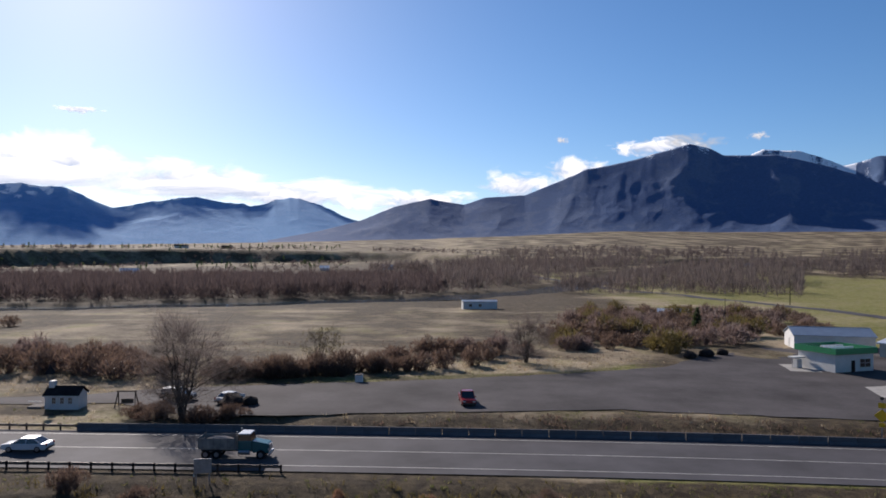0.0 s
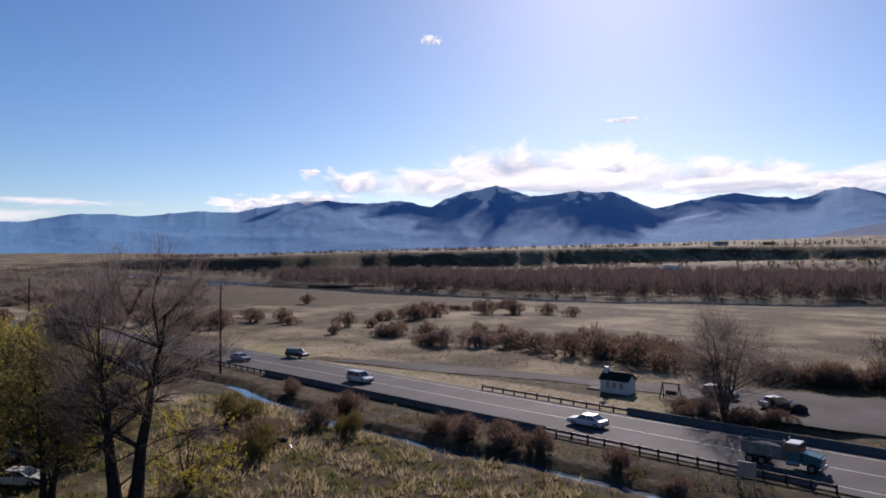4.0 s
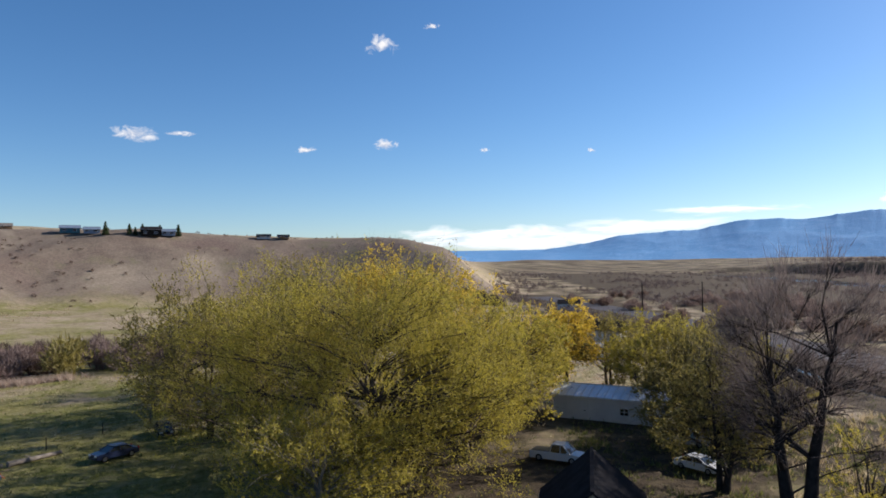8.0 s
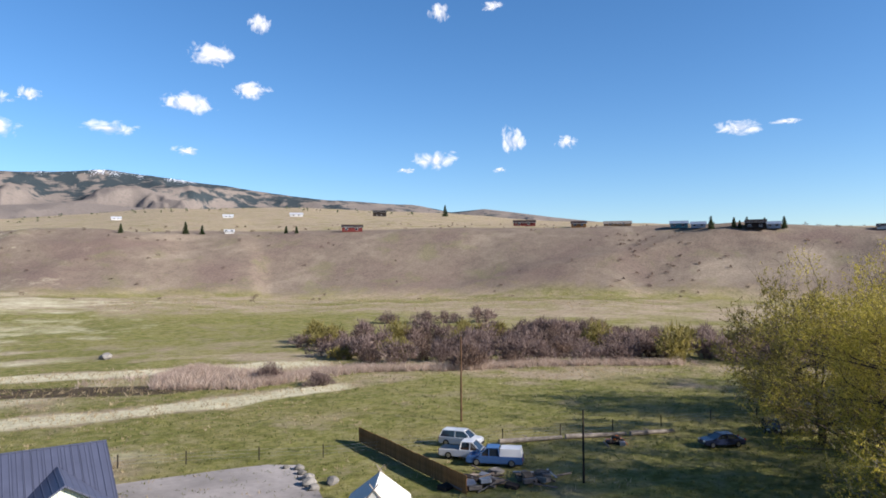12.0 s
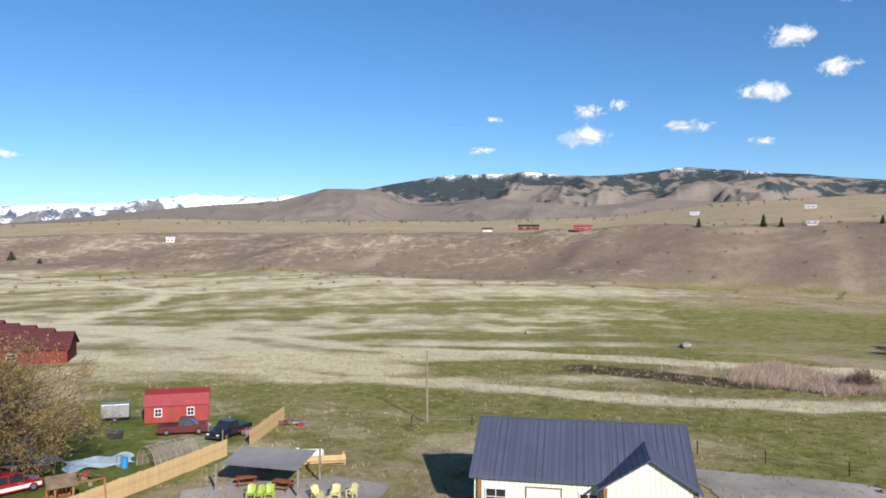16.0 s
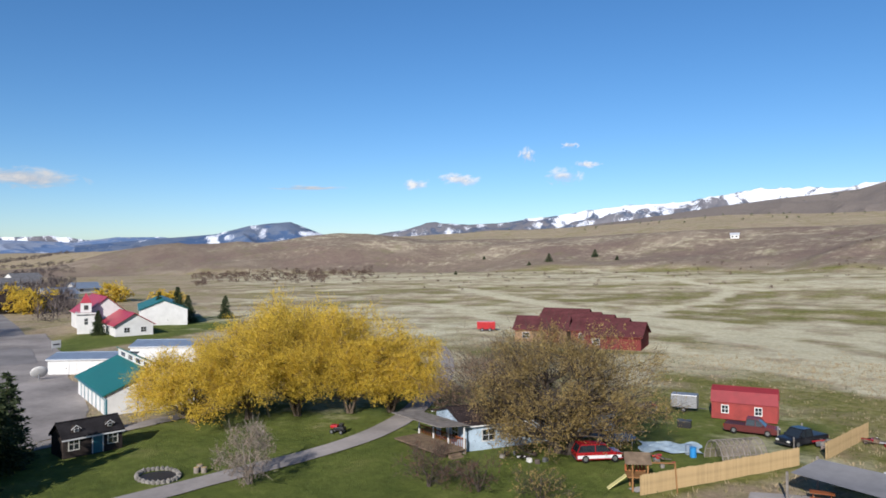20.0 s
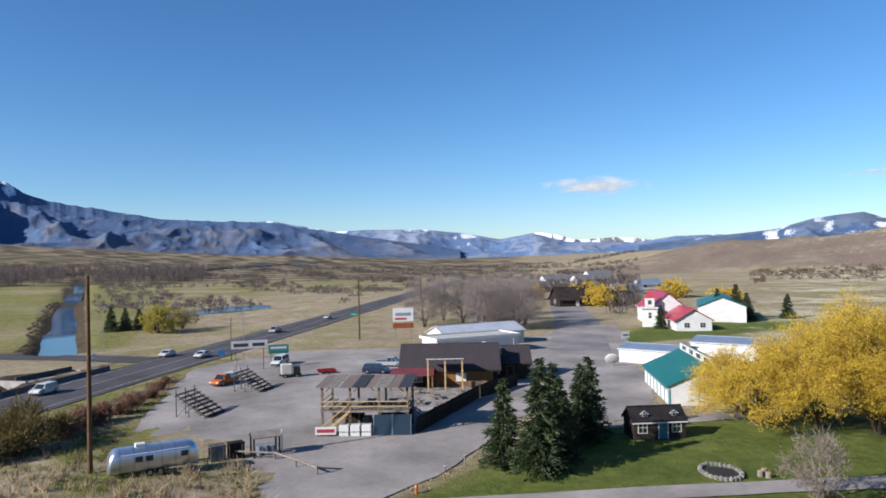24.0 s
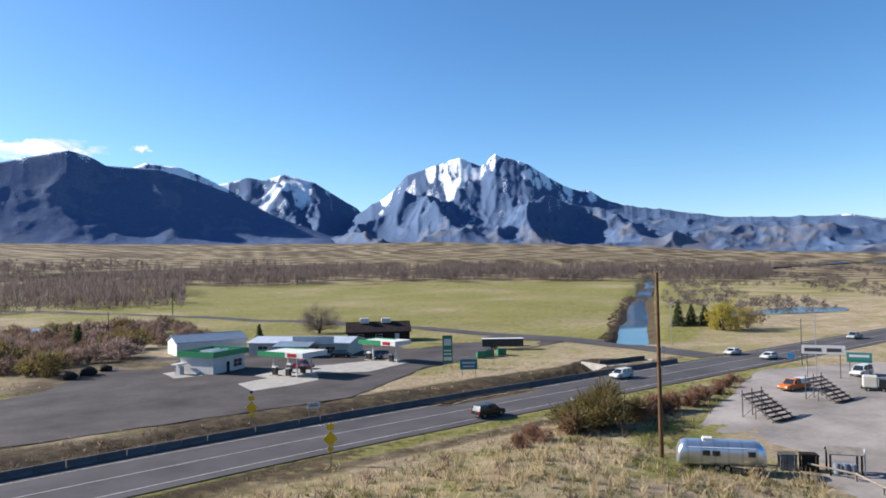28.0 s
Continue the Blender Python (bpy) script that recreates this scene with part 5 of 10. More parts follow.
def ribbed(name, c, gap=0.4, rough=0.45, metal=0.3, axis=0, depth=0.03):
    """Sheet metal with standing ribs across the object's own x or y, weathered a little."""
    m, nt, b = nodes(name)
    co = coords(nt)
    xyz = nt.nodes.new("ShaderNodeSeparateXYZ")
    nt.links.new(co, xyz.inputs[0])
    w = add(nt, "Math", operation="PINGPONG")
    w.inputs[1].default_value = gap / 2
    nt.links.new(xyz.outputs[axis], w.inputs[0])
    rib = add(nt, "MapRange")
    rib.inputs["From Min"].default_value, rib.inputs["From Max"].default_value = gap * 0.36, gap * 0.5
    nt.links.new(w.outputs[0], rib.inputs["Value"])
    n = noise_of(nt, co, 0.5, 5)
    col = ramp(nt, n, [(0.3, tuple(v * 0.82 for v in c)), (0.7, tuple(min(1, v * 1.1) for v in c))])
    col = mix(nt, rib.outputs[0], col, tuple(v * 0.72 for v in c))
    nt.links.new(col, b.inputs["Base Color"])
    b.inputs["Roughness"].default_value, b.inputs["Metallic"].default_value = rough, metal
    bump(nt, b, rib.outputs[0], 0.8, depth)
    return m


M_WHITE = surface("white_siding", (0.74, 0.74, 0.72), vary=0.1, scale=0.5, fine=5, rough=0.7, bumpy=0.1)
M_CREAM = surface("cream_siding", (0.62, 0.60, 0.52), vary=0.1, scale=0.5, fine=5, rough=0.7, bumpy=0.1)
M_DARKWOOD = surface("dark_wood", (0.055, 0.045, 0.04), vary=0.35, scale=1.5, fine=12, rough=0.9, random=0.3)
M_WOOD = surface("weathered_wood", (0.27, 0.20, 0.14), vary=0.3, scale=1.5, fine=14, rough=0.9, random=0.3)
M_NEWWOOD = surface("new_pine", (0.58, 0.42, 0.22), vary=0.18, scale=1.5, fine=14, rough=0.8, random=0.15)
M_REDWOOD = surface("red_stained_wood", (0.33, 0.11, 0.045), vary=0.25, scale=1.5, fine=12, rough=0.8, random=0.2)
M_CEDAR = surface("cedar_boards", (0.36, 0.19, 0.08), vary=0.25, scale=1.5, fine=12, rough=0.85, random=0.3)
M_GREYWOOD = surface("grey_wood", (0.32, 0.29, 0.26), vary=0.3, scale=1.5, fine=14, rough=0.95, random=0.3)
M_SHINGLE = surface("dark_shingles", (0.03, 0.028, 0.03), vary=0.4, scale=0.8, fine=6, rough=0.95, bumpy=0.6)
M_BROWNROOF = surface("brown_shingles", (0.05, 0.038, 0.038), vary=0.35, scale=0.8, fine=6, rough=0.9, bumpy=0.6)
M_MAROON = ribbed("maroon_metal", (0.16, 0.035, 0.035), rough=0.45, metal=0.1)
M_CONDOROOF = surface("maroon_shingles", (0.13, 0.045, 0.048), vary=0.3, scale=0.6, fine=5, rough=0.85, bumpy=0.5)
M_REDROOF = ribbed("red_metal", (0.34, 0.035, 0.055), rough=0.4, metal=0.1)
M_GREENROOF = ribbed("green_metal", (0.012, 0.125, 0.105), rough=0.4, metal=0.15, gap=0.9)
M_BLUEROOF = ribbed("slate_blue_metal", (0.058, 0.066, 0.105), rough=0.55, metal=0.05, gap=0.45)
M_PALEROOF = ribbed("pale_metal", (0.62, 0.64, 0.66), rough=0.35, metal=0.4, gap=1.0, depth=0.06)
M_STEELBLUE = ribbed("steel_blue_metal", (0.22, 0.27, 0.34), rough=0.4, metal=0.3)
M_RUSTROOF = ribbed("rusty_corrugated", (0.20, 0.15, 0.12), rough=0.7, metal=0.3, gap=0.3)
M_GREYROOF = surface("grey_shingles", (0.20, 0.20, 0.21), vary=0.3, scale=0.8, fine=6, rough=0.9, bumpy=0.5)
M_FLATROOF = surface("pale_flat_roof", (0.55, 0.54, 0.50), vary=0.15, scale=0.3, fine=3, rough=0.9)
M_BARNRED = surface("barn_red_boards", (0.30, 0.035, 0.03), vary=0.2, scale=1, fine=10, rough=0.75)
M_MAROONWALL = surface("maroon_siding", (0.20, 0.05, 0.045), vary=0.2, scale=1, fine=8, rough=0.8)
M_TANWALL = surface("tan_siding", (0.34, 0.22, 0.13), vary=0.2, scale=1, fine=8, rough=0.8)
M_SAGEWALL = ribbed("sage_board_wall", (0.52, 0.58, 0.48), gap=0.4, rough=0.8, metal=0.0)
M_ICEBLUE = surface("patched_blue_siding", (0.46, 0.58, 0.70), vary=0.28, scale=0.55, fine=3, rough=0.8)
M_GREENTRIM = paint("green_fascia", (0.012, 0.26, 0.10))
M_TEALTRIM = paint("teal_trim", (0.03, 0.17, 0.22))
M_RED = paint("red_paint", (0.42, 0.02, 0.025), rough=0.3)
M_BLACK = paint("black_paint", (0.015, 0.015, 0.017), rough=0.4)
M_STEEL = surface("galvanised_steel", (0.42, 0.43, 0.45), vary=0.2, scale=2, fine=12, rough=0.45, metal=0.7, bumpy=0.1)
M_DARKSTEEL = surface("dark_steel", (0.07, 0.065, 0.065), vary=0.3, scale=2, fine=12, rough=0.6, metal=0.4, bumpy=0.1)
M_CANVAS = surface("white_canvas", (0.78, 0.76, 0.70), vary=0.08, scale=0.6, fine=10, rough=0.9, bumpy=0.1)
M_STONE = surface("field_stone", (0.34, 0.32, 0.29), vary=0.3, scale=1.0, fine=8, rough=0.95, bumpy=0.7, random=0.4)
M_GLASS, _nt, _b = nodes("dark_glass")
_b.inputs["Base Color"].default_value = (0.015, 0.02, 0.025, 1)
_b.inputs["Roughness"].default_value = 0.05
_b.inputs["Specular IOR Level"].default_value = 0.8


def opening(top, parent, face, u, z, w, h, L, W, what, trim=None, leaf=None):
    """A window or a door with its frame, on one face of a house."""
    fw = 0.09
    sides = {"front": (0, -W / 2), "back": (180, W / 2), "left": (-90, -L / 2), "right": (90, L / 2)}
    turn, off = sides[face]
    m = {"front": Matrix.Translation((u, off, z)), "back": Matrix.Translation((u, off, z)) @ pose(0, 0, 0, 0, 0, 180),
         "left": Matrix.Translation((off, u, z)) @ pose(0, 0, 0, 0, 0, -90), "right": Matrix.Translation((off, u, z)) @ pose(0, 0, 0, 0, 0, 90)}[face]
    trim, leaf = trim or M_WHITE, leaf or (M_GLASS if what == "window" else M_WHITE)
    fr = bmesh.new()
    for a in ((-w / 2 - fw, 0, -w / 2, h), (w / 2, 0, w / 2 + fw, h), (-w / 2 - fw, h, w / 2 + fw, h + fw)) + (((-w / 2 - fw, -fw, w / 2 + fw, 0),) if what == "window" else ()):
        box(fr, a[0], -0.07, a[1], a[2], 0.04, a[3])
    ob = part(what if what == "window" else "door", fr, trim, parent)
    ob.matrix_local = m
    pane = bmesh.new()
    box(pane, -w / 2, -0.03, 0, w / 2, 0.03, h)
    if what == "window":
        part("pane", pane, leaf, ob)
        mul = bmesh.new()
        box(mul, -0.025, -0.05, 0, 0.025, -0.03, h)
        box(mul, -w / 2, -0.05, h * 0.5 - 0.025, -0.025, -0.03, h * 0.5 + 0.025)
        box(mul, 0.025, -0.05, h * 0.5 - 0.025, w / 2, -0.03, h * 0.5 + 0.025)
        part("glazing_bar", mul, trim, ob)
    else:
        part("door_leaf", pane, leaf, ob)
        part("door_handle", block(w * 0.32, -0.09, h * 0.45, w * 0.4, -0.03, h * 0.5), M_DARKSTEEL, ob)
    return ob


def gable_house(name, label, category, x, y, rot, L, W, h, rise, wall, roof, over=0.4, openings=(), trim=None, group="", z=None, thick=0.14, chimney=False):
    """A gabled building, ridge along its own x: four walls, two roof slabs, fascia boards, windows and doors."""
    top = place(thing(name, label, category, group), x, y, rot, z)
    t = 0.18
    for sy, wn in ((-1, "wall"), (1, "wall")):
        part(wn, block(-L / 2, min(sy * W / 2, sy * (W / 2 - t)), -0.3, L / 2, max(sy * W / 2, sy * (W / 2 - t)), h), wall, top)
    for sx in (-1, 1):
        g = extrude([(-W / 2 + t, -0.3), (W / 2 - t, -0.3), (W / 2 - t, h), (0, h + rise * (1 - 2 * t / W)), (-W / 2 + t, h)], t)
        bmesh.ops.translate(g, verts=g.verts, vec=(sx * (L / 2 - t / 2), 0, 0))
        part("gable_wall", g, wall, top)
    k = rise / (W / 2)
    for sy in (-1, 1):
        e = W / 2 + over
        prof = [(0, h + rise + 0.02), (sy * e, h + rise - k * e + 0.02), (sy * e, h + rise - k * e + 0.02 + thick), (0, h + rise + 0.02 + thick)]
        part("roof", extrude(prof, L + 2 * over), roof, top)
        edge = bmesh.new()
        ye = sy * (e + 0.02)
        box(edge, -L / 2 - over, min(ye, ye - sy * 0.04) + sy * 0.03, h + rise - k * e - 0.12, L / 2 + over, max(ye, ye - sy * 0.04) + sy * 0.03, h + rise - k * e + 0.012)
        part("fascia", edge, trim or M_WHITE, top)
    part("ridge_cap", block(-L / 2 - over, -0.14, h + rise + thick, L / 2 + over, 0.14, h + rise + thick + 0.06), roof, top)
    part("floor", block(-L / 2 + t, -W / 2 + t, -0.2, L / 2 - t, W / 2 - t, 0.05), M_CONCRETE, top)
    if chimney:
        part("chimney", block(L * 0.2, -0.9, h + rise * 0.3, L * 0.2 + 0.5, -0.4, h + rise + 0.9, 0.03), M_STEEL, top)
    for o in openings:
        opening(top, top, *o[:5], L, W, *o[5:])
    return top


def seams(house, L, W, h, rise, over, gap, material, thick=0.14):
    """The raised seams of a metal roof, one by one, from ridge to eave on both slopes."""
    k, e = rise / (W / 2), W / 2 + over
    z0 = h + rise + 0.02 + thick
    for sy in (-1, 1):
        strip = bar((0, sy * 0.16, z0 - 0.16 * k), (0, sy * e, z0 - k * e), 0.05, 0.07)
        me = bpy.data.meshes.new("seam")
        strip.to_mesh(me)
        strip.free()
        me.materials.append(material)
        n = int((L + 2 * over) / gap)
        for i in range(n + 1):
            part("seam", me, material, house).location = (-L / 2 - over + 0.03 + (L + 2 * over - 0.06) * i / n, 0, 0)


def flat_hall(name, label, category, x, y, rot, L, W, h, wall, roof, band, band_h=0.9, openings=(), group=""):
    """A flat-roofed building with a deep fascia band round its roof."""
    top = place(thing(name, label, category, group), x, y, rot)
    for sy in (-1, 1):
        part("wall", block(-L / 2, min(sy * W / 2, sy * (W / 2 - 0.2)), -0.2, L / 2, max(sy * W / 2, sy * (W / 2 - 0.2)), h), wall, top)
    for sx in (-1, 1):
        part("wall", block(min(sx * L / 2, sx * (L / 2 - 0.2)), -W / 2 + 0.2, -0.2, max(sx * L / 2, sx * (L / 2 - 0.2)), W / 2 - 0.2, h), wall, top)
    part("roof", block(-L / 2, -W / 2, h, L / 2, W / 2, h + 0.25), roof, top)
    o = 0.5
    for a in ((-L / 2 - o, -W / 2 - o, L / 2 + o, -W / 2 - o + 0.15), (-L / 2 - o, W / 2 + o - 0.15, L / 2 + o, W / 2 + o), (-L / 2 - o, -W / 2 - o + 0.15, -L / 2 - o + 0.15, W / 2 + o - 0.15), (L / 2 + o - 0.15, -W / 2 - o + 0.15, L / 2 + o, W / 2 + o - 0.15)):
        part("fascia", block(a[0], a[1], h - 0.1, a[2], a[3], h - 0.1 + band_h), band, top)
    part("soffit", block(-L / 2 - o + 0.15, -W / 2 - o + 0.15, h - 0.1, L / 2 + o - 0.15, W / 2 + o - 0.15, h - 0.02), M_WHITE, top)
    for w in openings:
        opening(top, top, *w[:5], L, W, *w[5:])
    return top


def on_slope(az, el, start=360.0):
    """Where a line of sight that rises by el degrees meets the hillside at the angle az."""
    r = np.arange(start, 1900, 2.0)
    x, y = -np.sin(np.radians(az)) * r, np.cos(np.radians(az)) * r
    over = np.degrees(np.arctan2(land(x, y) - 20, r)) - el
    i = int(np.argmax(over > -0.02)) if (over > -0.02).any() else int(np.argmax(over))
    return float(x[i]), float(y[i]), float(r[i])


# ---- buildings across the highway ----
chapel = gable_house("chapel", "tiny white roadside chapel with a dark roof and a steeple", "chapel", -50.0, 94.4, 2, 4.3, 2.6, 1.95, 0.8, M_WHITE, M_SHINGLE, 0.2,
                     [("front", -0.95, 0.8, 0.45, 0.75, "window"), ("front", 0.1, 0.8, 0.45, 0.75, "window"), ("front", 1.15, 0.8, 0.45, 0.75, "window"), ("left", 0, 0.1, 0.8, 1.6, "door")])
part("steeple", block(-2.1, -0.36, 2.5, -1.4, 0.36, 3.6, 0.03), M_WHITE, chapel)
sp = bmesh.new()
bmesh.ops.create_cone(sp, segments=4, radius1=0.7, radius2=0.02, depth=1.2, cap_ends=True, matrix=Matrix.Translation((-2.15, 0, 5.1)) @ pose(0, 0, 0, 0, 0, 45))
part("spire", sp, M_SHINGLE, chapel)
part("ramp", block(-4.6, -0.9, -0.05, -2.75, 0.9, 0.3), M_GREYWOOD, chapel)
part("porch_rail", bar((-4.5, -0.9, 1.0), (-2.8, -0.9, 1.0), 0.08), M_WHITE, chapel)

gable_house("mobile_home", "long pale mobile home alone in the dry field", "house", 15, 290, 6, 14, 5, 3.0, 0.5, M_WHITE, M_STEELBLUE, 0.2, [("front", -4, 1, 1.2, 1, "window"), ("front", 0, 1, 1.2, 1, "window"), ("front", 4.5, 0.1, 1, 2, "door")])
gable_house("cabin", "small white cabin half hidden by brush", "house", 80, 246, -15, 10, 5, 2.6, 0.8, M_WHITE, M_PALEROOF, 0.3, [("front", -2, 1, 1.2, 1, "window"), ("front", 2.5, 0.1, 1, 2, "door")])

kiosk = flat_hall("fuel_kiosk", "white drive-in kiosk with a green fascia at the fuel station", "kiosk", 74.0, 133.4, 20, 9.4, 8.2, 3.5, M_WHITE, M_FLATROOF, M_GREENTRIM, 1.1,
                  [("front", 2.6, 0.9, 2.6, 1.5, "window", M_WHITE), ("right", 0, 0.9, 4, 1.5, "window", M_WHITE), ("front", -0.4, 0.1, 1.0, 2.1, "door", M_WHITE, M_DARKWOOD)])
part("rooftop_duct", block(-2.5, -1, 3.78, 3.5, -0.5, 4.3, 0.03), M_PALEROOF, kiosk)
part("rooftop_duct", block(-1.5, 1.5, 3.78, 3.8, 2.0, 4.3, 0.03), M_PALEROOF, kiosk)

store = gable_house("fuel_station_store", "low store of the fuel station with a pale roof", "shop", 104, 142.5, -58, 25, 11, 3.2, 0.9, M_CREAM, M_PALEROOF, 0.5,
                    [("front", -9, 0.8, 2.4, 1.6, "window"), ("front", -5, 0.8, 2.4, 1.6, "window"), ("front", -1, 0.1, 1.8, 2.2, "door", M_WHITE, M_GLASS), ("front", 4, 0.8, 2.4, 1.6, "window"), ("front", 8, 0.8, 2.4, 1.6, "window")], trim=M_WHITE)
part("sign_wall", block(-1.2, -5.9, 3.0, 9, -5.7, 4.8), M_WHITE, store, "plain white sign wall over the entrance")
part("porch_roof", extrude([(-5.6, 3.5), (-10.2, 2.7), (-10.2, 2.85), (-5.6, 3.7)], 9.0), M_STEELBLUE, store)
for px in (-4.2, 0.0, 4.2):
    part("porch_post", block(px - 0.09, -10.0, -0.1, px + 0.09, -9.82, 2.7), M_WHITE, store)
gable_house("storage_building", "white metal building with a dark blue roof behind the kiosk", "shed", 90.5, 166, -13, 17, 9, 3.3, 1.5, M_WHITE, M_STEELBLUE, 0.3, [("front", -4, 0.1, 3, 2.6, "door"), ("left", 0, 0.1, 1, 2.1, "door")])
tavern = gable_house("restaurant", "dark timber building with a brown roof beside the station", "restaurant", 133.5, 149.5, -39, 17, 9, 3.0, 2.2, M_DARKWOOD, M_BROWNROOF, 0.5,
                     [("front", -5, 0.8, 1.6, 1.4, "window"), ("front", 0, 0.8, 1.6, 1.4, "window"), ("front", 5, 0.1, 1, 2.1, "door")], trim=M_DARKWOOD)
part("rooftop_unit", block(-5, -1.0, 5.0, -2.6, 1.0, 6.4, 0.05), M_WHITE, tavern)
part("rooftop_unit", block(1, -1.0, 5.0, 3.4, 1.0, 6.3, 0.05), M_WHITE, tavern)


def fuel_canopy(x, y, rot, L, W, posts, label, pumps):
    """A fuel canopy: slab with coloured fascia, round posts, pumps on a kerbed island."""
    top = place(thing("fuel_canopy", label, "canopy", "fuel canopies"), x, y, rot, 0.07)
    part("roof", block(-L / 2 + 0.12, -W / 2 + 0.12, 3.9, L / 2 - 0.12, W / 2 - 0.12, 4.55), M_WHITE, top)
    for sy in (-1, 1):
        y0 = sy * W / 2
        a, b = min(y0, y0 - sy * 0.12), max(y0, y0 - sy * 0.12)
        part("fascia", block(-L / 2, a, 3.8, L * 0.12, b, 4.75), M_GREENTRIM, top, "green fascia")
        part("fascia", block(L * 0.12, a, 3.8, L / 2, b, 4.75), M_WHITE, top, "white fascia")
        part("sign_panel", block(L * 0.17, a - (sy < 0) * 0.05, 3.95, L * 0.36, b + (sy > 0) * 0.05, 4.6), M_RED, top, "plain red sign panel")
    for sx, m in ((-1, M_GREENTRIM), (1, M_WHITE)):
        x0 = sx * L / 2
        part("fascia", block(min(x0, x0 - sx * 0.12), -W / 2 + 0.12, 3.8, max(x0, x0 - sx * 0.12), W / 2 - 0.12, 4.75), m, top)
    for px, py in posts:
        part("post", rod((px, py, -0.05), (px, py, 3.9), 0.17, sides=12), M_WHITE, top)
    for px, py in pumps:
        island = place(thing("fuel_pump", "dark fuel pump with a white top under the canopy", "fuel pump", "fuel pumps"), 0, 0, 0)
        island.matrix_world = top.matrix_world @ pose(px, py, 0)
        part("kerb", block(-1.1, -0.55, -0.05, 1.1, 0.55, 0.16, 0.04), M_CONCRETE, island)
        part("body", block(-0.5, -0.3, 0.16, 0.5, 0.3, 1.5, 0.05), M_BLACK, island)
        part("cap", block(-0.55, -0.33, 1.5, 0.55, 0.33, 1.85, 0.04), M_WHITE, island)
        part("hose", rod((0.52, 0, 1.4), (0.6, 0, 0.4), 0.03), M_BLACK, island)
    return top


fuel_canopy(80.2, 114.6, -78, 11.5, 7.0, [(-3, -2), (-3, 2), (3, -2), (3, 2)], "green and white fuel canopy on four posts", [(-2.6, -2), (0.8, -2), (-2.6, 2), (0.8, 2)])
fuel_canopy(104.0, 114.5, -86, 11.0, 5.0, [(-3.4, 0), (3.6, 0)], "green and white fuel canopy on two posts", [(-4.6, 0), (2.0, 0)])
tagged(patch("concrete_pad", [(68, 113.6), (75.2, 115.2), (75.3, 120.3), (84, 122.6), (91, 121.5), (108, 115.8), (106.5, 109), (99.4, 107.6), (91.2, 105.6), (84.4, 112.4), (79.5, 105.4), (72.8, 104.6), (65.4, 105)], 0.08, M_CONCRETE), "pale concrete pad under the fuel canopies", "pavement", kind="structure")
tagged(patch("concrete_pad", [(64, 130), (66, 138.5), (70, 138), (69.5, 129)], 0.08, M_CONCRETE), "pale concrete pad beside the kiosk", "pavement", kind="structure")
booth2 = place(thing("vending_stand", "small white air and vacuum stand beside the kiosk", "machine"), 67.2, 134.0, 20, 0.09)
part("body", block(-0.6, -0.5, 0, 0.6, 0.5, 1.6, 0.05), M_WHITE, booth2)
part("canopy", block(-1.6, -0.8, 1.9, 1.2, 0.8, 2.15, 0.05), M_WHITE, booth2)
part("post", rod((-1.3, 0, 0), (-1.3, 0, 1.9), 0.06), M_STEEL, booth2)
part("post", rod((0.3, 0, 1.6), (0.3, 0, 1.9), 0.1), M_STEEL, booth2)

# ---- the bar and its yard ----
M_BARROOF = ribbed("dark_brown_roofing", (0.030, 0.022, 0.025), gap=0.5, rough=0.85, metal=0.0)
M_PATIO = surface("worn_concrete", (0.36, 0.32, 0.29), vary=0.3, scale=0.35, fine=4, rough=0.9)
bar_house = gable_house("bar_building", "dark brown bar with a wide roof and open timber porch", "bar", 117.5, -2.0, -92, 15, 12, 2.9, 3.1, M_DARKWOOD, M_BARROOF, 0.6,
                        [("front", -5.2, 0.9, 1.6, 1.3, "window"), ("front", -2.9, 0.1, 1.1, 2.1, "door", M_WOOD, M_REDWOOD), ("front", 4.4, 0.9, 1.5, 1.2, "window"), ("left", -2, 0.9, 1.6, 1.2, "window"), ("left", 2.2, 0.9, 1.6, 1.2, "window")], trim=M_DARKWOOD)
part("porch_roof", extrude([(-6.1, 2.95), (-9.4, 2.3), (-9.4, 2.42), (-6.1, 3.1)], 6.8), M_MAROON, bar_house, "maroon metal porch roof").location = (-5.8, 0, 0)
for px in (-9.0, -5.8, -2.6):
    part("porch_post", block(px - 0.1, -9.3, 0, px + 0.1, -9.1, 2.3), M_WOOD, bar_house)
part("awning", extrude([(-6.1, 4.25), (-10.4, 4.95), (-10.4, 5.1), (-6.1, 4.42)], 5.6), M_PALEROOF, bar_house, "pale raised metal awning on timber posts").location = (-0.6, 0, 0)
for px in (-3.2, -0.6, 2.0):
    part("porch_post", block(px - 0.12, -10.2, 0, px + 0.12, -9.96, 4.9), M_NEWWOOD, bar_house)
    part("awning_beam", bar((px, -10.1, 4.8), (px, -6.2, 4.2), 0.12, 0.2), M_WOOD, bar_house)
part("porch_wall", block(-2.2, -6.2, 0.1, 6.8, -6.03, 2.75), M_CEDAR, bar_house, "orange cedar wall in the porch")
part("menu_board", block(1.0, -6.3, 0.9, 2.6, -6.22, 2.2), M_WHITE, bar_house)
part("counter", block(3.0, -7.6, 0.1, 5.8, -7.0, 1.1, 0.03), M_WOOD, bar_house)
for px, py, pz, ps in ((-1.6, 1.4, 5.2, 0.8), (3.0, 2.2, 4.9, 1.0), (5.4, 1.2, 5.2, 0.7)):
    part("vent", block(px, py, pz - 0.6, px + ps, py + ps, pz + 0.9, 0.03), M_STEEL if px < 4 else M_WHITE, bar_house)
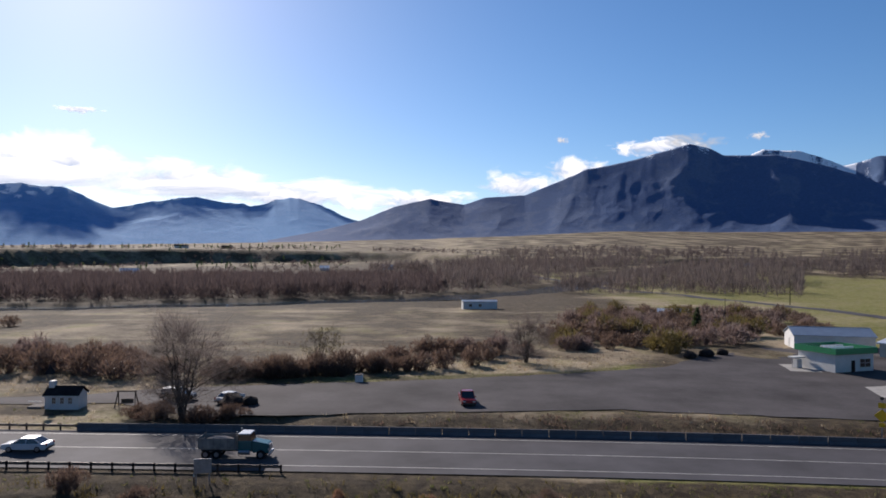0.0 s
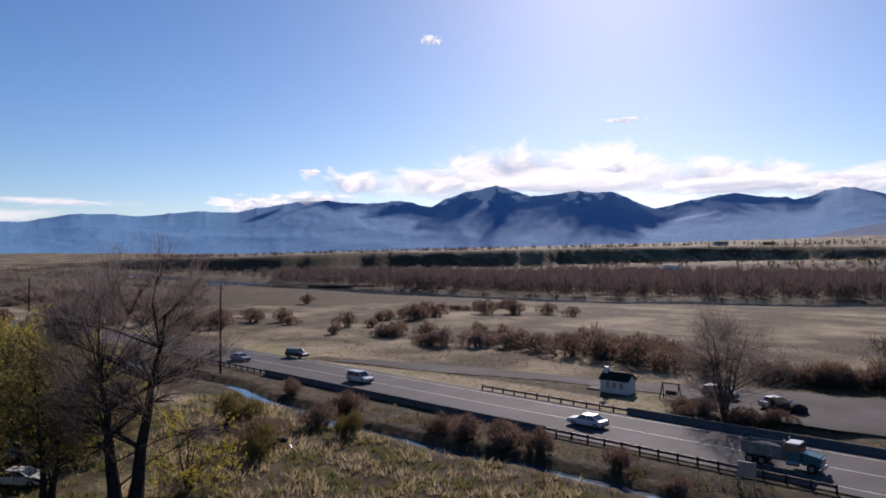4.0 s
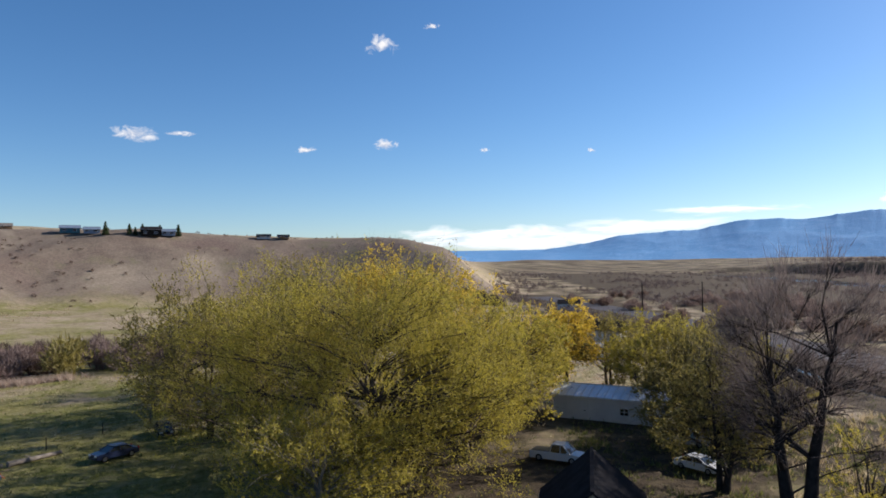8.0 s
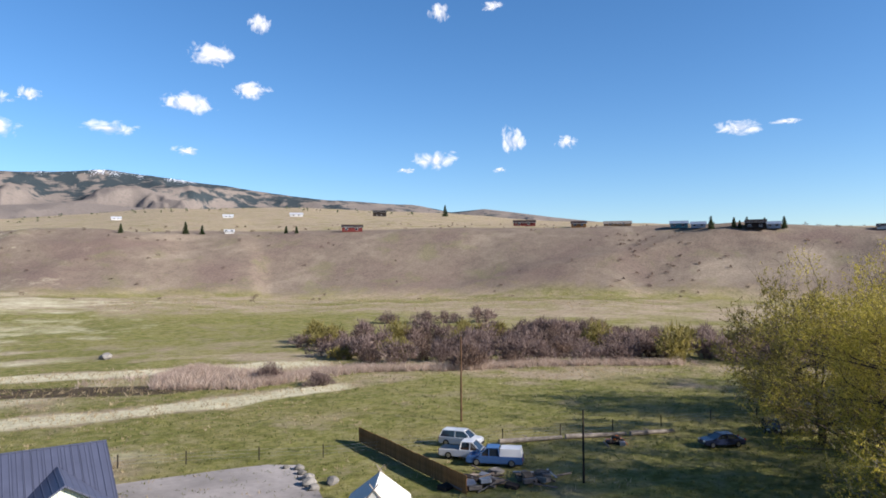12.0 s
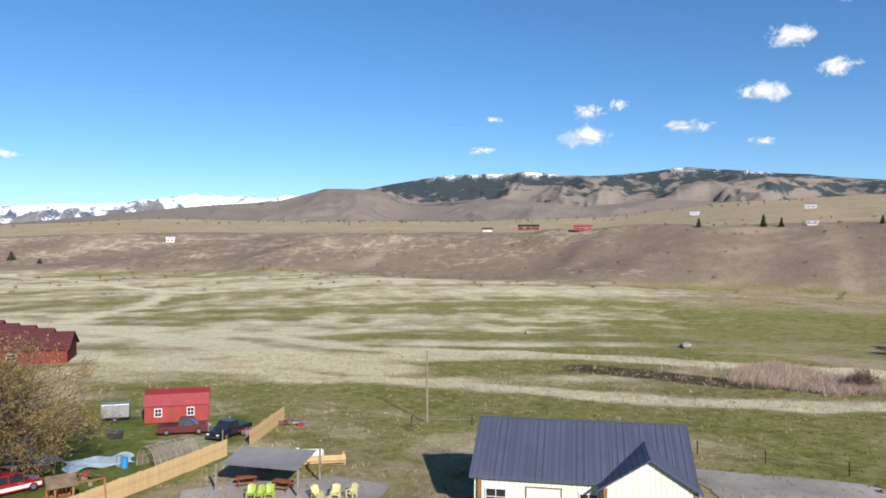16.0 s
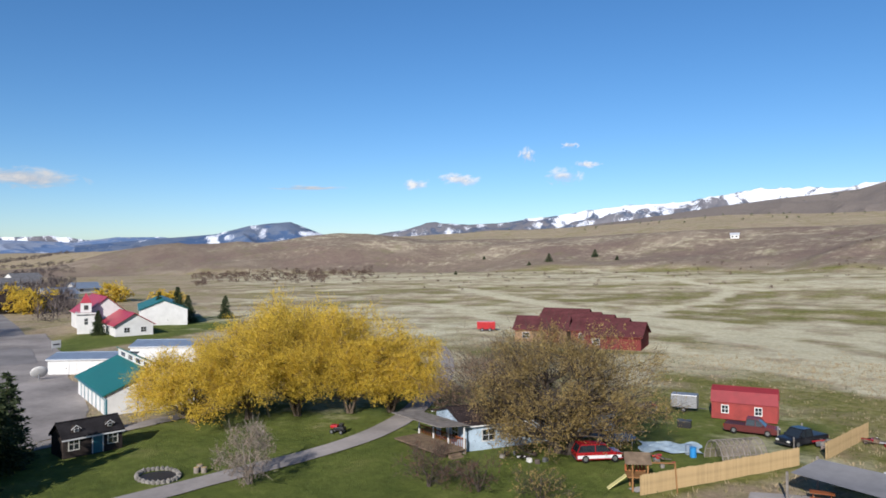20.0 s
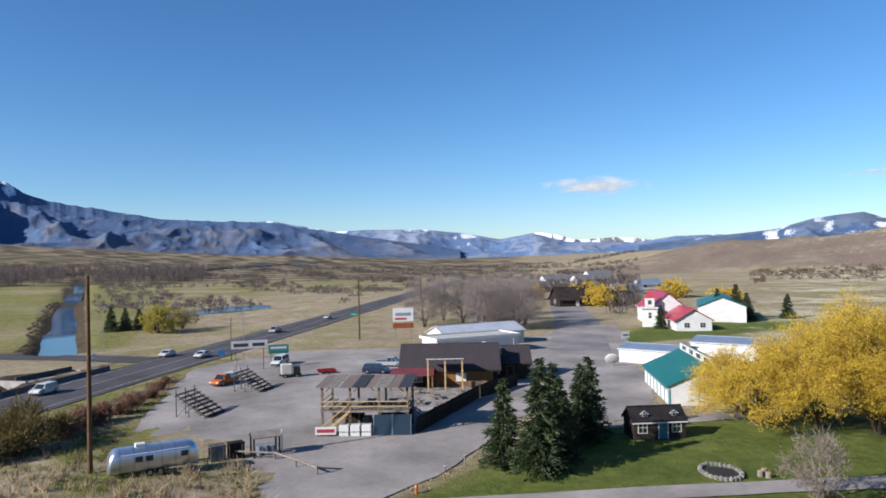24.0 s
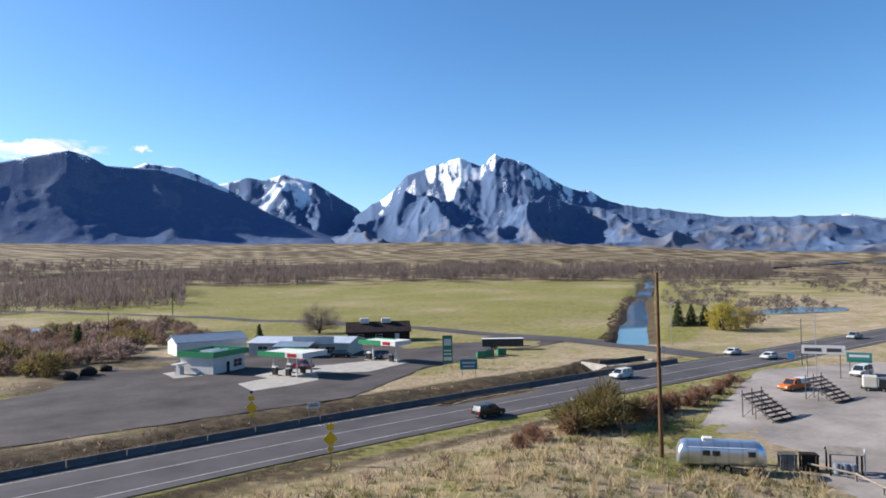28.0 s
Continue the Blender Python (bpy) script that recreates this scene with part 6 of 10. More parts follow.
bar_wing = gable_house("bar_wing", "dark brown kitchen wing behind the bar", "bar", 121.5, -11.6, -92, 7.5, 9, 2.8, 2.2, M_DARKWOOD, M_BARROOF, 0.4, [("front", 0.5, 0.1, 1.0, 2.1, "door", M_WOOD, M_DARKWOOD), ("front", -2, 1.0, 1.2, 1.0, "window")], trim=M_DARKWOOD)
part("air_unit", block(-2.4, -2.6, 3.6, -0.8, -1.0, 5.0, 0.05), M_STEEL, bar_wing)
part("flue", rod((1.6, 0.8, 4.2), (1.6, 0.8, 6.2), 0.16), M_STEEL, bar_wing)
tagged(patch("patio", [(96.5, 5.2), (103, 6.6), (111.2, 7.2), (111.2, -8.6), (108, -9.0), (102.5, -5.4), (97.5, -3.4)], 0.1, M_PATIO), "pale worn concrete patio of the bar", "patio", kind="structure")
annex = gable_house("long_annex", "long building with a pale metal roof behind the bar", "shed", 166, -9, -63, 21, 9, 3.2, 1.6, M_CREAM, M_PALEROOF, 0.4, [("front", -4, 0.1, 1, 2.1, "door"), ("front", 3, 1, 1.4, 1.1, "window")])
flat_hall("store_room", "low white flat-roofed building behind the bar", "shed", 152, -7, -65, 19, 8, 3.4, M_WHITE, M_FLATROOF, M_WHITE, 0.6, [("left", 0, 0.1, 1, 2.1, "door")])


def board_fence(x0, y0, x1, y1, h, wood, label, group="", gap=0.16, rail=None):
    """A board fence: each board by itself, posts and rails behind."""
    n = max(2, int(math.hypot(x1 - x0, y1 - y0) / (gap + 0.012)))
    ang = math.degrees(math.atan2(y1 - y0, x1 - x0))
    top = place(thing("board_fence", label, "fence", group), x0, y0, ang)
    rng = random.Random(n)
    ln = math.hypot(x1 - x0, y1 - y0)
    meshes = []
    for k in range(3):
        me = bpy.data.meshes.new("board")
        b = block(-gap / 2, -0.015, 0.04, gap / 2, 0.015, h + (k - 1) * 0.03)
        b.to_mesh(me)
        b.free()
        me.materials.append(wood)
        meshes.append(me)
    for i in range(n):
        ob = part("board", meshes[rng.randrange(3)], wood, top)
        ob.location = ((i + 0.5) * ln / n, rng.uniform(-0.008, 0.008), height(x0 + (x1 - x0) * i / n, y0 + (y1 - y0) * i / n) - height(x0, y0))
    for z in (0.35, h - 0.35):
        part("rail", block(0, 0.02, z, ln, 0.07, z + 0.09), rail or wood, top)
    for i in range(int(ln / 2.4) + 1):
        part("post", block(i * 2.4 - 0.05, 0.07, -0.1, i * 2.4 + 0.05, 0.17, h - 0.1), rail or wood, top)
    return top


board_fence(81.9, 2.5, 101.6, -5.8, 2.0, M_DARKWOOD, "dark board fence round the bar's patio", gap=0.3)
board_fence(101.8, -6.0, 111.0, -12.4, 2.0, M_DARKWOOD, "dark board fence round the bar's patio", gap=0.3)

stage = place(thing("timber_stage", "two-storey timber viewing deck with a rusty roof", "deck"), 85.0, 8.4, -95)
for px in (-5.0, -1.7, 1.7, 5.0):
    for py in (-2.6, 2.6):
        part("post", block(px - 0.12, py - 0.12, -0.1, px + 0.12, py + 0.12, 5.5 + 0.1 * (py > 0)), M_WOOD, stage)
part("upper_floor", block(-5.2, -2.8, 2.55, 5.2, 2.8, 2.75), M_GREYWOOD, stage)
for i in range(8):
    sheet = part("roof_sheet", extrude([(-3.3, 5.45), (3.3, 5.85), (3.3, 5.89), (-3.3, 5.49)], 1.5), (M_RUSTROOF, M_GREYWOOD, M_RUSTROOF, M_DARKSTEEL)[i % 4], stage, "weathered corrugated roof sheet")
    sheet.matrix_local = pose(-5.05 + i * 1.44, (0.15, -0.2, 0.05, -0.1)[i % 4], (0.02, 0.07)[i % 2], 0, (1.5, -2.0, 0.8)[i % 3])
for px in (-5.0, -1.7, 1.7, 5.0):
    part("rafter", bar((px, -3.2, 5.36), (px, 3.2, 5.76), 0.1, 0.18), M_WOOD, stage)
    part("knee_brace", bar((px, -2.6, 4.5), (px + (0.9 if px < 0 else -0.9), -2.6, 5.35), 0.1), M_NEWWOOD, stage)
for z0 in (0.9, 1.7):
    part("girt", block(1.9, -2.7, z0, 4.9, -2.62, z0 + 0.12), M_GREYWOOD, stage)
for z in (3.2, 3.75):
    part("rail", block(-5.1, -2.75, z, 5.1, -2.66, z + 0.1), M_NEWWOOD, stage)
    part("rail", block(-5.15, -2.6, z, -5.05, 2.6, z + 0.1), M_NEWWOOD, stage)
    part("rail", block(5.05, -2.6, z, 5.15, 2.6, z + 0.1), M_NEWWOOD, stage)
for i in range(14):
    part("baluster", block(-5.0 + i * 0.76, -2.72, 2.75, -4.95 + i * 0.76, -2.68, 3.8), M_WOOD, stage)
for i in range(10):
    part("step", block(-5.0 + i * 0.32, -3.9, 0.16 + i * 0.26, -4.7 + i * 0.32, -2.85, 0.21 + i * 0.26), M_NEWWOOD, stage)
for py in (-3.95, -2.82):
    part("stringer", bar((-5.05, py, 0.0), (-1.7, py, 2.7), 0.06, 0.28), M_NEWWOOD, stage)
    part("handrail", bar((-5.05, py, 0.95), (-1.7, py, 3.6), 0.07, 0.1), M_NEWWOOD, stage)
for px, py, pw, ph in ((-3.6, 0.8, 1.4, 1.0), (-0.4, 1.2, 1.0, 1.3), (2.6, 0.4, 1.6, 0.9), (4.0, -1.2, 0.8, 1.2)):
    part("stored_crate", block(px - pw / 2, py - 0.5, 0, px + pw / 2, py + 0.5, ph, 0.04), M_GREYWOOD if px < 0 else M_DARKWOOD, stage)
for px in (-4.2, -2.2, 0.4, 3.0):
    part("deck_table", block(px - 0.5, -0.6, 3.45, px + 0.5, 0.6, 3.52), M_GREYWOOD, stage)
    part("table_leg", block(px - 0.06, -0.06, 2.75, px + 0.06, 0.06, 3.45), M_DARKWOOD, stage)
part("skirting", block(1.0, 2.5, 0.0, 5.0, 2.6, 2.3), M_DARKWOOD, stage)
part("skirting", block(-5.0, 2.5, 0.0, -1.0, 2.6, 2.3), M_DARKWOOD, stage)

# ---- village buildings ----
units = place(thing("storage_hall", "white storage hall with a green metal roof and blue doors", "warehouse"), 93.7, -30.6, -6.8)
HALL = [(-0.1, -0.3), (-5.5, -0.3), (-11.4, -0.3), (-11.4, 3.1), (-5.6, 6.2), (-5.5, 6.2), (-5.5, 5.0), (-0.1, 2.6)]
for px in (0.1, 18.5):
    end = extrude(HALL, 0.2)
    bmesh.ops.translate(end, verts=end.verts, vec=(px, 0, 0))
    part("gable_wall", end, M_WHITE, units)
part("wall", block(0.2, -0.2, -0.3, 18.4, 0.0, 2.6), M_WHITE, units)
part("wall", block(0.2, -11.5, -0.3, 18.4, -11.3, 3.1), M_WHITE, units)
part("clerestory_wall", block(0.2, -5.6, 5.0, 18.4, -5.42, 6.2), M_WHITE, units, "white clerestory wall between the roof slopes")
for i in range(4):
    part("clerestory_window", block(1.2 + i * 4.3, -5.41, 5.35, 3.4 + i * 4.3, -5.36, 5.95), M_GLASS, units)
for prof in ([(0.4, 2.46), (-5.4, 5.04), (-5.4, 5.17), (0.4, 2.6)], [(-5.2, 6.3), (-11.9, 2.85), (-11.9, 2.98), (-5.2, 6.45)]):
    slope = extrude(prof, 19.2)
    bmesh.ops.translate(slope, verts=slope.verts, vec=(9.3, 0, 0))
    part("roof", slope, M_GREENROOF, units)
part("fascia", block(-0.3, 0.4, 2.36, 18.9, 0.46, 2.58), M_TEALTRIM, units)
part("corner_trim", block(-0.03, -0.15, -0.1, 0.1, 0.05, 2.1), M_TEALTRIM, units)
part("door", block(-0.05, -4.9, 0.0, 0.02, -3.75, 2.05), M_DARKSTEEL, units)
part("door_leaf", block(-0.08, -4.8, 0.0, -0.05, -3.85, 1.95), M_WHITE, units)
for i in range(7):
    unit_door = part("door", block(0.6 + i * 2.6, 0.0, 0.0, 2.7 + i * 2.6, 0.06, 2.0), M_TEALTRIM, units)
    part("door_leaf", block(0.75 + i * 2.6, 0.06, 0.02, 2.55 + i * 2.6, 0.09, 1.88), M_WHITE, unit_door)
row_a = gable_house("storage_row", "low white storage units with a slate roof", "warehouse", 132.5, -41.3, 231, 12, 8, 2.6, 0.6, M_WHITE, M_STEELBLUE, 0.25, [("left", 0, 0.1, 2.2, 2.1, "door")])
for i in range(3):
    opening(row_a, row_a, "front", -3.8 + i * 3.8, 0.1, 2.4, 2.1, 12, 8, "door")
row_b = gable_house("storage_row", "white storage units with a steel-blue roof", "warehouse", 136.5, -57.5, 231, 14, 9, 3.0, 0.7, M_WHITE, M_STEELBLUE, 0.25, [("left", 0, 0.1, 2.2, 2.1, "door")])
for i in range(3):
    opening(row_b, row_b, "front", -4.2 + i * 4.2, 0.1, 2.6, 2.3, 14, 9, "door")
row_c = gable_house("storage_row", "long beige storage building behind the willows", "warehouse", 104.5, -63.0, 108, 26, 8, 2.7, 0.9, M_CREAM, M_STEELBLUE, 0.3, [])
for i in range(6):
    opening(row_c, row_c, "back", -10.5 + i * 4.2, 0.1, 2.6, 2.2, 26, 8, "door")
church = gable_house("church", "white church with a red metal roof", "church", 210.5, -67, -8, 22, 11, 4.4, 4.6, M_WHITE, M_REDROOF, 0.4, [("left", 0, 0.1, 1.6, 2.4, "door"), ("front", -5, 1.2, 1, 2, "window"), ("front", 0, 1.2, 1, 2, "window"), ("front", 5, 1.2, 1, 2, "window")])
tower = flat_hall("church_tower", "square white church tower with a red spire", "church", 199.5, -60.2, -17, 4.2, 4.2, 5.2, M_WHITE, M_REDROOF, M_WHITE, 0.4, [("left", 0, 2.4, 0.8, 1.6, "window")])
part("belfry", block(-1.3, -1.3, 5.5, 1.3, 1.3, 8.0, 0.03), M_WHITE, tower)
part("louvre", block(-1.36, -0.5, 6.2, -1.3, 0.5, 7.4), M_DARKSTEEL, tower)
sp = bmesh.new()
bmesh.ops.create_cone(sp, segments=4, radius1=2.0, radius2=0.04, depth=2.6, cap_ends=True, matrix=Matrix.Translation((0, 0, 9.3)) @ pose(0, 0, 0, 0, 0, 45))
part("spire", sp, M_REDROOF, tower)
gable_house("church_wing", "white church wing with a rose-red roof", "church", 191.0, -67.6, -6, 15, 9, 2.9, 2.7, M_WHITE, M_REDROOF, 0.6, [("left", -2.2, 0.9, 1.3, 1.2, "window"), ("left", 1.8, 0.9, 1.3, 1.2, "window"), ("back", -3, 0.1, 1.4, 2.2, "door"), ("back", 2, 1, 1.2, 1.2, "window")])
gable_house("long_barn", "white barn with a dark green roof behind the church", "barn", 219, -88, -20, 30, 13, 4.6, 2.6, M_WHITE, M_GREENROOF, 0.4, [("left", 0, 0.1, 3, 3, "door")])
gable_house("brown_lodge", "dark brown lodge with a steep roof at the street's end", "house", 292, -56, -80, 15, 12, 3, 4.6, M_DARKWOOD, M_BROWNROOF, 0.7, [("left", 0, 1, 2, 1.6, "window"), ("front", 0, 0.1, 1.2, 2.1, "door"), ("front", 4, 1, 1.6, 1.4, "window")], trim=M_DARKWOOD)
gable_house("brown_lodge", "low brown house beside the lodge", "house", 298, -74, -75, 16, 9, 2.6, 2.0, M_DARKWOOD, M_BROWNROOF, 0.7, [("front", 0, 1, 2, 1.2, "window")], trim=M_DARKWOOD)
for hx, hy, hl, words in [(513, -88, 24, "large white house with a grey roof in the village"), (474, -104, 26, "white house with several gables in the village"), (560, -128, 20, "white house with a grey roof among trees"), (352, -94, 14, "pale house with a blue roof among willows"), (430, -60, 15, "tan house at the edge of the village"), (395, -118, 14, "pale house with a blue roof among willows")]:
    hb = gable_house("village_house", words, "house", hx, hy, -75, hl, 10, 4.6 if hx > 450 else 2.8, 2.6, M_WHITE if hx != 430 else M_TANWALL, M_GREYROOF if hx > 400 else M_STEELBLUE, 0.6,
                     [("front", -hl * 0.3, 1, 2, 1.5, "window"), ("front", 0, 0.1, 1.4, 2.2, "door"), ("front", hl * 0.3, 1, 2, 1.5, "window")] + ([("front", -hl * 0.3, 3.0, 2, 1.2, "window"), ("front", hl * 0.1, 3.0, 2, 1.2, "window")] if hx > 450 else []), group="village houses")
gable_house("picnic_pavilion", "white-gabled open pavilion by the pond", "pavilion", 229, -15, -92, 8.5, 7, 2.6, 1.4, M_WHITE, M_FLATROOF, 0.5, [("front", 0, 0.2, 4, 2.1, "window")])

play = gable_house("garden_shed", "dark garden shed with two white dormers", "shed", 78.4, -23.8, -86, 5.8, 3.2, 2.05, 1.15, M_DARKWOOD, M_SHINGLE, 0.2,
                   [("front", -1.9, 0.8, 0.9, 1.1, "window", M_CREAM), ("front", 1.9, 0.8, 0.9, 1.1, "window", M_CREAM), ("front", 0.4, 0.05, 0.95, 1.9, "door", M_WHITE, M_TEALTRIM)], trim=M_WHITE)
for px in (-1.6, 1.7):
    d = extrude([(-0.4, 0), (0.4, 0), (0.4, 0.3), (0, 0.62), (-0.4, 0.3)], 1.1, "x")
    bmesh.ops.rotate(d, verts=d.verts, cent=(0, 0, 0), matrix=Matrix.Rotation(radians(90), 3, "Z"))
    bmesh.ops.translate(d, verts=d.verts, vec=(px, -0.85, 2.4))
    dm = part("dormer", d, M_DARKWOOD, play, "dark dormer with a white-framed window")
    part("dormer_trim", bar((px - 0.5, -1.42, 2.72), (px, -1.42, 3.1), 0.06), M_WHITE, dm)
    part("dormer_trim", bar((px + 0.5, -1.42, 2.72), (px, -1.42, 3.1), 0.06), M_WHITE, dm)
    part("window_frame", block(px - 0.24, -1.44, 2.48, px + 0.24, -1.41, 2.8), M_WHITE, dm)
    part("pane", block(px - 0.18, -1.46, 2.52, px + 0.18, -1.445, 2.76), M_GLASS, dm)

blue_house = gable_house("mobile_home", "pale blue patched mobile home under a tree", "house", 51.2, -61.4, -111, 18.5, 7.6, 2.7, 1.0, M_ICEBLUE, M_BROWNROOF, 0.4,
                         [("front", -6.5, 0.9, 1.4, 1.1, "window"), ("front", -2.5, 0.9, 1.4, 1.1, "window"), ("front", 1.5, 0.1, 0.9, 2, "door"), ("front", 5.5, 0.9, 1.4, 1.1, "window"), ("left", -1.5, 0.9, 1.6, 1.2, "window"), ("left", 1.6, 0.1, 1.6, 2.0, "door", M_WHITE, M_GLASS)])
porch = place(thing("porch_deck", "brown plank porch with a railing before the house", "deck"), 54.3, -49.6, -6)
part("floor", block(-4, -1.7, 0.5, 4, 1.7, 0.62), M_WOOD, porch)
for px in (-3.9, -1.3, 1.3, 3.9):
    part("post", block(px - 0.06, -1.7, 0, px + 0.06, -1.58, 1.55), M_WOOD, porch)
    part("roof_post", block(px - 0.06, -1.56, 0.62, px + 0.06, -1.44, 2.9), M_WHITE, porch)
part("handrail", block(-4, -1.7, 1.5, 4, -1.6, 1.58), M_REDWOOD, porch)
for i in range(24):
    part("baluster", block(-3.8 + i * 0.32, -1.67, 0.62, -3.75 + i * 0.32, -1.63, 1.5), M_REDWOOD, porch)
part("roof", extrude([(-1.9, 2.9), (1.9, 3.25), (1.9, 3.33), (-1.9, 2.98)], 8.4), M_GREYWOOD, porch)
part("skirting", block(-3.95, -1.62, 0.0, 3.95, -1.58, 0.5), M_GREYWOOD, porch)
part("step", block(-4.7, -0.8, 0.0, -4.35, 0.6, 0.2), M_WOOD, porch)
part("step", block(-4.35, -0.8, 0.0, -4.0, 0.6, 0.4), M_WOOD, porch)

for i, (cx, cy) in enumerate([(86.5, -135), (94, -140.5), (101.5, -146), (109, -151.5), (117, -158), (106, -134)]):
    gable_house("townhouse", "low maroon-roofed townhouse in a stepped row", "house", cx, cy, -158 if i < 5 else -150, 12, 11, 3.0, 2.4, M_MAROONWALL if i < 2 else M_TANWALL, M_CONDOROOF, 0.5,
                [("front", -3.4, 0.9, 1.5, 1.2, "window"), ("front", 2.6, 0.1, 3.0, 2.2, "door", M_MAROONWALL, M_MAROONWALL)], group="townhouse row", trim=M_MAROONWALL)


M_REDPANEL = surface("red_roof_panel", (0.26, 0.018, 0.026), vary=0.15, scale=1, fine=10, rough=0.7)


def gambrel_shed(x, y, rot, L, W):
    """A red barn-shaped shed with a broken roof slope, white-framed windows and a skid base."""
    top = place(thing("barn_shed", "red barn-shaped shed with white windows", "shed"), x, y, rot)
    h, a, r1, r2 = 2.25, 0.55, 1.15, 1.6
    prof = [(-W / 2, 0.15), (W / 2, 0.15), (W / 2, h), (W / 2 - a, h + r1), (0, h + r2), (-W / 2 + a, h + r1), (-W / 2, h)]
    part("body", extrude(prof, L), M_BARNRED, top)
    for s in (-1, 1):
        for (y0, z0), (y1, z1) in (((s * (W / 2 + 0.12), h - 0.12), (s * (W / 2 - a), h + r1)), ((s * (W / 2 - a), h + r1), (0, h + r2))):
            part("roof", extrude([(y0, z0 + 0.02), (y1, z1 + 0.02), (y1, z1 + 0.09), (y0, z0 + 0.09)], L + 0.2), M_REDPANEL, top)
    for s in (-1, 1):
        part("skid", block(-L / 2, s * 1.2 - 0.1, -0.1, L / 2, s * 1.2 + 0.1, 0.15), M_WOOD, top)
    opening(top, top, "front", -2.1, 0.95, 0.7, 0.85, L, W, "window")
    opening(top, top, "front", 1.6, 0.95, 0.7, 0.85, L, W, "window")
    opening(top, top, "right", 0, 0.2, 1.4, 1.95, L, W, "door", M_BARNRED, M_BARNRED)
    return top


gambrel_shed(37.3, -86.3, -161, 7.3, 3.7)

barn = gable_house("ranch_house", "sage-green ranch house with a slate-blue metal roof", "house", *polar(171.9, 60.9), 171.9, 16.4, 11.4, 3.25, 3.0, M_SAGEWALL, M_BLUEROOF, 0.35,
                   [("front", -6.5, 0.9, 1.5, 1.2, "window"), ("front", -2.8, 0.05, 2.6, 2.3, "door", M_WOOD, M_WHITE), ("front", 0.6, 0.9, 1.3, 1.2, "window"), ("right", 0, 0.9, 1.5, 1.2, "window"), ("left", 0, 0.9, 1.5, 1.2, "window")], trim=M_BLUEROOF)
seams(barn, 16.4, 11.4, 3.25, 3.0, 0.35, 0.62, M_BLUEROOF)
wing = extrude([(-3.3, -0.2), (3.3, -0.2), (3.3, 3.1), (0, 5.2), (-3.3, 3.1)], 0.2, "y")
bmesh.ops.translate(wing, verts=wing.verts, vec=(5.0, -6.9, 0))
part("cross_gable", wing, M_SAGEWALL, barn)
for s in (-1, 1):
    e = 3.75
    k = 2.1 / 3.3
    w2 = extrude([(0, 5.3), (s * e, 5.3 - k * e), (s * e, 5.44 - k * e), (0, 5.44)], 6.4, "y")
    bmesh.ops.translate(w2, verts=w2.verts, vec=(5.0, -4.2, 0))
    part("cross_roof", w2, M_BLUEROOF, barn)
    part("porch_post", block(5.0 + s * 3.2 - 0.14, -7.1, -0.1, 5.0 + s * 3.2 + 0.14, -6.82, 3.1), M_CEDAR, barn)
    part("side_wall", block(5.0 + s * 3.3 - 0.1, -6.8, -0.2, 5.0 + s * 3.3 + 0.1, -5.7, 3.1), M_SAGEWALL, barn)
part("gable_window", block(3.9, -7.03, 1.0, 6.1, -6.99, 2.1), M_GLASS, barn)
part("porch_post", block(-7.9, -5.98, -0.1, -7.62, -5.72, 3.1), M_CEDAR, barn)

metal_shed = gable_house("metal_shed", "white metal shed with a ribbed pale roof among trees", "shed", -92.5, 18.5, 62, 14.6, 6.2, 2.9, 1.0, M_WHITE, M_PALEROOF, 0.2, [("front", -4, 0.1, 2.6, 2.3, "door"), ("front", 2, 1, 1, 0.8, "window")])
seams(metal_shed, 14.6, 6.2, 2.9, 1.0, 0.2, 0.9, M_PALEROOF)
cabin = gable_house("cabin", "small cabin with a steep black shingle roof", "house", *polar(80.6, 52), 170.6, 10.5, 7.4, 2.1, 3.1, M_CREAM, M_SHINGLE, 0.4, [("left", 0, 0.1, 1, 2, "door"), ("left", 2.2, 1, 0.9, 1, "window")], trim=M_WHITE)
gable_house("farmhouse", "white farmhouse with a dark roof beyond the trees", "house", -184, 33, 62, 13, 8, 2.8, 2.0, M_WHITE, M_SHINGLE, 0.4, [("front", -3, 1, 1.4, 1.2, "window"), ("front", 2, 0.1, 1, 2, "door")])
gable_house("cabin", "small white outbuilding among brush", "shed", -152, 27, 70, 5, 4, 2.4, 0.8, M_WHITE, M_PALEROOF, 0.3, [("front", 0, 0.1, 1, 2, "door")])
gable_house("farmhouse", "small white house far down the valley", "house", -305, 42, 80, 9, 6, 2.6, 1.4, M_WHITE, M_SHINGLE, 0.3, [("front", 0, 0.8, 1.2, 1.2, "window")])

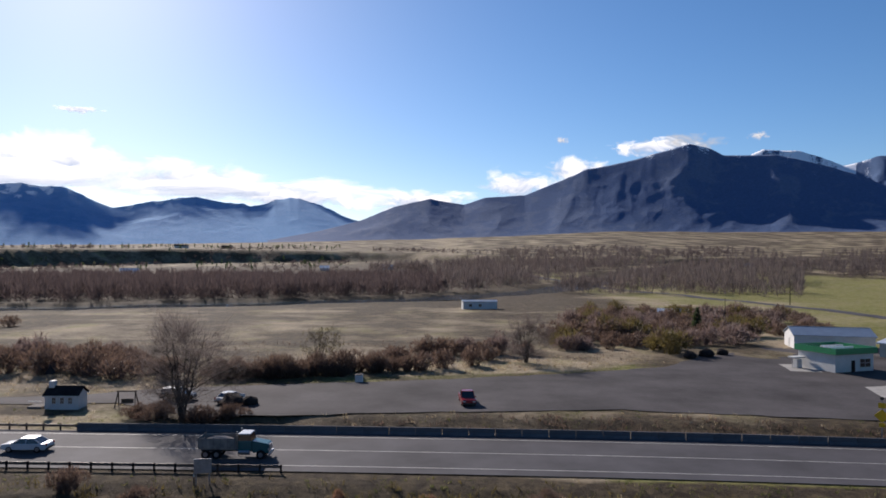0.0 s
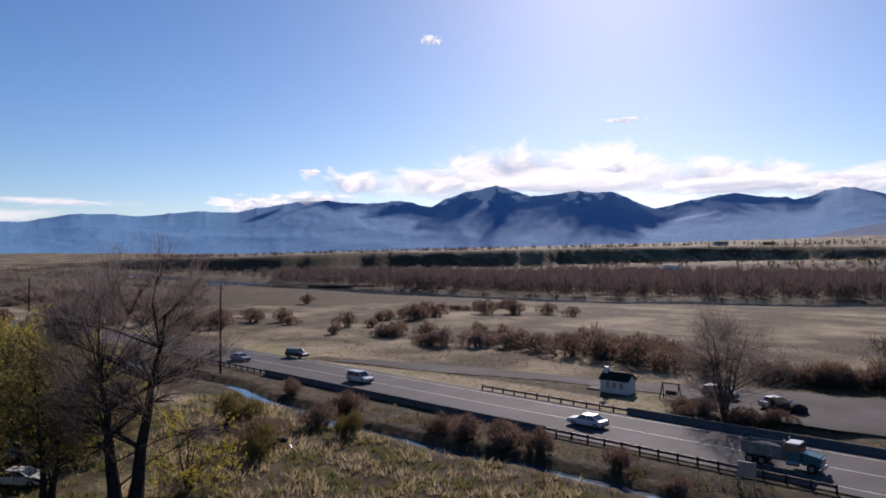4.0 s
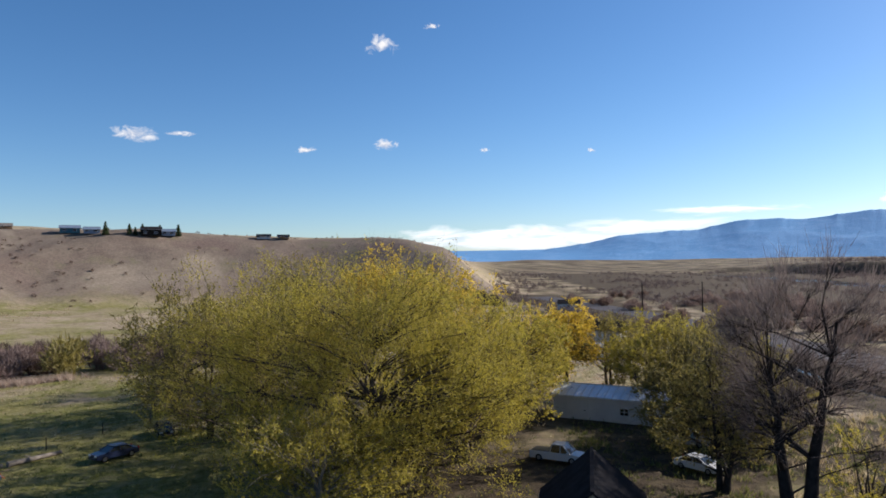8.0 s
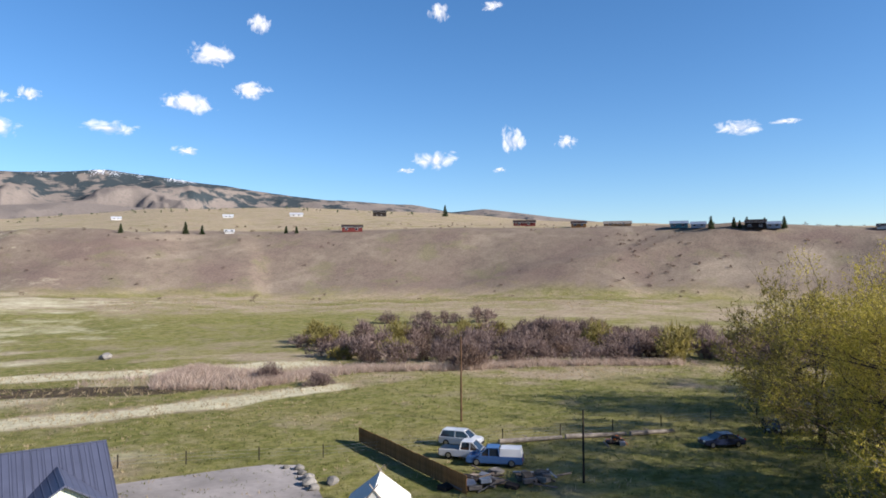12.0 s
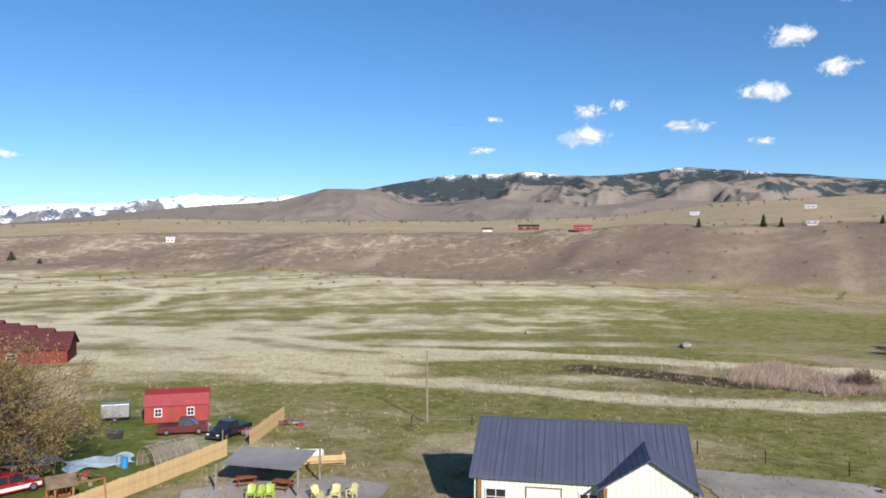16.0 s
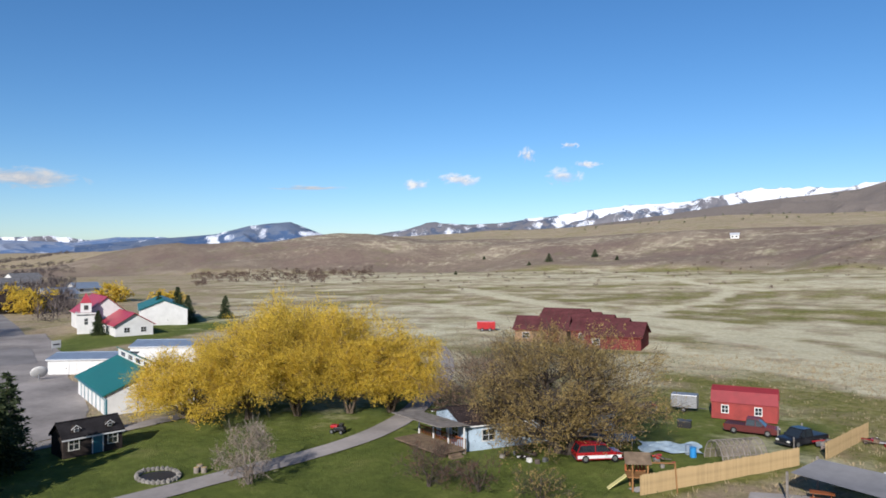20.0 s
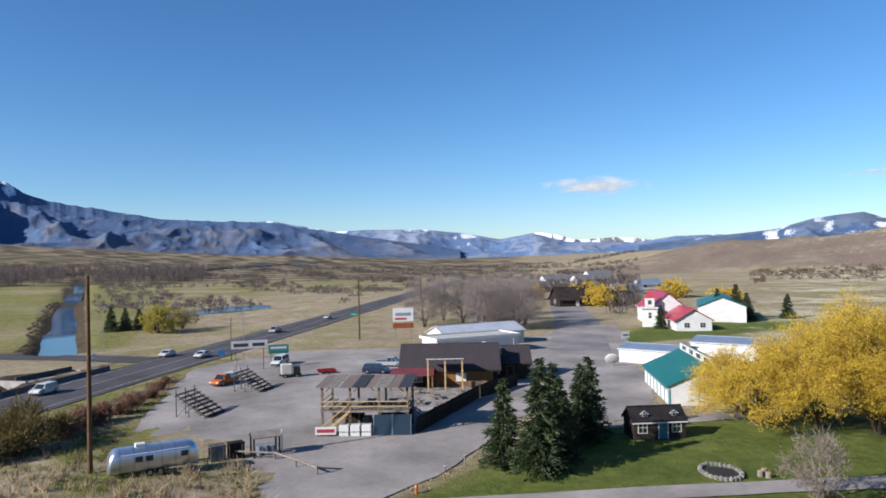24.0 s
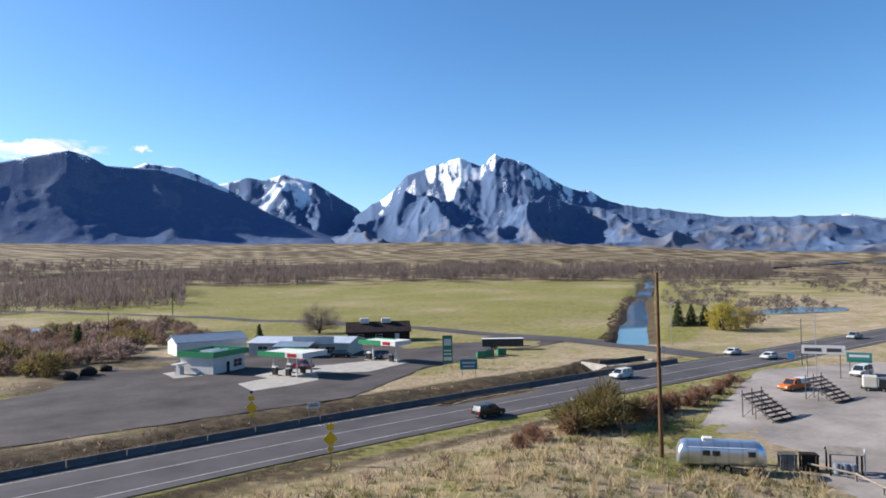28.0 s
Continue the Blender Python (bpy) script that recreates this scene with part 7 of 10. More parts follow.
# houses on the bench
for az, el, hl, hh, wall_m, roof_m, words in [(145.8, 2.66, 14, 3.0, M_MAROONWALL, M_BROWNROOF, "brown log house on the rim of the hill"), (131.9, 3.02, 15, 2.4, M_MAROONWALL, M_BROWNROOF, "long low red-brown house on the hill"),
                                              (127.6, 2.86, 10, 2.6, M_CEDAR, M_BROWNROOF, "small orange timber house on the hill"), (124.6, 2.9, 18, 1.7, M_TANWALL, M_GREYWOOD, "long tan shed on the hill"),
                                              (120.0, 2.66, 11, 3.0, M_TEALTRIM, M_STEELBLUE, "blue-green house on the hill"), (118.6, 2.62, 9, 2.4, M_STEELBLUE, M_STEELBLUE, "grey-blue garage on the hill"),
                                              (114.6, 2.50, 12, 4.0, M_DARKWOOD, M_SHINGLE, "dark house among spruces on the hill"), (113.4, 2.48, 8, 2.6, M_STEELBLUE, M_STEELBLUE, "grey garage beside the dark house"),
                                              (106.4, 2.2, 12, 2.4, M_WHITE, M_SHINGLE, "white low house on the hill"), (104.9, 2.2, 10, 2.2, M_TANWALL, M_SHINGLE, "low tan house on the hill"),
                                              (155.3, 2.5, 8, 1.9, M_WHITE, M_PALEROOF, "white mobile home on the bench"), (171.7, 2.3, 12, 2.0, M_BARNRED, M_REDROOF, "red-roofed ranch house on the bench"),
                                              (179.3, 2.25, 9, 1.8, M_WHITE, M_BROWNROOF, "white ranch house on the bench"), (163.3, 3.4, 8, 1.5, M_WHITE, M_PALEROOF, "pale ranch building on the upper bench"),
                                              (150.2, 3.85, 12, 1.9, M_WHITE, M_PALEROOF, "long white barn on the upper bench"), (155.4, 3.7, 9, 1.6, M_WHITE, M_PALEROOF, "white barn on the upper bench"),
                                              (143.6, 3.9, 11, 4.0, M_DARKWOOD, M_SHINGLE, "dark gabled house on the skyline"), (204.0, 1.25, 7, 3.2, M_WHITE, M_PALEROOF, "small white shed on the far hill"),
                                              (176.0, 2.35, 14, 2.2, M_MAROONWALL, M_BROWNROOF, "brown ranch shed on the bench")]:
    hx, hy, hr = on_slope(az, el)
    s = hr / 420 * (0.62 if wall_m is M_WHITE or az < 110 else 0.85)
    gable_house("ranch_house", words, "house", hx, hy, az, hl * min(s, 1.5), 7 * min(s, 1.5), hh * min(s, 1.25), 1.5 * min(s, 1.3), wall_m, roof_m, 0.5, [("front", -hl * 0.25, 0.8, 1.6, 1.2, "window"), ("front", hl * 0.2, 0.8, 1.6, 1.2, "window")], group="houses on the bench")
for az, el, th in [(117.7, 2.52, 8), (116.1, 2.5, 6.5), (115.7, 2.5, 5), (115.2, 2.48, 6.5), (114.0, 2.46, 6.5), (112.7, 2.44, 7.5), (138.3, 3.85, 8), (217.9, -0.5, 8), (214.3, -0.1, 7), (212.6, -0.37, 4), (219.5, -0.77, 3.5), (223.1, -0.3, 3), (225.4, -1.5, 3.5), (163.0, 2.45, 6), (157.3, 2.4, 6), (158.5, 2.4, 8), (151.0, 2.5, 5), (150.2, 2.5, 5)]:
    hx, hy, hr = on_slope(az, el)
    spruce(hx, hy, th * max(0.9, hr / 480) * (0.75 if az > 200 else 1), th * (0.95 if az > 200 else 0.55) * max(0.9, hr / 480), "dark juniper on the hillside", M_NEEDLE, int(az * 10), "hillside conifers")

# farms on the far bench across the river
for az, r, hl, wall_m, roof_m, words in [(23.9, 760, 17, M_WHITE, M_PALEROOF, "white barn beyond the river woods"), (4.5, 820, 14, M_WHITE, M_STEELBLUE, "white farmhouse on the far bench"), (2.3, 860, 12, M_TANWALL, M_BROWNROOF, "tan farm shed on the far bench"), (20.3, 1250, 22, M_WHITE, M_SHINGLE, "long white ranch building on the bench"), (17.0, 1270, 18, M_TANWALL, M_BROWNROOF, "brown ranch house on the bench"), (46.5, 720, 13, M_DARKWOOD, M_SHINGLE, "dark farm shed beyond the river"), (9.5, 800, 10, M_WHITE, M_PALEROOF, "small white shed beyond the river")]:
    gable_house("farmhouse", words, "house", *polar(az, r), az + 180, hl, 9, 3.4, 2.2, wall_m, roof_m, 0.5, [("front", -hl * 0.2, 0.9, 2.0, 1.4, "window"), ("front", hl * 0.2, 0.1, 1.6, 2.4, "door")], group="far farms")
# the box culvert under the side road
culvert = place(thing("culvert", "dark concrete box culvert at the end of the canal", "culvert"), 129.6, 75.6, -60)
part("head_wall", block(-4.2, -0.3, -0.9, 4.2, 0.3, 0.75, 0.04), M_CONCRETE, culvert)
# a dark panel stands in for the shade inside the opening
part("mouth", block(-3.6, -0.42, -0.85, 3.6, -0.31, 0.45, 0.03), M_DARKSTEEL, culvert)
part("pier", block(-0.15, -0.55, -0.9, 0.15, -0.42, 0.5, 0.03), M_CONCRETE, culvert)

# ---- vehicles ----
M_TYRE = surface("tyre_rubber", (0.02, 0.02, 0.021), vary=0.2, scale=4, fine=20, rough=0.85, bumpy=0.1)
M_RIM = paint("rim_alloy", (0.45, 0.46, 0.48), rough=0.3, metal=0.8)
M_LAMPGLASS = paint("lamp_glass", (0.75, 0.75, 0.7), rough=0.1)
M_TAIL = paint("tail_lamp", (0.35, 0.01, 0.01), rough=0.2)
CAR_PAINT = {k: paint("car_" + k, c, rough=0.25, metal=0.0, vary=0.05) for k, c in {
    "white": (0.72, 0.73, 0.74), "black": (0.015, 0.016, 0.02), "red": (0.33, 0.015, 0.02), "blue": (0.06, 0.14, 0.32), "silver": (0.40, 0.42, 0.45), "orange": (0.62, 0.16, 0.02), "navy": (0.02, 0.03, 0.07), "maroon": (0.12, 0.03, 0.03), "teal": (0.02, 0.14, 0.15)}.items()}


def wheel_mesh(r, w):
    bm = bmesh.new()
    bmesh.ops.create_cone(bm, segments=16, radius1=r, radius2=r, depth=w, cap_ends=True, matrix=pose(0, 0, 0, 90))
    bmesh.ops.bevel(bm, geom=[e for e in bm.edges if len(e.link_faces) == 2 and abs(e.calc_face_angle(0)) > 1], offset=0.04, segments=2, affect="EDGES")
    return bm


def wheels(top, spots, r=0.36, w=0.24):
    for wx, wy in spots:
        t = part("wheel", wheel_mesh(r, w), M_TYRE, top)
        t.location = (wx, wy, r)
        rim = bmesh.new()
        bmesh.ops.create_cone(rim, segments=12, radius1=r * 0.62, radius2=r * 0.55, depth=w + 0.03, cap_ends=True, matrix=pose(0, 0, 0, 90))
        part("rim", rim, M_RIM, t)


def cabin_shell(x0, x1, x2, x3, z0, z1, w0, w1):
    """A glasshouse: wide and long at the waist, narrower at the roof."""
    bm = bmesh.new()
    lo = [(x0, -w0, z0), (x3, -w0, z0), (x3, w0, z0), (x0, w0, z0)]
    hi = [(x1, -w1, z1), (x2, -w1, z1), (x2, w1, z1), (x1, w1, z1)]
    v = [bm.verts.new(p) for p in lo + hi]
    for f in ((3, 2, 1, 0), (4, 5, 6, 7), (0, 1, 5, 4), (1, 2, 6, 5), (2, 3, 7, 6), (3, 0, 4, 7)):
        bm.faces.new([v[i] for i in f])
    return bm


def car(x, y, rot, kind, colour, label, group="vehicles", second=None):
    """A road vehicle that drives along its own +x."""
    shape = {"suv": (4.7, 1.85, 1.72, -2.25, -1.9, 0.55, 1.35), "sedan": (4.6, 1.78, 1.42, -1.75, -1.0, 0.35, 1.25), "pickup": (5.6, 1.95, 1.80, -0.55, -0.4, 0.75, 1.55), "van": (5.2, 1.9, 1.85, -2.5, -2.35, 0.7, 1.5)}[kind]
    L, W, H, c0, c1, c2, c3 = shape
    top = place(thing(kind if kind != "suv" else "suv_car", label, "car" if kind != "pickup" else "pickup truck", group), x, y, rot, max(height(x, y), 0.08))
    col = CAR_PAINT[colour]
    waist = 0.98 if kind != "sedan" else 0.88
    prof = [(-L / 2, 0.42), (-L / 2 + 0.12, 0.28), (L / 2 - 0.15, 0.28), (L / 2, 0.45), (L / 2 - 0.02, 0.78), (L / 2 - 0.25, waist - 0.06), (c3 + 0.1, waist + 0.03), (-L / 2 + 0.15, waist + 0.02), (-L / 2, waist - 0.1)]
    if kind == "pickup":
        prof = prof[:7] + [(-0.5, waist + 0.03), (-L / 2 + 0.02, waist + 0.02)]
    b = extrude(prof, W, "y")
    bmesh.ops.bevel(b, geom=b.edges[:], offset=0.06, segments=2, affect="EDGES")
    part("body", b, col, top)
    part("window_band", cabin_shell(c0, c1, c2, c3, waist, H - 0.07, W / 2 - 0.08, W / 2 - 0.2), M_GLASS, top)
    part("roof", block(c1 - 0.06, -W / 2 + 0.17, H - 0.09, c2 + 0.06, W / 2 - 0.17, H, 0.03), col, top)
    for s in (-1, 1):
        for px0, pz in ((c0, waist), ((c0 + c3) / 2, waist), (c3, waist)):
            tip = c1 if px0 == c0 else c2 if px0 == c3 else px0
            part("pillar", bar((px0, s * (W / 2 - 0.07), pz), (tip, s * (W / 2 - 0.19), H - 0.05), 0.07), col, top)
        part("headlight", block(L / 2 - 0.06, s * (W / 2 - 0.3) - 0.18, 0.62, L / 2 + 0.015, s * (W / 2 - 0.3) + 0.18, 0.78), M_LAMPGLASS, top)
        part("tail_light", block(-L / 2 - 0.015, s * (W / 2 - 0.16) - 0.1, 0.65, -L / 2 + 0.05, s * (W / 2 - 0.16) + 0.1, 0.95), M_TAIL, top)
        part("mirror", block(c3 - 0.35, s * (W / 2 + 0.08) - 0.08, waist + 0.04, c3 - 0.2, s * (W / 2 + 0.08) + 0.08, waist + 0.2), col, top)
    part("bumper", block(L / 2 - 0.05, -W / 2 + 0.1, 0.32, L / 2 + 0.06, W / 2 - 0.1, 0.52, 0.03), M_DARKSTEEL, top)
    part("bumper", block(-L / 2 - 0.06, -W / 2 + 0.1, 0.32, -L / 2 + 0.05, W / 2 - 0.1, 0.52, 0.03), M_DARKSTEEL, top)
    if kind == "pickup":
        if second:
            part("topper", cabin_shell(-L / 2 + 0.05, -L / 2 + 0.2, -0.6, -0.55, waist + 0.03, H - 0.05, W / 2 - 0.06, W / 2 - 0.16), CAR_PAINT[second], top, "white camper topper")
        else:
            part("bed", block(-L / 2 + 0.12, -W / 2 + 0.12, waist - 0.02, -0.65, W / 2 - 0.12, waist + 0.045), M_BLACK, top)
    elif second:
        part("side_band", block(-L / 2 + 0.1, -W / 2 - 0.012, 0.42, L / 2 - 0.2, W / 2 + 0.012, 0.72), CAR_PAINT[second], top, "white lower band")
    wheels(top, [(-L * 0.31, -W / 2 + 0.1), (-L * 0.31, W / 2 - 0.1), (L * 0.31, -W / 2 + 0.1), (L * 0.31, W / 2 - 0.1)], 0.34 if kind == "sedan" else 0.38)
    return top


def dump_truck(x, y, rot, cab, label):
    """A three-axle dump truck: bonnet, cab, dump box with ribs, tanks and stacks."""
    top = place(thing("dump_truck", label, "truck", "vehicles"), x, y, rot, 0.1)
    part("frame", block(-4.0, -0.45, 0.75, 3.9, 0.45, 1.05), M_DARKSTEEL, top)
    bon = extrude([(2.1, 0.7), (4.1, 0.7), (4.1, 1.75), (2.1, 2.1)], 1.9, "y")
    bmesh.ops.bevel(bon, geom=bon.edges[:], offset=0.12, segments=3, affect="EDGES")
    part("bonnet", bon, CAR_PAINT[cab], top)
    part("cab", block(0.5, -1.1, 1.0, 2.1, 1.1, 2.15, 0.06), CAR_PAINT[cab], top)
    part("cab_windows", cabin_shell(0.55, 0.65, 1.85, 2.1, 2.15, 2.85, 1.05, 0.95), M_GLASS, top)
    part("cab_roof", block(0.55, -1.0, 2.83, 1.95, 1.0, 2.98, 0.05), CAR_PAINT["white"], top)
    dump = bmesh.new()
    for a in ((-4.2, -1.2, 1.25, 0.35, -1.12, 2.45), (-4.2, 1.12, 1.25, 0.35, 1.2, 2.45), (0.27, -1.12, 1.25, 0.35, 1.12, 2.7), (-4.2, -1.12, 1.25, -4.12, 1.12, 2.45), (-4.12, -1.12, 1.1, 0.27, 1.12, 1.25)):
        box(dump, *a)
    # the box's shaded side is put into its grey colour
    part("dump_box", dump, M_GREYWOOD, top, "grey dump box, toned down for its shaded side")
    for s in (-1.24, 1.2):
        for i in range(6):
            part("rib", block(-4.1 + i * 0.85, s, 1.25, -3.98 + i * 0.85, s + 0.04, 2.5), M_GREYWOOD, top)
    load = bmesh.new()
    bmesh.ops.create_uvsphere(load, u_segments=16, v_segments=8, radius=1, matrix=Matrix.Translation((-1.9, 0, 1.7)) @ Matrix.Diagonal((2.0, 1.0, 0.75, 1)))
    part("load", load, M_GRAVEL, top)
    part("grille", block(4.08, -0.6, 0.85, 4.16, 0.6, 1.65), M_RIM, top)
    part("bumper", block(4.1, -1.15, 0.45, 4.3, 1.15, 0.75, 0.04), M_RIM, top)
    for s in (-1, 1):
        part("exhaust_stack", rod((0.4, s * 0.95, 1.0), (0.4, s * 0.95, 3.2), 0.09), M_RIM, top)
        part("fuel_tank", rod((0.6, s * 0.95, 0.8), (1.9, s * 0.95, 0.8), 0.3, sides=12), M_RIM, top)
        part("headlight", block(4.05, s * 0.8 - 0.15, 1.0, 4.13, s * 0.8 + 0.15, 1.25), M_LAMPGLASS, top)
    wheels(top, [(a, s * 1.0) for a in (-3.3, -2.0, 3.2) for s in (-1, 1)], 0.52, 0.32)
    return top


car(3.5, 98.8, -86, "pickup", "red", "red pickup parked on the gravel lot")
hauler = dump_truck(-20.6, 71.2, 0, "teal", "dump truck with a teal cab and grey box on the highway")
hauler.matrix_world = hauler.matrix_world @ Matrix.Scale(0.84, 4)
car(-42.5, 72.9, 181, "sedan", "white", "white car driving on the highway")
car(-84, 74.4, 0, "suv", "white", "white car driving on the highway")
car(-113.5, 84.2, 12, "suv", "black", "black car waiting beside the highway")
car(-118, 74.5, 2, "sedan", "silver", "silver car driving on the highway")
car(-29.4, 98.4, 70, "sedan", "white", "pale car parked beyond the bare tree")
car(-37, 99.5, 0, "suv", "black", "dark car parked behind brush in the lot")
car(73.8, 60.8, -9, "suv", "black", "black car driving on the highway")
car(113, 62.5, 171, "suv", "white", "white car driving on the highway")
car(153, 50.7, 171, "sedan", "white", "white car at the road junction")
car(156, 59.3, 172, "sedan", "white", "small white car at the road junction")
car(204.5, 46.7, 172, "pickup", "silver", "grey truck coming along the highway")
car(250, 38.5, -8, "sedan", "white", "white car far along the highway")
car(126, 11.0, -100, "suv", "navy", "dark blue car parked before the bar")
car(134, 9.0, -100, "pickup", "silver", "silver pickup parked beside the bar")
car(118.3, 35.6, 160, "pickup", "orange", "orange and white old truck beside the bleachers", second="white")
car(139.5, 31, 170, "van", "white", "white van parked behind the signs")
car(-53.2, -57.3, 118, "suv", "white", "white car parked behind the cedar fence")
car(-50.2, -53.2, 122, "pickup", "white", "white pickup parked behind the cedar fence")
car(-50.6, -49.6, -52, "pickup", "blue", "blue pickup with a white topper", second="white")
car(-73.6, -37.8, -35, "sedan", "navy", "dark sedan parked on the shaded grass")
car(-84, -37.0, 30, "sedan", "black", "old dark car beside a scrap heap")
car(39.7, -58.4, -127, "suv", "red", "red car with a white lower band on the lawn", second="white")
car(33.6, -79.4, -165, "pickup", "maroon", "old rust-red pickup beside the red shed")
car(112, -140, -158, "suv", "navy", "dark blue car beside the townhouses")
car(-72, 8.6, 62, "pickup", "white", "white pickup parked beside the cabin")
car(-78, 23.2, 62, "suv", "silver", "grey car parked under bare trees")
car(-68.5, 21.5, 40, "sedan", "white", "pale car parked under bare trees")
car(103, 128.0, -60, "suv", "black", "dark car parked before the store")
car(86.5, 120.8, -70, "pickup", "red", "red pickup beside the fuel pumps")
car(106, 120.5, -85, "suv", "black", "black car beside the fuel pumps")
car(28.0, -78.6, 70, "pickup", "black", "black pickup in the cluttered yard")


def travel_trailer(x, y, rot):
    """A rounded aluminium travel trailer on one axle pair."""
    top = place(thing("travel_trailer", "polished aluminium travel trailer in dry grass", "trailer"), x, y, rot, height(x, y) + 0.02)
    L, W, n = 7.9, 2.4, 22
    prof = []
    for i in range(n):
        a = math.pi * i / (n - 1)
        prof.append((math.copysign(abs(math.cos(a)) ** 0.55, math.cos(a)) * W / 2, 1.35 + math.sin(a) ** 0.7 * 1.35))
    prof += [(-W / 2 * 0.96, 0.75), (-W / 2 * 0.8, 0.55), (W / 2 * 0.8, 0.55), (W / 2 * 0.96, 0.75)]
    pts = []
    for s in np.concatenate([[-1, -0.985, -0.95, -0.9, -0.84], np.linspace(-0.76, 0.76, 7), [0.84, 0.9, 0.95, 0.985, 1]]):
        k = 1.0 if abs(s) < 0.78 else math.sqrt(max(0.0, 1 - ((abs(s) - 0.78) / 0.22) ** 2.2)) * 0.55 + 0.45
        if abs(s) == 1:
            k = 0.3
        pts.append([(s * L / 2, a * (k * 0.25 + 0.75 if k > 0.4 else 0.5), 0.55 + (z - 0.55) * k) for a, z in prof])
    me = grid_mesh("shell", np.array(pts)[:, ::-1], M_ALU, wrap=True)
    part("shell", me, M_ALU, top)
    for s in (-1, 1):
        v = pts[0 if s < 0 else -1]
        part("end_cap", mesh_of("end_cap", v, [range(len(v))], M_ALU), M_ALU, top)
    for wx in (-1.4, -0.5, 2.6):
        fr = part("window", block(wx - 0.36, -W / 2 - 0.03, 1.45, wx + 0.36, -W / 2 + 0.06, 2.0, 0.02), M_STEEL, top)
        part("pane", block(wx - 0.3, -W / 2 - 0.045, 1.5, wx + 0.3, -W / 2 - 0.028, 1.95), M_GLASS, fr)
    part("awning_roll", rod((-3.0, -W / 2 - 0.03, 2.25), (3.0, -W / 2 - 0.03, 2.25), 0.05), CAR_PAINT["white"], top)
    part("roof_unit", block(-1.6, -0.4, 2.68, -0.7, 0.4, 2.95, 0.06), M_WHITE, top)
    part("tow_bar", bar((L / 2 - 0.3, 0, 0.55), (L / 2 + 1.2, 0, 0.5), 0.12), M_DARKSTEEL, top)
    part("jack", rod((L / 2 + 1.0, 0, 0.0), (L / 2 + 1.0, 0, 0.7), 0.05), M_DARKSTEEL, top)
    part("step", block(0.8, -W / 2 - 0.5, 0.3, 1.5, -W / 2 - 0.02, 0.36), M_DARKSTEEL, top)
    wheels(top, [(a, s * (W / 2 - 0.2)) for a in (-0.45, 0.45) for s in (-1, 1)], 0.36, 0.22)
    return top


M_ALU = ribbed("polished_aluminium", (0.62, 0.66, 0.72), gap=1.2, rough=0.28, metal=0.9, depth=0.004)
travel_trailer(67.2, 27.0, -60.5)

# ---- road furniture ----
def along(line, s0, s1, step, side):
    """Places and headings along the highway between two x values, off to its left by side."""
    p = smooth_line(line, 0.5)
    t = np.gradient(p, axis=0)
    t /= np.linalg.norm(t, axis=1)[:, None]
    q = p + np.stack([-t[:, 1], t[:, 0]], 1) * side
    keep = (q[:, 0] >= s0) & (q[:, 0] <= s1)
    k = max(1, int(round(step / 0.5)))
    return [(float(a[0]), float(a[1]), math.degrees(math.atan2(b[1], b[0]))) for a, b in zip(q[keep][::k], t[keep][::k])]


barrier = thing("concrete_barrier", "long grey concrete barrier along the highway", "barrier")
me_b = bpy.data.meshes.new("segment")
bb = extrude([(-0.32, 0), (0.32, 0), (0.3, 0.08), (0.15, 0.34), (0.1, 0.82), (-0.1, 0.82), (-0.15, 0.34), (-0.3, 0.08)], 2.96, "x")
bb.to_mesh(me_b)
bb.free()
me_b.materials.append(surface("barrier_concrete", (0.16, 0.16, 0.17), vary=0.2, scale=0.8, fine=9, rough=0.9, random=0.15))
for bx, by, ba in along(HIGHWAY, -41, 137, 3.0, 7.6):
    ob = part("segment", me_b, None, barrier)
    ob.matrix_local = pose(bx, by, 0.04, 0, 0, ba)
barrier2 = thing("concrete_barrier", "low dark concrete barrier on the creek side of the highway", "barrier")
for bx, by, ba in along(HIGHWAY, -100, -45, 3.0, -7.5):
    part("segment", me_b, None, barrier2).matrix_local = pose(bx, by, 0.04, 0, 0, ba)


def guard_rail(s0, s1, side, label):
    top = thing("guard_rail", label, "guard rail", "guard rails")
    pts = along(HIGHWAY, s0, s1, 2.0, side)
    post = bpy.data.meshes.new("post")
    b = block(-0.08, -0.07, -0.2, 0.08, 0.07, 0.78)
    b.to_mesh(post)
    b.free()
    post.materials.append(M_DARKWOOD)
    for gx, gy, ga in pts:
        part("post", post, None, top).matrix_local = pose(gx, gy, height(gx, gy), 0, 0, ga)
    sgn = -1 if side > 0 else 1
    for a, b2 in zip(pts, pts[1:]):
        seg = bmesh.new()
        off = sgn * 0.12
        h = [Vector((q[0] - math.sin(radians(q[2])) * off, q[1] + math.cos(radians(q[2])) * off, 0)) for q in (a, b2)]
        for z in (0.47, 0.62):
            beam(seg, h[0] + Vector((0, 0, z)), h[1] + Vector((0, 0, z)), 0.05, 0.13)
        beam(seg, h[0] + Vector((0, -0.02 * sgn, 0.545)), h[1] + Vector((0, -0.02 * sgn, 0.545)), 0.02, 0.06)
        part("rail", seg, M_RUSTSTEEL, top)
    return top


M_RUSTSTEEL = surface("weathered_steel", (0.16, 0.13, 0.115), vary=0.25, scale=2, fine=12, rough=0.6, metal=0.4, bumpy=0.1)
guard_rail(-66, -41, 7.6, "brown steel guard rail on dark posts")
guard_rail(-45, -13.5, -7.5, "brown steel guard rail on dark posts")
guard_rail(-135, -100, -7.5, "brown steel guard rail on dark posts")

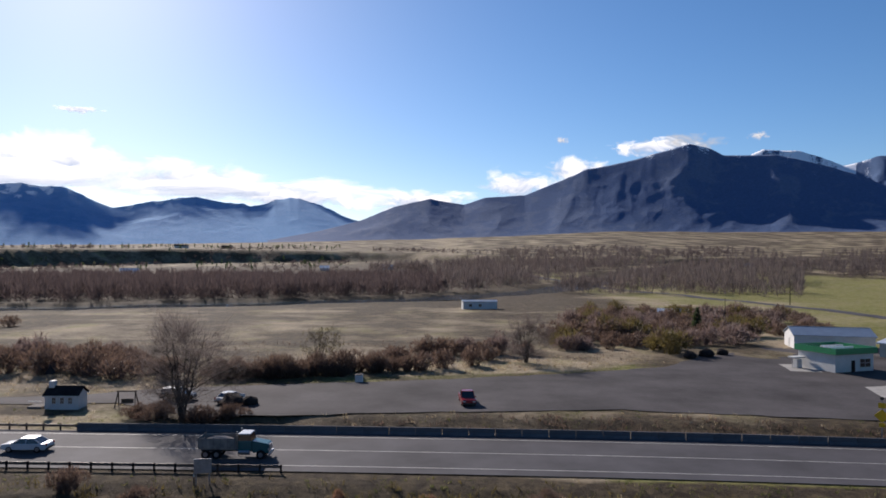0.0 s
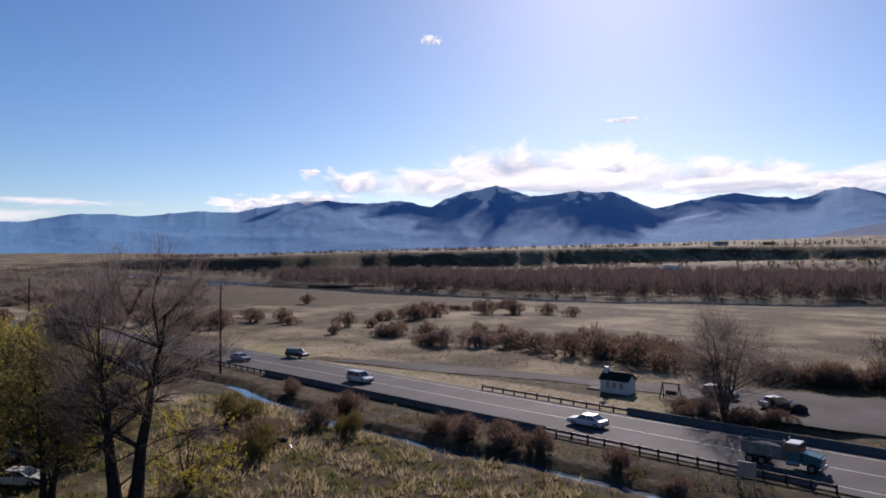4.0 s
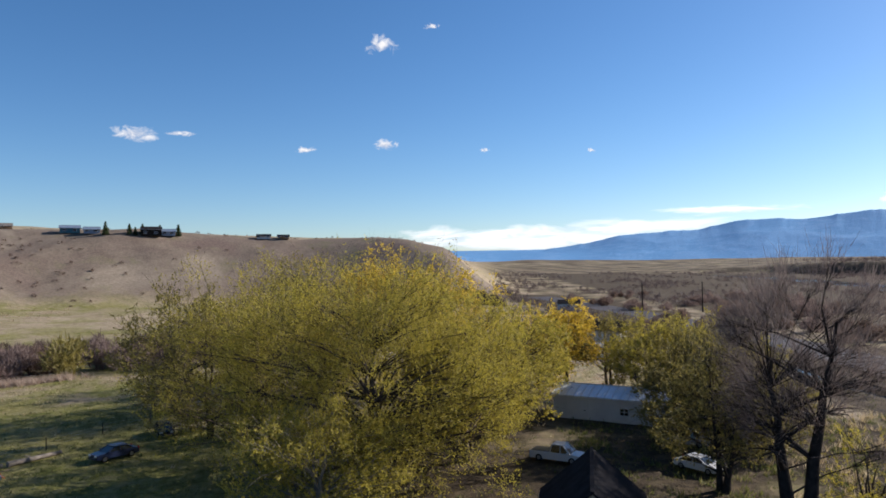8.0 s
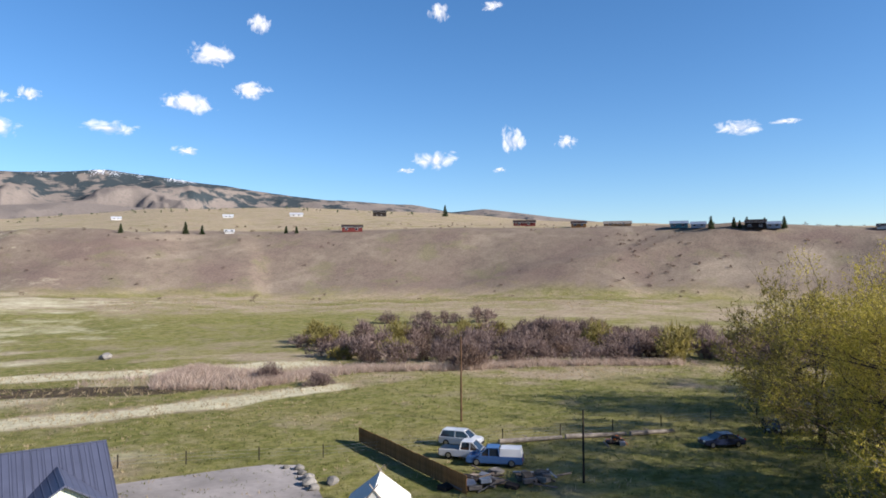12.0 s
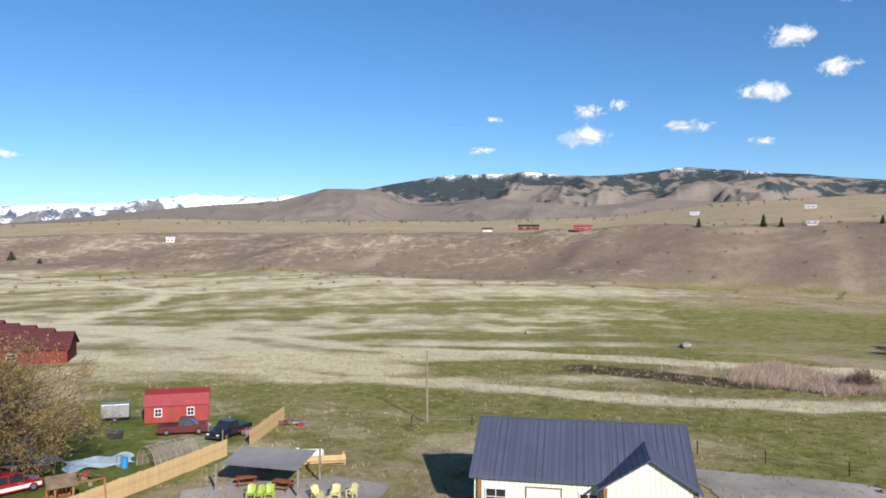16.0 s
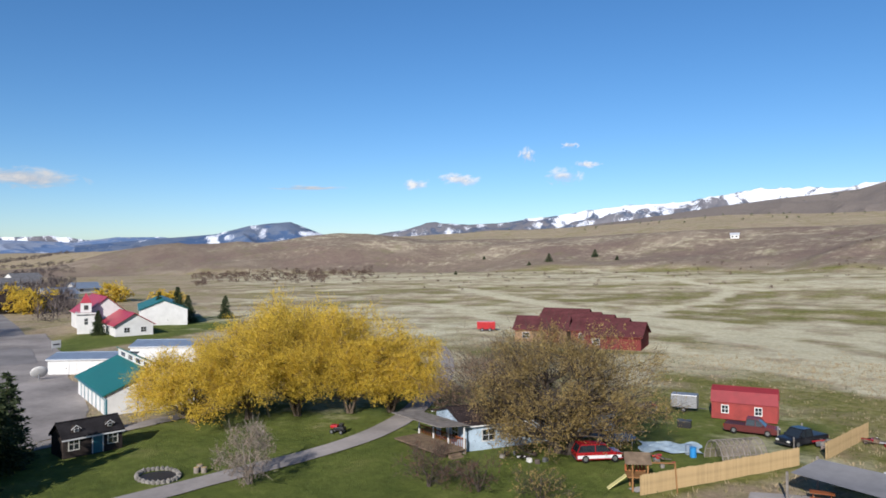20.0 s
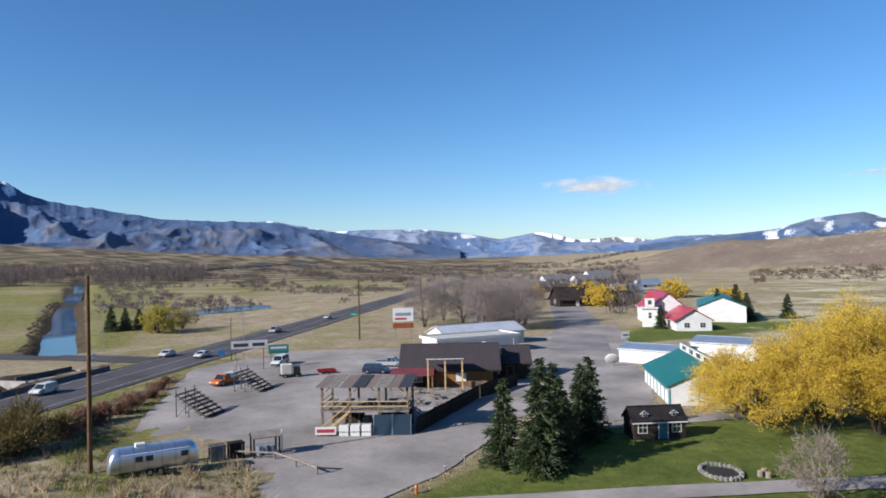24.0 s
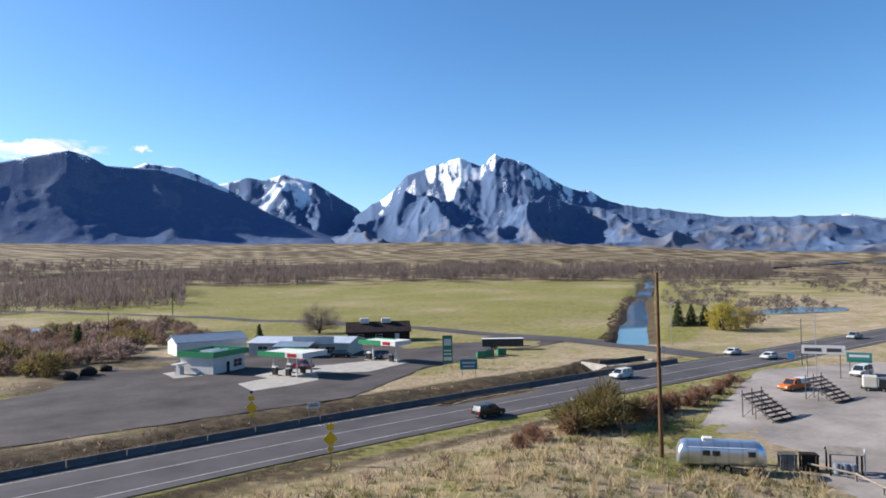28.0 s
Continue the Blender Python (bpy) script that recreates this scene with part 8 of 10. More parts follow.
for off, dash, words in ((-5.4, 0, "white edge line of the highway"), (5.6, 0, "white edge line of the highway"), (0.1, 0, "worn centre line of the highway")):
    lane = tagged(thing("road_marking", words, "road marking"), kind="structure")
    base = smooth_line(HIGHWAY, 0.5)
    keep_line = base[(base[:, 0] > -150) & (base[:, 0] < 330)]
    t_l = np.gradient(keep_line, axis=0)
    t_l /= np.linalg.norm(t_l, axis=1)[:, None]
    n_l = np.stack([-t_l[:, 1], t_l[:, 0]], 1)
    on, cycle = (240, 241) if not dash else (int(dash * 2), int(dash * 2 + 12))
    for i0 in range(0, len(keep_line) - 8, cycle):
        seg = slice(i0, min(i0 + on + 1, len(keep_line)))
        if len(keep_line[seg]) < 2:
            continue
        e0, e1 = keep_line[seg] + n_l[seg] * (off - 0.055), keep_line[seg] + n_l[seg] * (off + 0.055)
        zz = land(e0[:, 0], e0[:, 1])[:, None] + 0.115
        sheet = np.stack([np.concatenate([e1, zz], 1), np.concatenate([e0, zz], 1)], 1)
        part("stripe", grid_mesh("stripe", sheet, M_LINE), M_LINE, lane)


def pole(x, y, h, label, arm=0.0, lean=0.0, r=0.16, mat=None, name="utility_pole", category="pole", bars=0):
    """A tapered timber pole, with cross-arms and insulators or a lamp arm where it has them."""
    mat = mat or M_POLE
    top = place(thing(name, label, category, "poles"), x, y, 0)
    part("pole", rod((0, 0, -0.3), (lean, 0, h), r, r * 0.65, 10), mat, top)
    for i in range(bars):
        part("cross_arm", block(-1.1, -0.06, h - 0.6 - i * 0.9, 1.1, 0.06, h - 0.47 - i * 0.9), M_WOOD, top)
        for s in (-0.9, 0.9):
            part("insulator", rod((s, 0, h - 0.47 - i * 0.9), (s, 0, h - 0.25 - i * 0.9), 0.05), M_STEEL, top)
    if arm:
        part("arm", bar((0, 0, h - 0.4), (arm, 0, h + 0.1), 0.08), M_STEEL, top)
        part("lamp_head", block(min(arm, arm * 1.25), -0.15, h + 0.02, max(arm, arm * 1.25), 0.15, h + 0.18, 0.03), M_STEEL, top)
    return top


M_POLE = surface("creosoted_pole", (0.16, 0.095, 0.055), vary=0.3, scale=1.0, fine=10, rough=0.9)
M_GREYPOLE = surface("grey_pole", (0.28, 0.24, 0.19), vary=0.25, scale=1.0, fine=10, rough=0.9)
pole(66.9, 32.8, 18.5, "tall brown timber utility pole on the bank", r=0.24)
pole(181.2, 19.9, 16.0, "tall dark timber utility pole beside the lot", r=0.24)
pole(-61.6, -66.3, 10.7, "brown timber pole in the meadow", r=0.15)
pole(-52.4, -40.1, 6.6, "dark slender timber pole beside the scrap heap", mat=M_DARKWOOD, r=0.12)
pole(6.3, -86.3, 8.8, "grey timber pole at the meadow's edge", mat=M_GREYPOLE, r=0.14)
pole(-108.3, 64.5, 15.0, "tall dark timber utility pole beside the creek", mat=M_DARKWOOD, r=0.2, bars=1)
pole(-271, 65, 12, "timber utility pole far down the valley", mat=M_DARKWOOD, r=0.3, bars=1)
pole(-283, 91.4, 12, "timber utility pole far down the valley", mat=M_DARKWOOD, r=0.3, bars=1)
pole(315, 7, 13, "timber utility pole beside the highway", mat=M_DARKWOOD, r=0.25, bars=1)
pole(165.8, 77.8, 11, "grey street lamp at the junction", arm=2.6, r=0.09, mat=M_STEEL, name="street_lamp", category="street lamp")
pole(133.5, 36.5, 11.5, "thin grey street lamp near the signs", arm=-2.4, r=0.08, mat=M_STEEL, name="street_lamp", category="street lamp")
pole(148, 43, 9, "dark signal mast at the junction", r=0.1, mat=M_DARKSTEEL)
pole(87, 218, 9, "thin timber pole beside the brush", mat=M_DARKWOOD, r=0.14)
pole(162, 330, 11, "timber pole beside the side road", mat=M_DARKWOOD, r=0.2)
for px, py in [(-60, 62.5), (-22, 63.2), (87.1, 56.3), (140.5, 40)]:
    top_d = place(thing("delineator_post", "short white and dark roadside marker post", "marker post", "roadside posts"), px, py, 0)
    part("post", rod((0, 0, -0.1), (0, 0, 1.1), 0.06), M_WHITE if px > 0 else M_DARKWOOD, top_d)
    part("reflector", block(-0.06, -0.08, 0.8, 0.06, -0.05, 1.05), M_LAMPGLASS, top_d)


def sign(x, y, rot, w, h, z, face, label, name="road_sign", bars=(), diamond=False, posts=1, post_mat=None, group="signs"):
    """A sign board on posts; its unreadable lettering stands as plain bars."""
    top = place(thing(name, label, "sign", group), x, y, rot)
    pm = post_mat or M_STEEL
    for i in range(posts):
        px = 0 if posts == 1 else (-w * 0.38 if i == 0 else w * 0.38)
        part("post", block(px - 0.05, 0.0, -0.2, px + 0.05, 0.1, z + h * 0.8), pm, top)
    if diamond:
        b = block(-w / 2, -0.05, -w / 2, w / 2, -0.01, w / 2)
        bmesh.ops.rotate(b, verts=b.verts, cent=(0, 0, 0), matrix=Matrix.Rotation(radians(45), 3, "Y"))
        bmesh.ops.translate(b, verts=b.verts, vec=(0, 0, z + h / 2))
    else:
        b = block(-w / 2, -0.06, z, w / 2, -0.01, z + h, 0.015)
    board = part("board", b, face, top)
    for bx, bz, bw, bh, bm_ in bars:
        part("lettering_bar", block(bx - bw / 2, -0.085, bz, bx + bw / 2, -0.055, bz + bh), bm_, board)
    return top


M_YELLOW = paint("sign_yellow", (0.85, 0.52, 0.01))
M_SIGNGREEN = paint("sign_green", (0.01, 0.22, 0.12))
M_SIGNTEAL = paint("sign_teal", (0.05, 0.24, 0.26))
M_SIGNBLUE = paint("sign_blue", (0.03, 0.25, 0.6))
M_BARS = paint("dark_lettering", (0.06, 0.05, 0.06))
for sx, sy, sr in ((50.4, 81.2, -32), (45.4, 58.4, -38)):
    y1 = sign(sx, sy, sr, 1.1, 1.1, 2.2, M_YELLOW, "yellow diamond warning sign with a plate and beacon", diamond=True, name="warning_sign")
    part("plate", block(-0.38, -0.06, 3.65, 0.38, -0.01, 4.25), M_YELLOW, y1)
    part("lower_plate", block(-0.3, -0.06, 1.5, 0.3, -0.01, 1.95), M_YELLOW, y1)
    part("mast", block(-0.05, 0.0, 3.0, 0.05, 0.1, 4.9), M_STEEL, y1)
    part("beacon", rod((0, -0.1, 4.75), (0, 0.05, 4.75), 0.2), M_BLACK, y1)
sign(59.2, 79.8, -30, 1.7, 0.75, 1.5, M_WHITE, "white rectangular sign on two posts", bars=[(0, 1.75, 1.3, 0.14, M_BARS), (0, 2.0, 1.1, 0.1, M_BARS)], posts=2)
sign(-21.3, 63.4, 12, 1.5, 1.3, 1.0, M_STEEL, "back of a grey road sign on two posts", posts=2)
gs = sign(104.7, 96.5, -46, 2.0, 5.4, 1.2, M_SIGNGREEN, "tall green and white fuel price sign", bars=[(0, 4.6, 1.4, 1.3, M_WHITE), (0, 3.4, 1.5, 0.35, M_WHITE), (0, 2.7, 1.5, 0.35, M_WHITE), (0, 1.6, 1.6, 0.7, M_WHITE)], posts=2, name="price_sign")
sign(98.3, 85.4, -46, 3.2, 1.9, 1.4, M_SIGNTEAL, "teal information sign beside the highway", bars=[(0, 2.5, 2.4, 0.3, M_WHITE), (0, 1.9, 2.0, 0.2, M_WHITE)], posts=2)
sign(133.0, 35.2, -72, 6.6, 1.5, 4.2, M_WHITE, "long white board sign with dark lettering bars", bars=[(-1.6, 4.6, 2.6, 0.6, M_BARS), (1.6, 4.6, 2.2, 0.6, M_BARS)], posts=2, post_mat=M_DARKSTEEL, name="bar_sign")
sign(137.5, 30.8, -75, 3.8, 1.7, 2.6, M_SIGNTEAL, "teal and white board sign on dark posts", bars=[(0, 3.5, 3.0, 0.4, M_WHITE), (0, 2.75, 3.2, 0.35, M_SIGNGREEN)], posts=2, post_mat=M_DARKSTEEL, name="bar_sign")
bbd = sign(179.6, 8.6, -85, 5.2, 3.4, 4.6, M_WHITE, "white billboard on two rust-red posts", bars=[(0, 6.0, 4.0, 0.8, M_STEELBLUE), (-0.6, 5.0, 3.0, 0.5, M_REDROOF)], posts=2, post_mat=M_REDWOOD, name="billboard")
part("lower_board", block(-2.6, -0.08, 2.9, 2.6, -0.01, 4.2), M_REDWOOD, bbd)
sign(231.6, 27.2, -84, 2.4, 1.6, 2.2, M_SIGNGREEN, "green road sign beside the highway", bars=[(0, 2.8, 1.8, 0.2, M_WHITE)], posts=2)
sign(150, 45.6, -70, 1.3, 1.0, 0.9, M_SIGNBLUE, "small blue sign at the junction")
sign(166.1, -44.2, -75, 2.0, 1.6, 0.6, M_WHITE, "white church sign on the lawn", bars=[(0, 1.2, 1.4, 0.3, M_BARS)], posts=2)
sign(143, 69, -60, 0.8, 1.0, 1.6, M_WHITE, "small white sign at the canal bridge")


# ---- the bar's lot ----
def bleacher(x, y, rot):
    top = place(thing("bleacher", "dark steel bleacher with stepped bench rows", "bleacher", "bleachers"), x, y, rot)
    for i in range(8):
        part("bench", block(-2.3, -2.4 + i * 0.62, 0.35 + i * 0.38, 2.3, -2.1 + i * 0.62, 0.42 + i * 0.38), M_DARKWOOD, top)
        part("footboard", block(-2.3, -2.05 + i * 0.62, 0.1 + i * 0.38, 2.3, -1.85 + i * 0.62, 0.15 + i * 0.38), M_DARKWOOD, top)
    for px in (-2.1, 0, 2.1):
        part("stringer", bar((px, -2.3, 0.15), (px, 2.3, 3.0), 0.08, 0.14), M_DARKSTEEL, top)
        part("leg", bar((px, 2.25, -0.05), (px, 2.25, 3.6), 0.1), M_DARKSTEEL, top)
        part("leg", bar((px, 0.4, -0.05), (px, 0.4, 1.8), 0.08), M_DARKSTEEL, top)
        part("brace", bar((px, 2.25, 0.1), (px, 0.4, 1.8), 0.06), M_DARKSTEEL, top)
    return top


bleacher(95.0, 31.8, -14)
bleacher(112.6, 29.2, -14)
for bx, by, br, wd in ((72.3, 22.6, -60, "rough timber crate stack beside the trailer"), (73.4, 21.0, -60, "dark timber crate beside the trailer")):
    cr = place(thing("timber_crate", wd, "crate"), bx, by, br)
    m_c = M_GREYWOOD if "rough" in wd else M_DARKWOOD
    for i in range(6):
        part("slat", block(-0.75 + i * 0.25, -0.62, 0.05, -0.53 + i * 0.25, -0.58, 1.55), m_c, cr)
        part("slat", block(-0.75 + i * 0.25, 0.58, 0.05, -0.53 + i * 0.25, 0.62, 1.55), m_c, cr)
    part("floor", block(-0.8, -0.6, 0.0, 0.8, 0.6, 0.1), m_c, cr)
    part("lid", block(-0.8, -0.6, 1.4, 0.8, 0.6, 1.5), m_c, cr)
kiln = place(thing("well_shelter", "small timber shelter with blue barrels", "shelter"), 74.2, 18.2, -65)
for px in (-1.3, 1.3):
    for py in (-0.9, 0.9):
        part("post", block(px - 0.08, py - 0.08, -0.05, px + 0.08, py + 0.08, 2.0), M_DARKWOOD, kiln)
part("roof", extrude([(-1.1, 2.0), (0, 2.5), (1.1, 2.0), (1.1, 2.08), (0, 2.58), (-1.1, 2.08)], 3.0), M_GREYWOOD, kiln)
for px in (-0.6, 0.1, 0.75):
    part("barrel", rod((px, 0, 0.05), (px, 0, 1.0), 0.32, sides=14), M_STEELBLUE, kiln)
part("lamp", rod((1.6, -0.7, 0), (1.6, -0.7, 2.6), 0.06), M_WHITE, kiln)
low = thing("log_rail", "pale low log rail along the lot's edge", "rail")
for a, b in (((72.8, 21.0), (72.4, 16.8)), ((72.4, 16.8), (69.6, 14.1)), ((69.6, 14.1), (66.9, 11.6))):
    part("log", rod((*a, height(*a) + 0.75), (*b, height(*b) + 0.72), 0.1), M_PALEBARK, low)
    part("post", rod((*a, height(*a) - 0.1), (*a, height(*a) + 0.85), 0.09), M_GREYWOOD, low)
part("post", rod((66.9, 11.6, -0.1), (66.9, 11.6, 0.9), 0.09), M_GREYWOOD, low)
part("prop", rod((66.9, 11.6, 0.7), (68.6, 9.4, 0.02), 0.08), M_GREYWOOD, low)
hydrant = place(thing("fire_hydrant", "small orange-red hydrant on the grass corner", "hydrant"), 61.2, 2.1, 0)
part("barrel", rod((0, 0, -0.05), (0, 0, 0.6), 0.13, sides=12), CAR_PAINT["orange"], hydrant)
part("bonnet", rod((0, 0, 0.6), (0, 0, 0.78), 0.16, 0.05, 12), CAR_PAINT["orange"], hydrant)
part("outlet", rod((-0.26, 0, 0.42), (0.26, 0, 0.42), 0.07, sides=10), CAR_PAINT["orange"], hydrant)
for px, py, ph, wd in ((66.9, -0.4, 0.55, "low grey marker post on the lawn's edge"), (68.6, -2.4, 1.1, "grey marker post on the lawn's edge"), (72.0, -5.0, 1.1, "grey marker post on the lawn's edge")):
    mp = place(thing("marker_post", wd, "post", "lawn posts"), px, py, 0)
    part("post", rod((0, 0, -0.1), (0, 0, ph), 0.08), M_GREYWOOD, mp)
    part("cap", rod((0, 0, ph), (0, 0, ph + 0.05), 0.1), M_LINE, mp)
panel = place(thing("solar_panels", "two dark framed solar panels leaning on a rack", "solar panel"), 81.2, 5.4, -93)
for px in (-1.1, 1.1):
    b = block(px - 1.05, -0.03, 0, px + 1.05, 0.03, 2.4, 0.01)
    bmesh.ops.rotate(b, verts=b.verts, cent=(0, 0, 0), matrix=Matrix.Rotation(radians(-12), 3, "X"))
    pn = part("panel", b, M_GLASS, panel)
    for q in ((-1.08, 0, -1.02, 2.45), (1.02, 0, 1.08, 2.45)):
        f = block(px + q[0], -0.06, q[1], px + q[2], -0.02, q[3])
        bmesh.ops.rotate(f, verts=f.verts, cent=(0, 0, 0), matrix=Matrix.Rotation(radians(-12), 3, "X"))
        part("frame_rail", f, M_STEEL, pn)
tote = place(thing("water_totes", "three white caged water tanks", "tank"), 81.6, 9.6, -93)
for px in (-1.3, 0, 1.3):
    part("tank", block(px - 0.55, -0.5, 0.1, px + 0.55, 0.5, 1.35, 0.08), M_WHITE, tote)
    part("cage", block(px - 0.6, -0.56, 0.6, px + 0.6, -0.52, 0.66), M_STEEL, tote)
    part("pallet", block(px - 0.6, -0.55, -0.05, px + 0.6, 0.55, 0.1), M_WOOD, tote)
sign(81.3, 13.0, -90, 2.4, 0.9, 0.3, M_WHITE, "low white sign with red lettering bars", bars=[(0, 0.55, 2.0, 0.4, M_REDROOF)], posts=2, post_mat=M_WOOD)
for px, py, pr in ((91.5, 3.2, 10), (94.4, -0.2, 40), (97.8, 3.0, -20), (101.5, 0.6, 15), (103.4, -3.2, 30), (99.5, 5.4, 0), (105.5, 3.4, 70)):
    t_p = place(thing("picnic_table", "grey plank picnic table on the patio", "picnic table", "patio tables"), px, py, pr, 0.2)
    part("tabletop", block(-0.9, -0.4, 0.7, 0.9, 0.4, 0.76), M_GREYWOOD, t_p)
    for s in (-1, 1):
        part("bench", block(-0.9, s * 0.7 - 0.14, 0.42, 0.9, s * 0.7 + 0.14, 0.47), M_GREYWOOD, t_p)
        part("leg", bar((s * 0.65, -0.75, 0), (s * 0.65, 0.3, 0.72), 0.07), M_WOOD, t_p)
        part("leg", bar((s * 0.65, 0.75, 0), (s * 0.65, -0.3, 0.72), 0.07), M_WOOD, t_p)
tank_t = place(thing("tank_trailer", "cream water tank on a small trailer", "trailer"), 124.3, 26.4, -75)
part("tank", block(-1.1, -0.9, 0.6, 0.9, 0.9, 2.4, 0.2), M_CREAM, tank_t)
part("frame", block(-1.4, -0.7, 0.4, 2.4, 0.7, 0.6), M_DARKSTEEL, tank_t)
part("engine_box", block(1.1, -0.8, 0.6, 2.2, 0.8, 1.9, 0.06), M_BLACK, tank_t)
wheels(tank_t, [(-0.4, -0.9), (-0.4, 0.9), (1.6, -0.9), (1.6, 0.9)], 0.34, 0.2)
flat_t = place(thing("flatbed_trailer", "small red utility trailer on the gravel", "trailer"), 127.5, 20.0, -70)
part("bed", block(-1.6, -0.8, 0.45, 1.6, 0.8, 0.55), M_RED, flat_t)
part("side_rail", block(-1.6, -0.82, 0.55, 1.6, -0.76, 0.9), M_RED, flat_t)
part("side_rail", block(-1.6, 0.76, 0.55, 1.6, 0.82, 0.9), M_RED, flat_t)
wheels(flat_t, [(-0.2, -0.95), (-0.2, 0.95)], 0.3, 0.18)
for dx, dy, dr in ((120.5, 101.0, -40), (123.6, 101.2, -40), (127, 100.4, -40)):
    dp = place(thing("dumpster", "dark green steel dumpster", "dumpster", "dumpsters"), dx, dy, dr)
    part("body", extrude([(-0.8, 0.1), (0.8, 0.1), (0.9, 1.2), (-0.9, 1.5)], 1.9), M_SIGNGREEN, dp)
    part("lid", block(-0.95, -0.9, 1.5, 0.95, 0.2, 1.56), M_BLACK, dp)
lt = place(thing("stock_trailer", "long dark livestock trailer with a white roof", "trailer"), 136.5, 107.5, -50)
part("body", block(-5, -1.1, 0.7, 5, 1.1, 2.5, 0.08), M_DARKSTEEL, lt)
part("roof", block(-5.05, -1.15, 2.5, 5.05, 1.15, 2.62), M_WHITE, lt)
wheels(lt, [(-2.6, -1.0), (-2.6, 1.0), (-1.7, -1.0), (-1.7, 1.0)], 0.38, 0.22)
part("tow_bar", bar((5, 0, 0.8), (6.6, 0, 0.7), 0.14), M_DARKSTEEL, lt)
wash = place(thing("canal_bridge", "dark concrete culvert where the canal passes under the road", "bridge"), 131.5, 71.6, -15)
part("deck", block(-6.5, -1.2, -0.35, 6.5, 1.2, 0.0), M_CONCRETE, wash)
for s in (-1, 1):
    part("wing_wall", block(s * 6.5 - 0.3, -1.2, -2.2, s * 6.5 + 0.3, 6.0, 0.25), M_CONCRETE, wash)
part("parapet", block(-6.5, 1.0, 0.0, 6.5, 1.25, 0.9), M_DARKSTEEL, wash)

# ---- yards west of the bar ----
board_fence(31.4, -52.6, 25.4, -70.6, 1.75, M_NEWWOOD, "new pale pine board fence beside the yard")
board_fence(24.3, -74.8, 24.0, -86.6, 1.75, M_NEWWOOD, "new pale pine board fence at the yard's end")
board_fence(-45.9, -66.4, -42.2, -44.8, 1.7, M_CEDAR, "orange-brown cedar board fence on a concrete base")
tagged(patch("pavement", [(8.5, -57), (7.7, -62), (13, -64.5), (22, -62), (25.5, -60), (24, -53), (12, -52)], 0.07, M_GRAVEL), "grey gravel patio beside the ranch house", "patio", kind="structure")
tagged(patch("pavement", [(-20, -56), (-19.5, -68.8), (-26, -67.4), (-33.6, -64.8), (-36, -63), (-34.5, -58), (-32, -52), (-22, -50)], 0.07, M_GRAVEL), "grey gravel drive beside the ranch house", "driveway", kind="structure")
tagged(ribbon("path", [(56, 14), (57.5, 4), (58.6, -8), (59.8, -22), (60.6, -33), (60.6, -44), (65, -55), (70.5, -62.5), (80, -76), (95, -92), (115, -108)], -1.6, 1.6, 0.10, M_GRAVEL), "grey gravel drive across the lawn", "path", kind="structure")
tagged(ribbon("path", [(83.5, -19.5), (84.5, -26), (86, -33), (88, -44)], -1.5, 1.5, 0.10, M_GRAVEL), "gravel strip before the storage hall", "path", kind="structure")
tagged(ribbon("path", [(32.8, -53.0), (26.6, -71.0)], -0.9, 0.2, 0.12, M_CONCRETE), "grey footpath along the pine fence", "path", kind="structure")

sail = place(thing("shade_canopy", "grey fabric shade sail on timber posts", "canopy"), 18.4, -61.6, 170)
pts_s = []
for i in range(9):
    for j in range(7):
        u, v = i / 8, j / 6
        sag = 0.45 * math.sin(math.pi * u) * math.sin(math.pi * v)
        pts_s.append((-3.6 + 7.2 * u, -2.2 + 4.4 * v, 2.3 + 0.5 * v - sag * 0.6 + 0.2 * (u - 0.5) * (v - 0.5)))
part("fabric", grid_mesh("fabric", np.array(pts_s).reshape(9, 7, 3), M_SAIL := surface("grey_fabric", (0.25, 0.25, 0.26), vary=0.1, scale=1, fine=12, rough=0.9)), M_SAIL, sail)
for px, py, ph in ((-3.8, -2.3, 2.4), (3.8, -2.3, 2.4), (3.8, 2.3, 2.9), (-3.8, 2.3, 2.9)):
    part("post", block(px - 0.08, py - 0.08, -0.1, px + 0.08, py + 0.08, ph), M_GREYWOOD, sail)
for px, py, pr in ((20.4, -61.5, 20), (16.9, -60.6, -15)):
    t_p = place(thing("picnic_table", "red-stained picnic table under the shade sail", "picnic table", "patio tables"), px, py, pr, 0.08)
    part("tabletop", block(-0.9, -0.4, 0.7, 0.9, 0.4, 0.76), M_REDWOOD, t_p)
    for s in (-1, 1):
        part("bench", block(-0.9, s * 0.7 - 0.14, 0.42, 0.9, s * 0.7 + 0.14, 0.47), M_REDWOOD, t_p)
        part("leg", bar((s * 0.65, -0.75, 0), (s * 0.65, 0.3, 0.72), 0.07), M_REDWOOD, t_p)
        part("leg", bar((s * 0.65, 0.75, 0), (s * 0.65, -0.3, 0.72), 0.07), M_REDWOOD, t_p)
M_LIME = paint("lime_paint", (0.36, 0.50, 0.06))
M_BUTTER = paint("butter_paint", (0.68, 0.62, 0.28))
